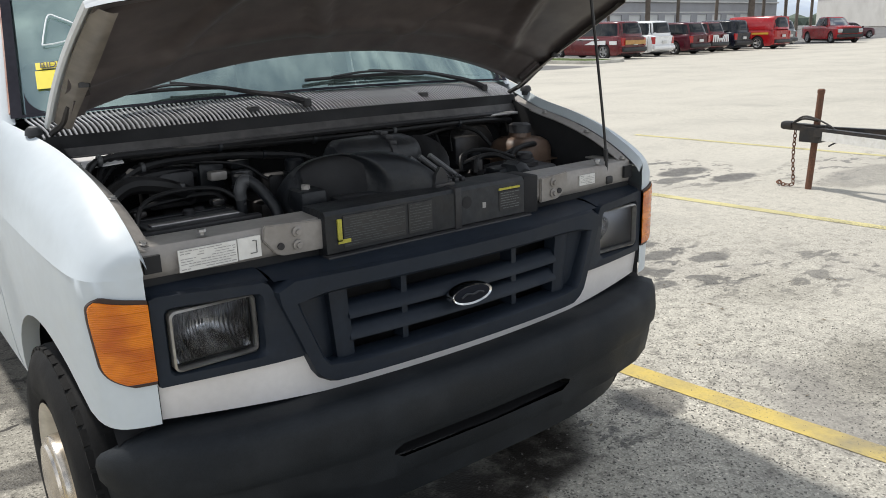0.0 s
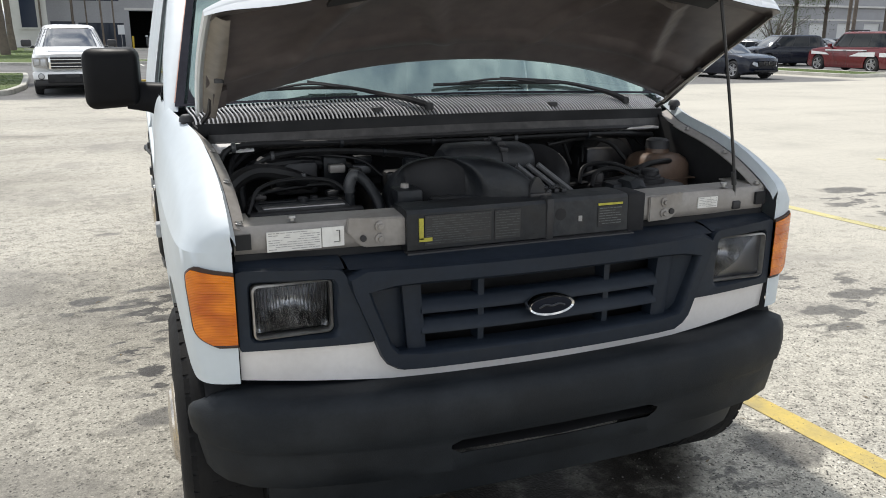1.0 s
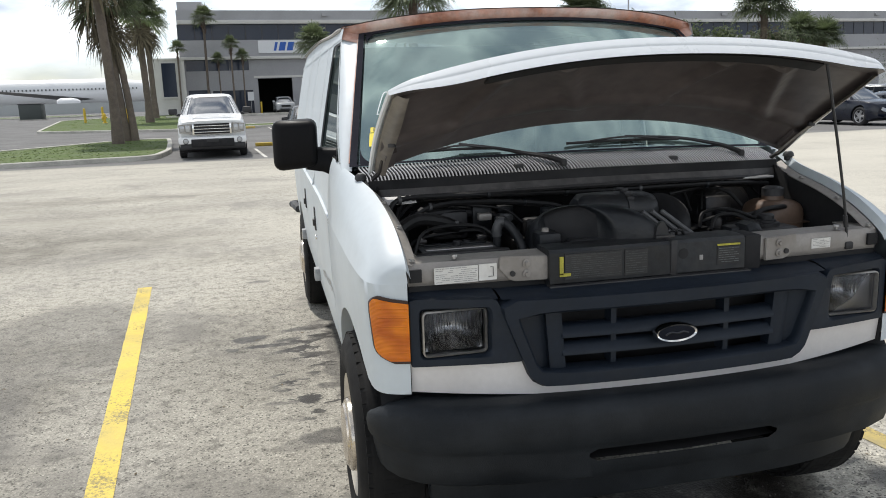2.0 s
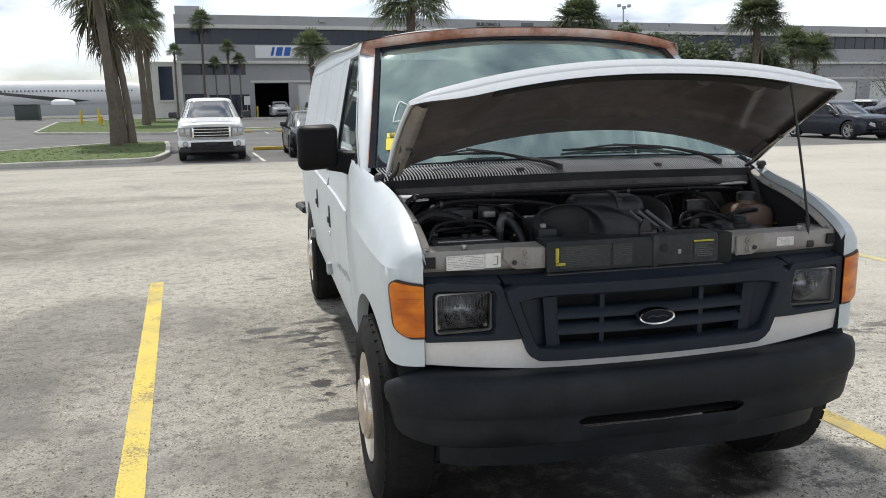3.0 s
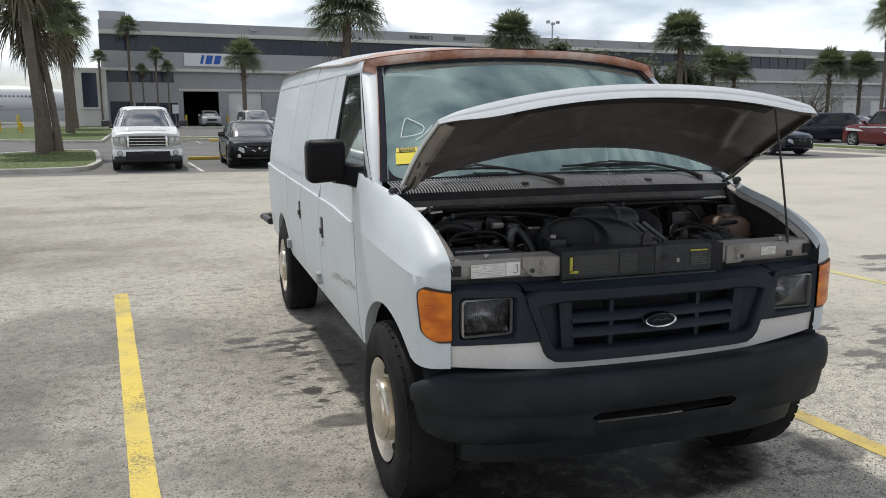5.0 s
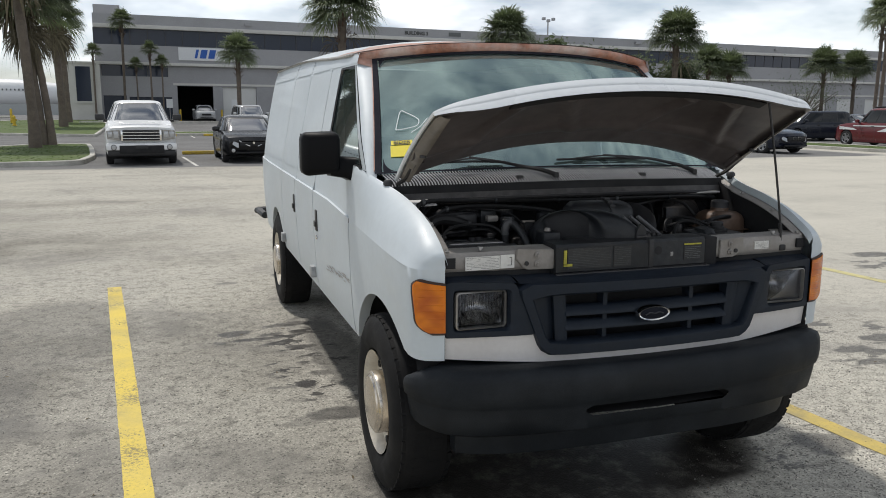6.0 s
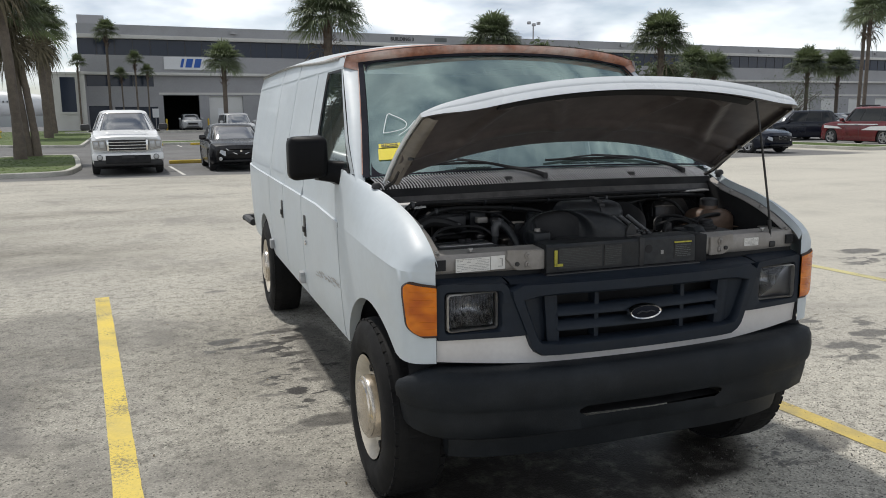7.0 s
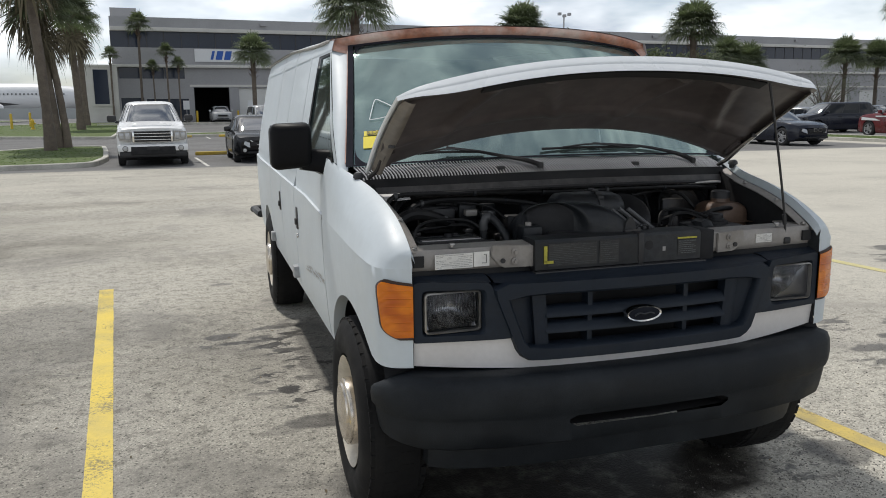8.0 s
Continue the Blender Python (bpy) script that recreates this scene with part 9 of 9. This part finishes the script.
for i, (x, y, tt) in enumerate(((40.8, 42.4, 20), (43.6, 45.5, 10), (46.2, 45.8, 10), (33.0, 38.5, 25), (48.9, 46.2, 10), (51.6, 46.6, 10))):
    copy_thing((FAR, FAR2)[i % 2], pose(x, y, ground_z(x, y), 0, 0, tt))
place(car("silver_hatchback", "small silver car before the garage door", P_SILVER, 4.1, 1.75, 1.48, 0.95, 1.1, 1.9, 3.4, 3.9, 1.05, 0.97, 0.31), 0.75, 73.5, 4)
place(car("silver_minivan", "silver minivan in the second row", P_SILVER, 4.9, 1.95, 1.75, 1.05, 1.1, 1.9, 4.5, 4.8, 1.1, 1.1, cuts=(0.33, 0.66)), 2.9, 51.8, 5)

# ---- yard things ----
M_HYDRANT = mat("yellow_hydrant_paint", (0.62, 0.42, 0.03), 0.5, var=0.15, scale=8)
hy = empty("fire_hydrant", pose(-12.3, 58.5, ground_z(-12.3, 58.5) + 0.12), "yellow fire hydrant on grass", "hydrant")
part("barrel", lathe(bmesh.new(), [(0.16, 0), (0.16, 0.05), (0.10, 0.07), (0.10, 0.5), (0.13, 0.52), (0.13, 0.56), (0.09, 0.66), (0.03, 0.70), (0.03, 0.75), (0, 0.75)], (0, 0, 0), "z", 16), M_HYDRANT, hy)
for s in (-1, 1):
    part("outlet", lathe(bmesh.new(), [(0.06, s * 0.08), (0.06, s * 0.19), (0.0, s * 0.2)], (0, 0, 0.4), "x", 12), M_HYDRANT, hy)
for i, (x, y) in enumerate(((-14.0, 60.5), (-10.6, 57.8), (-1.3, 74.6), (2.4, 74.8), (-13.4, 64.0))):
    bo = part("bollard", lathe(bmesh.new(), [(0.09, 0), (0.09, 1.0), (0.06, 1.06), (0, 1.08)], (0, 0, 0), "z", 12), M_HYDRANT)
    bo.matrix_world = pose(x, y, ground_z(x, y) + (0.1 if x < -5 else 0))
    tagged(bo, "yellow painted steel bollard", "bollard", "bollards")
ub = empty("utility_cabinet", pose(-22.7, 80.5, 0.6), "dark green-grey utility cabinet on concrete plinth", "cabinet")
part("case", nbox(-1.0, 1.0, -0.7, 0.7, 0.1, 1.5, 0.05), mat("dark_green_grey_cabinet_paint", (0.055, 0.065, 0.062), 0.6, var=0.2, scale=2), ub)
part("case_lid", nbox(-1.06, 1.06, -0.76, 0.76, 1.5, 1.58, 0.03), M_MULLION, ub)
part("plinth", nbox(-1.1, 1.1, -0.8, 0.8, 0, 0.1), M_KERB, ub)
for x, y, w in ((-2.2, 74.4, 0.55), (3.6, 74.8, 0.55)):
    sp = empty("notice_sign", pose(x, y, ground_z(x, y)), "small white notice on a post", "sign", "notice signs")
    part("post", tube(bmesh.new(), [(0, 0, 0), (0, 0, 2.0)], 0.03, 6, 0), M_METAL, sp)
    part("panel", nbox(-w / 2, w / 2, -0.04, -0.02, 1.2, 2.0), M_SIGNWHITE, sp)

# trailer tongue on its jack
M_BLACKSTEEL = mat("black_painted_steel", (0.02, 0.02, 0.021), 0.5, 0.3, var=0.3, scale=10, dirt=(0.10, 0.07, 0.05), dirt_amt=0.5)
M_RUSTPOST = mat("rusty_brown_pipe", (0.16, 0.075, 0.045), 0.75, 0.3, var=0.35, scale=12, bump=0.4, bump_scale=60, dirt=(0.07, 0.05, 0.04), dirt_amt=0.6)
tr = empty("trailer_tongue", pose(6.0, 2.21, 0), "black trailer tongue on a rusty jack post", "trailer")
part("jack_post", tube(bmesh.new(), [(0, 0, 0), (0.02, -0.01, 0.5), (0.03, -0.02, 0.93)], 0.030, 14), M_RUSTPOST, tr, "rusty brown jack post")
part("post_cap", lathe(bmesh.new(), [(0.034, -0.02), (0.034, 0.01), (0.024, 0.02), (0, 0.02)], (0.03, -0.02, 0.93), "z", 12), M_RUSTPOST, tr)
DX = Vector((-0.03, -1.0, 0))
def along(d, s_, z):
    q = DX * d + Vector((1.0, -0.03, 0)) * s_
    return (q.x, q.y, z)
def bar(name, d0, d1, s0, s1, z0, z1, m, dz=0.0, sp0=0.0, sp1=0.0):
    bm = bmesh.new()
    loft(bm, [[along(d, s0 + sp, z0 + k), along(d, s1 + sp, z0 + k), along(d, s1 + sp, z1 + k), along(d, s0 + sp, z1 + k)] for d, k, sp in ((d0, 0, sp0), (d1, dz, sp1))])
    return part(name, bm, m, tr, smooth=0)
bar("coupler", -0.24, 0.12, -0.035, 0.035, 0.555, 0.62, M_BLACKSTEEL)
part("coupler_ball_cup", nbox(-0.05, 0.06, 0.20, 0.32, 0.555, 0.635, 0.03), M_BLACKSTEEL, tr)
part("coupler_lever", tube(bmesh.new(), [along(-0.2, 0, 0.63), along(-0.1, 0, 0.67), along(0.04, 0, 0.66)], 0.014, 6), M_BLACKSTEEL, tr)
bar("jack_bracket", -0.09, 0.10, -0.09, 0.09, 0.46, 0.60, M_BLACKSTEEL)
bar("tongue_rail", 0.05, 4.2, -0.03, 0.03, 0.52, 0.60, M_BLACKSTEEL, 0.0, 0.06, 1.05)
bar("tongue_rail", 0.05, 4.2, -0.03, 0.03, 0.52, 0.60, M_BLACKSTEEL, 0.0, -0.06, -1.05)
bar("name_plate", 0.15, 1.15, -0.125, -0.118, 0.49, 0.57, M_LABEL, 0.0, 0.0, -0.24)
part("wiring", tube(bmesh.new(), [along(-0.2, -0.03, 0.62), along(-0.05, -0.06, 0.70), along(0.2, -0.07, 0.62), along(0.3, -0.1, 0.52), along(0.2, -0.08, 0.44)], 0.008, 6), M_BLACKSTEEL, tr)
part("trailer_deck", nbox(-1.6, 1.5, -7.4, -3.9, 0.52, 0.66, 0.02), M_BLACKSTEEL, tr)
for xx in (-1.75, 1.65):
    part("trailer_wheel", lathe(bmesh.new(), [(0.0, -0.1), (0.2, -0.1), (0.3, -0.11), (0.33, -0.08), (0.33, 0.08), (0.3, 0.11), (0, 0.1)], (xx, -5.4, 0.33), "x", 20), M_TYRE, tr)
# safety chain hanging to the ground, link by link
lk = bmesh.new()
tube(lk, [(0.014 * math.cos(a), 0, 0.026 * math.sin(a)) for a in lin(0, 2 * math.pi, 13)], 0.0055, 5, 1)
link0 = part("chain_link", lk, M_RUSTPOST, tr)
ch = smooth_path([along(-0.17, -0.02, 0.54), along(-0.17, -0.02, 0.3), along(-0.15, -0.02, 0.09), along(-0.155, -0.02, 0.03), along(-0.21, -0.04, 0.022), along(-0.28, -0.03, 0.022)], 5)
path = []
acc = 0.0
for a, b in zip(ch, ch[1:]):
    seg = (b - a).length
    while acc < seg:
        path.append((a.lerp(b, acc / seg), (b - a).normalized()))
        acc += 0.040
    acc -= seg
for i, (q, d) in enumerate(path):
    ob = link0 if i == 0 else new("chain_link", link0.data)
    ob.parent = tr
    rot = Vector((0, 0, 1)).rotation_difference(d).to_matrix().to_4x4()
    ob.matrix_basis = Matrix.Translation(q) @ rot @ Matrix.Rotation(math.pi / 2 * (i % 2), 4, "Z")
part("chain_hook", tube(bmesh.new(), [along(-0.29, -0.03, 0.02), along(-0.32, -0.01, 0.03), along(-0.31, 0.02, 0.04), along(-0.28, 0.01, 0.02)], 0.011, 6), M_RUSTPOST, tr)
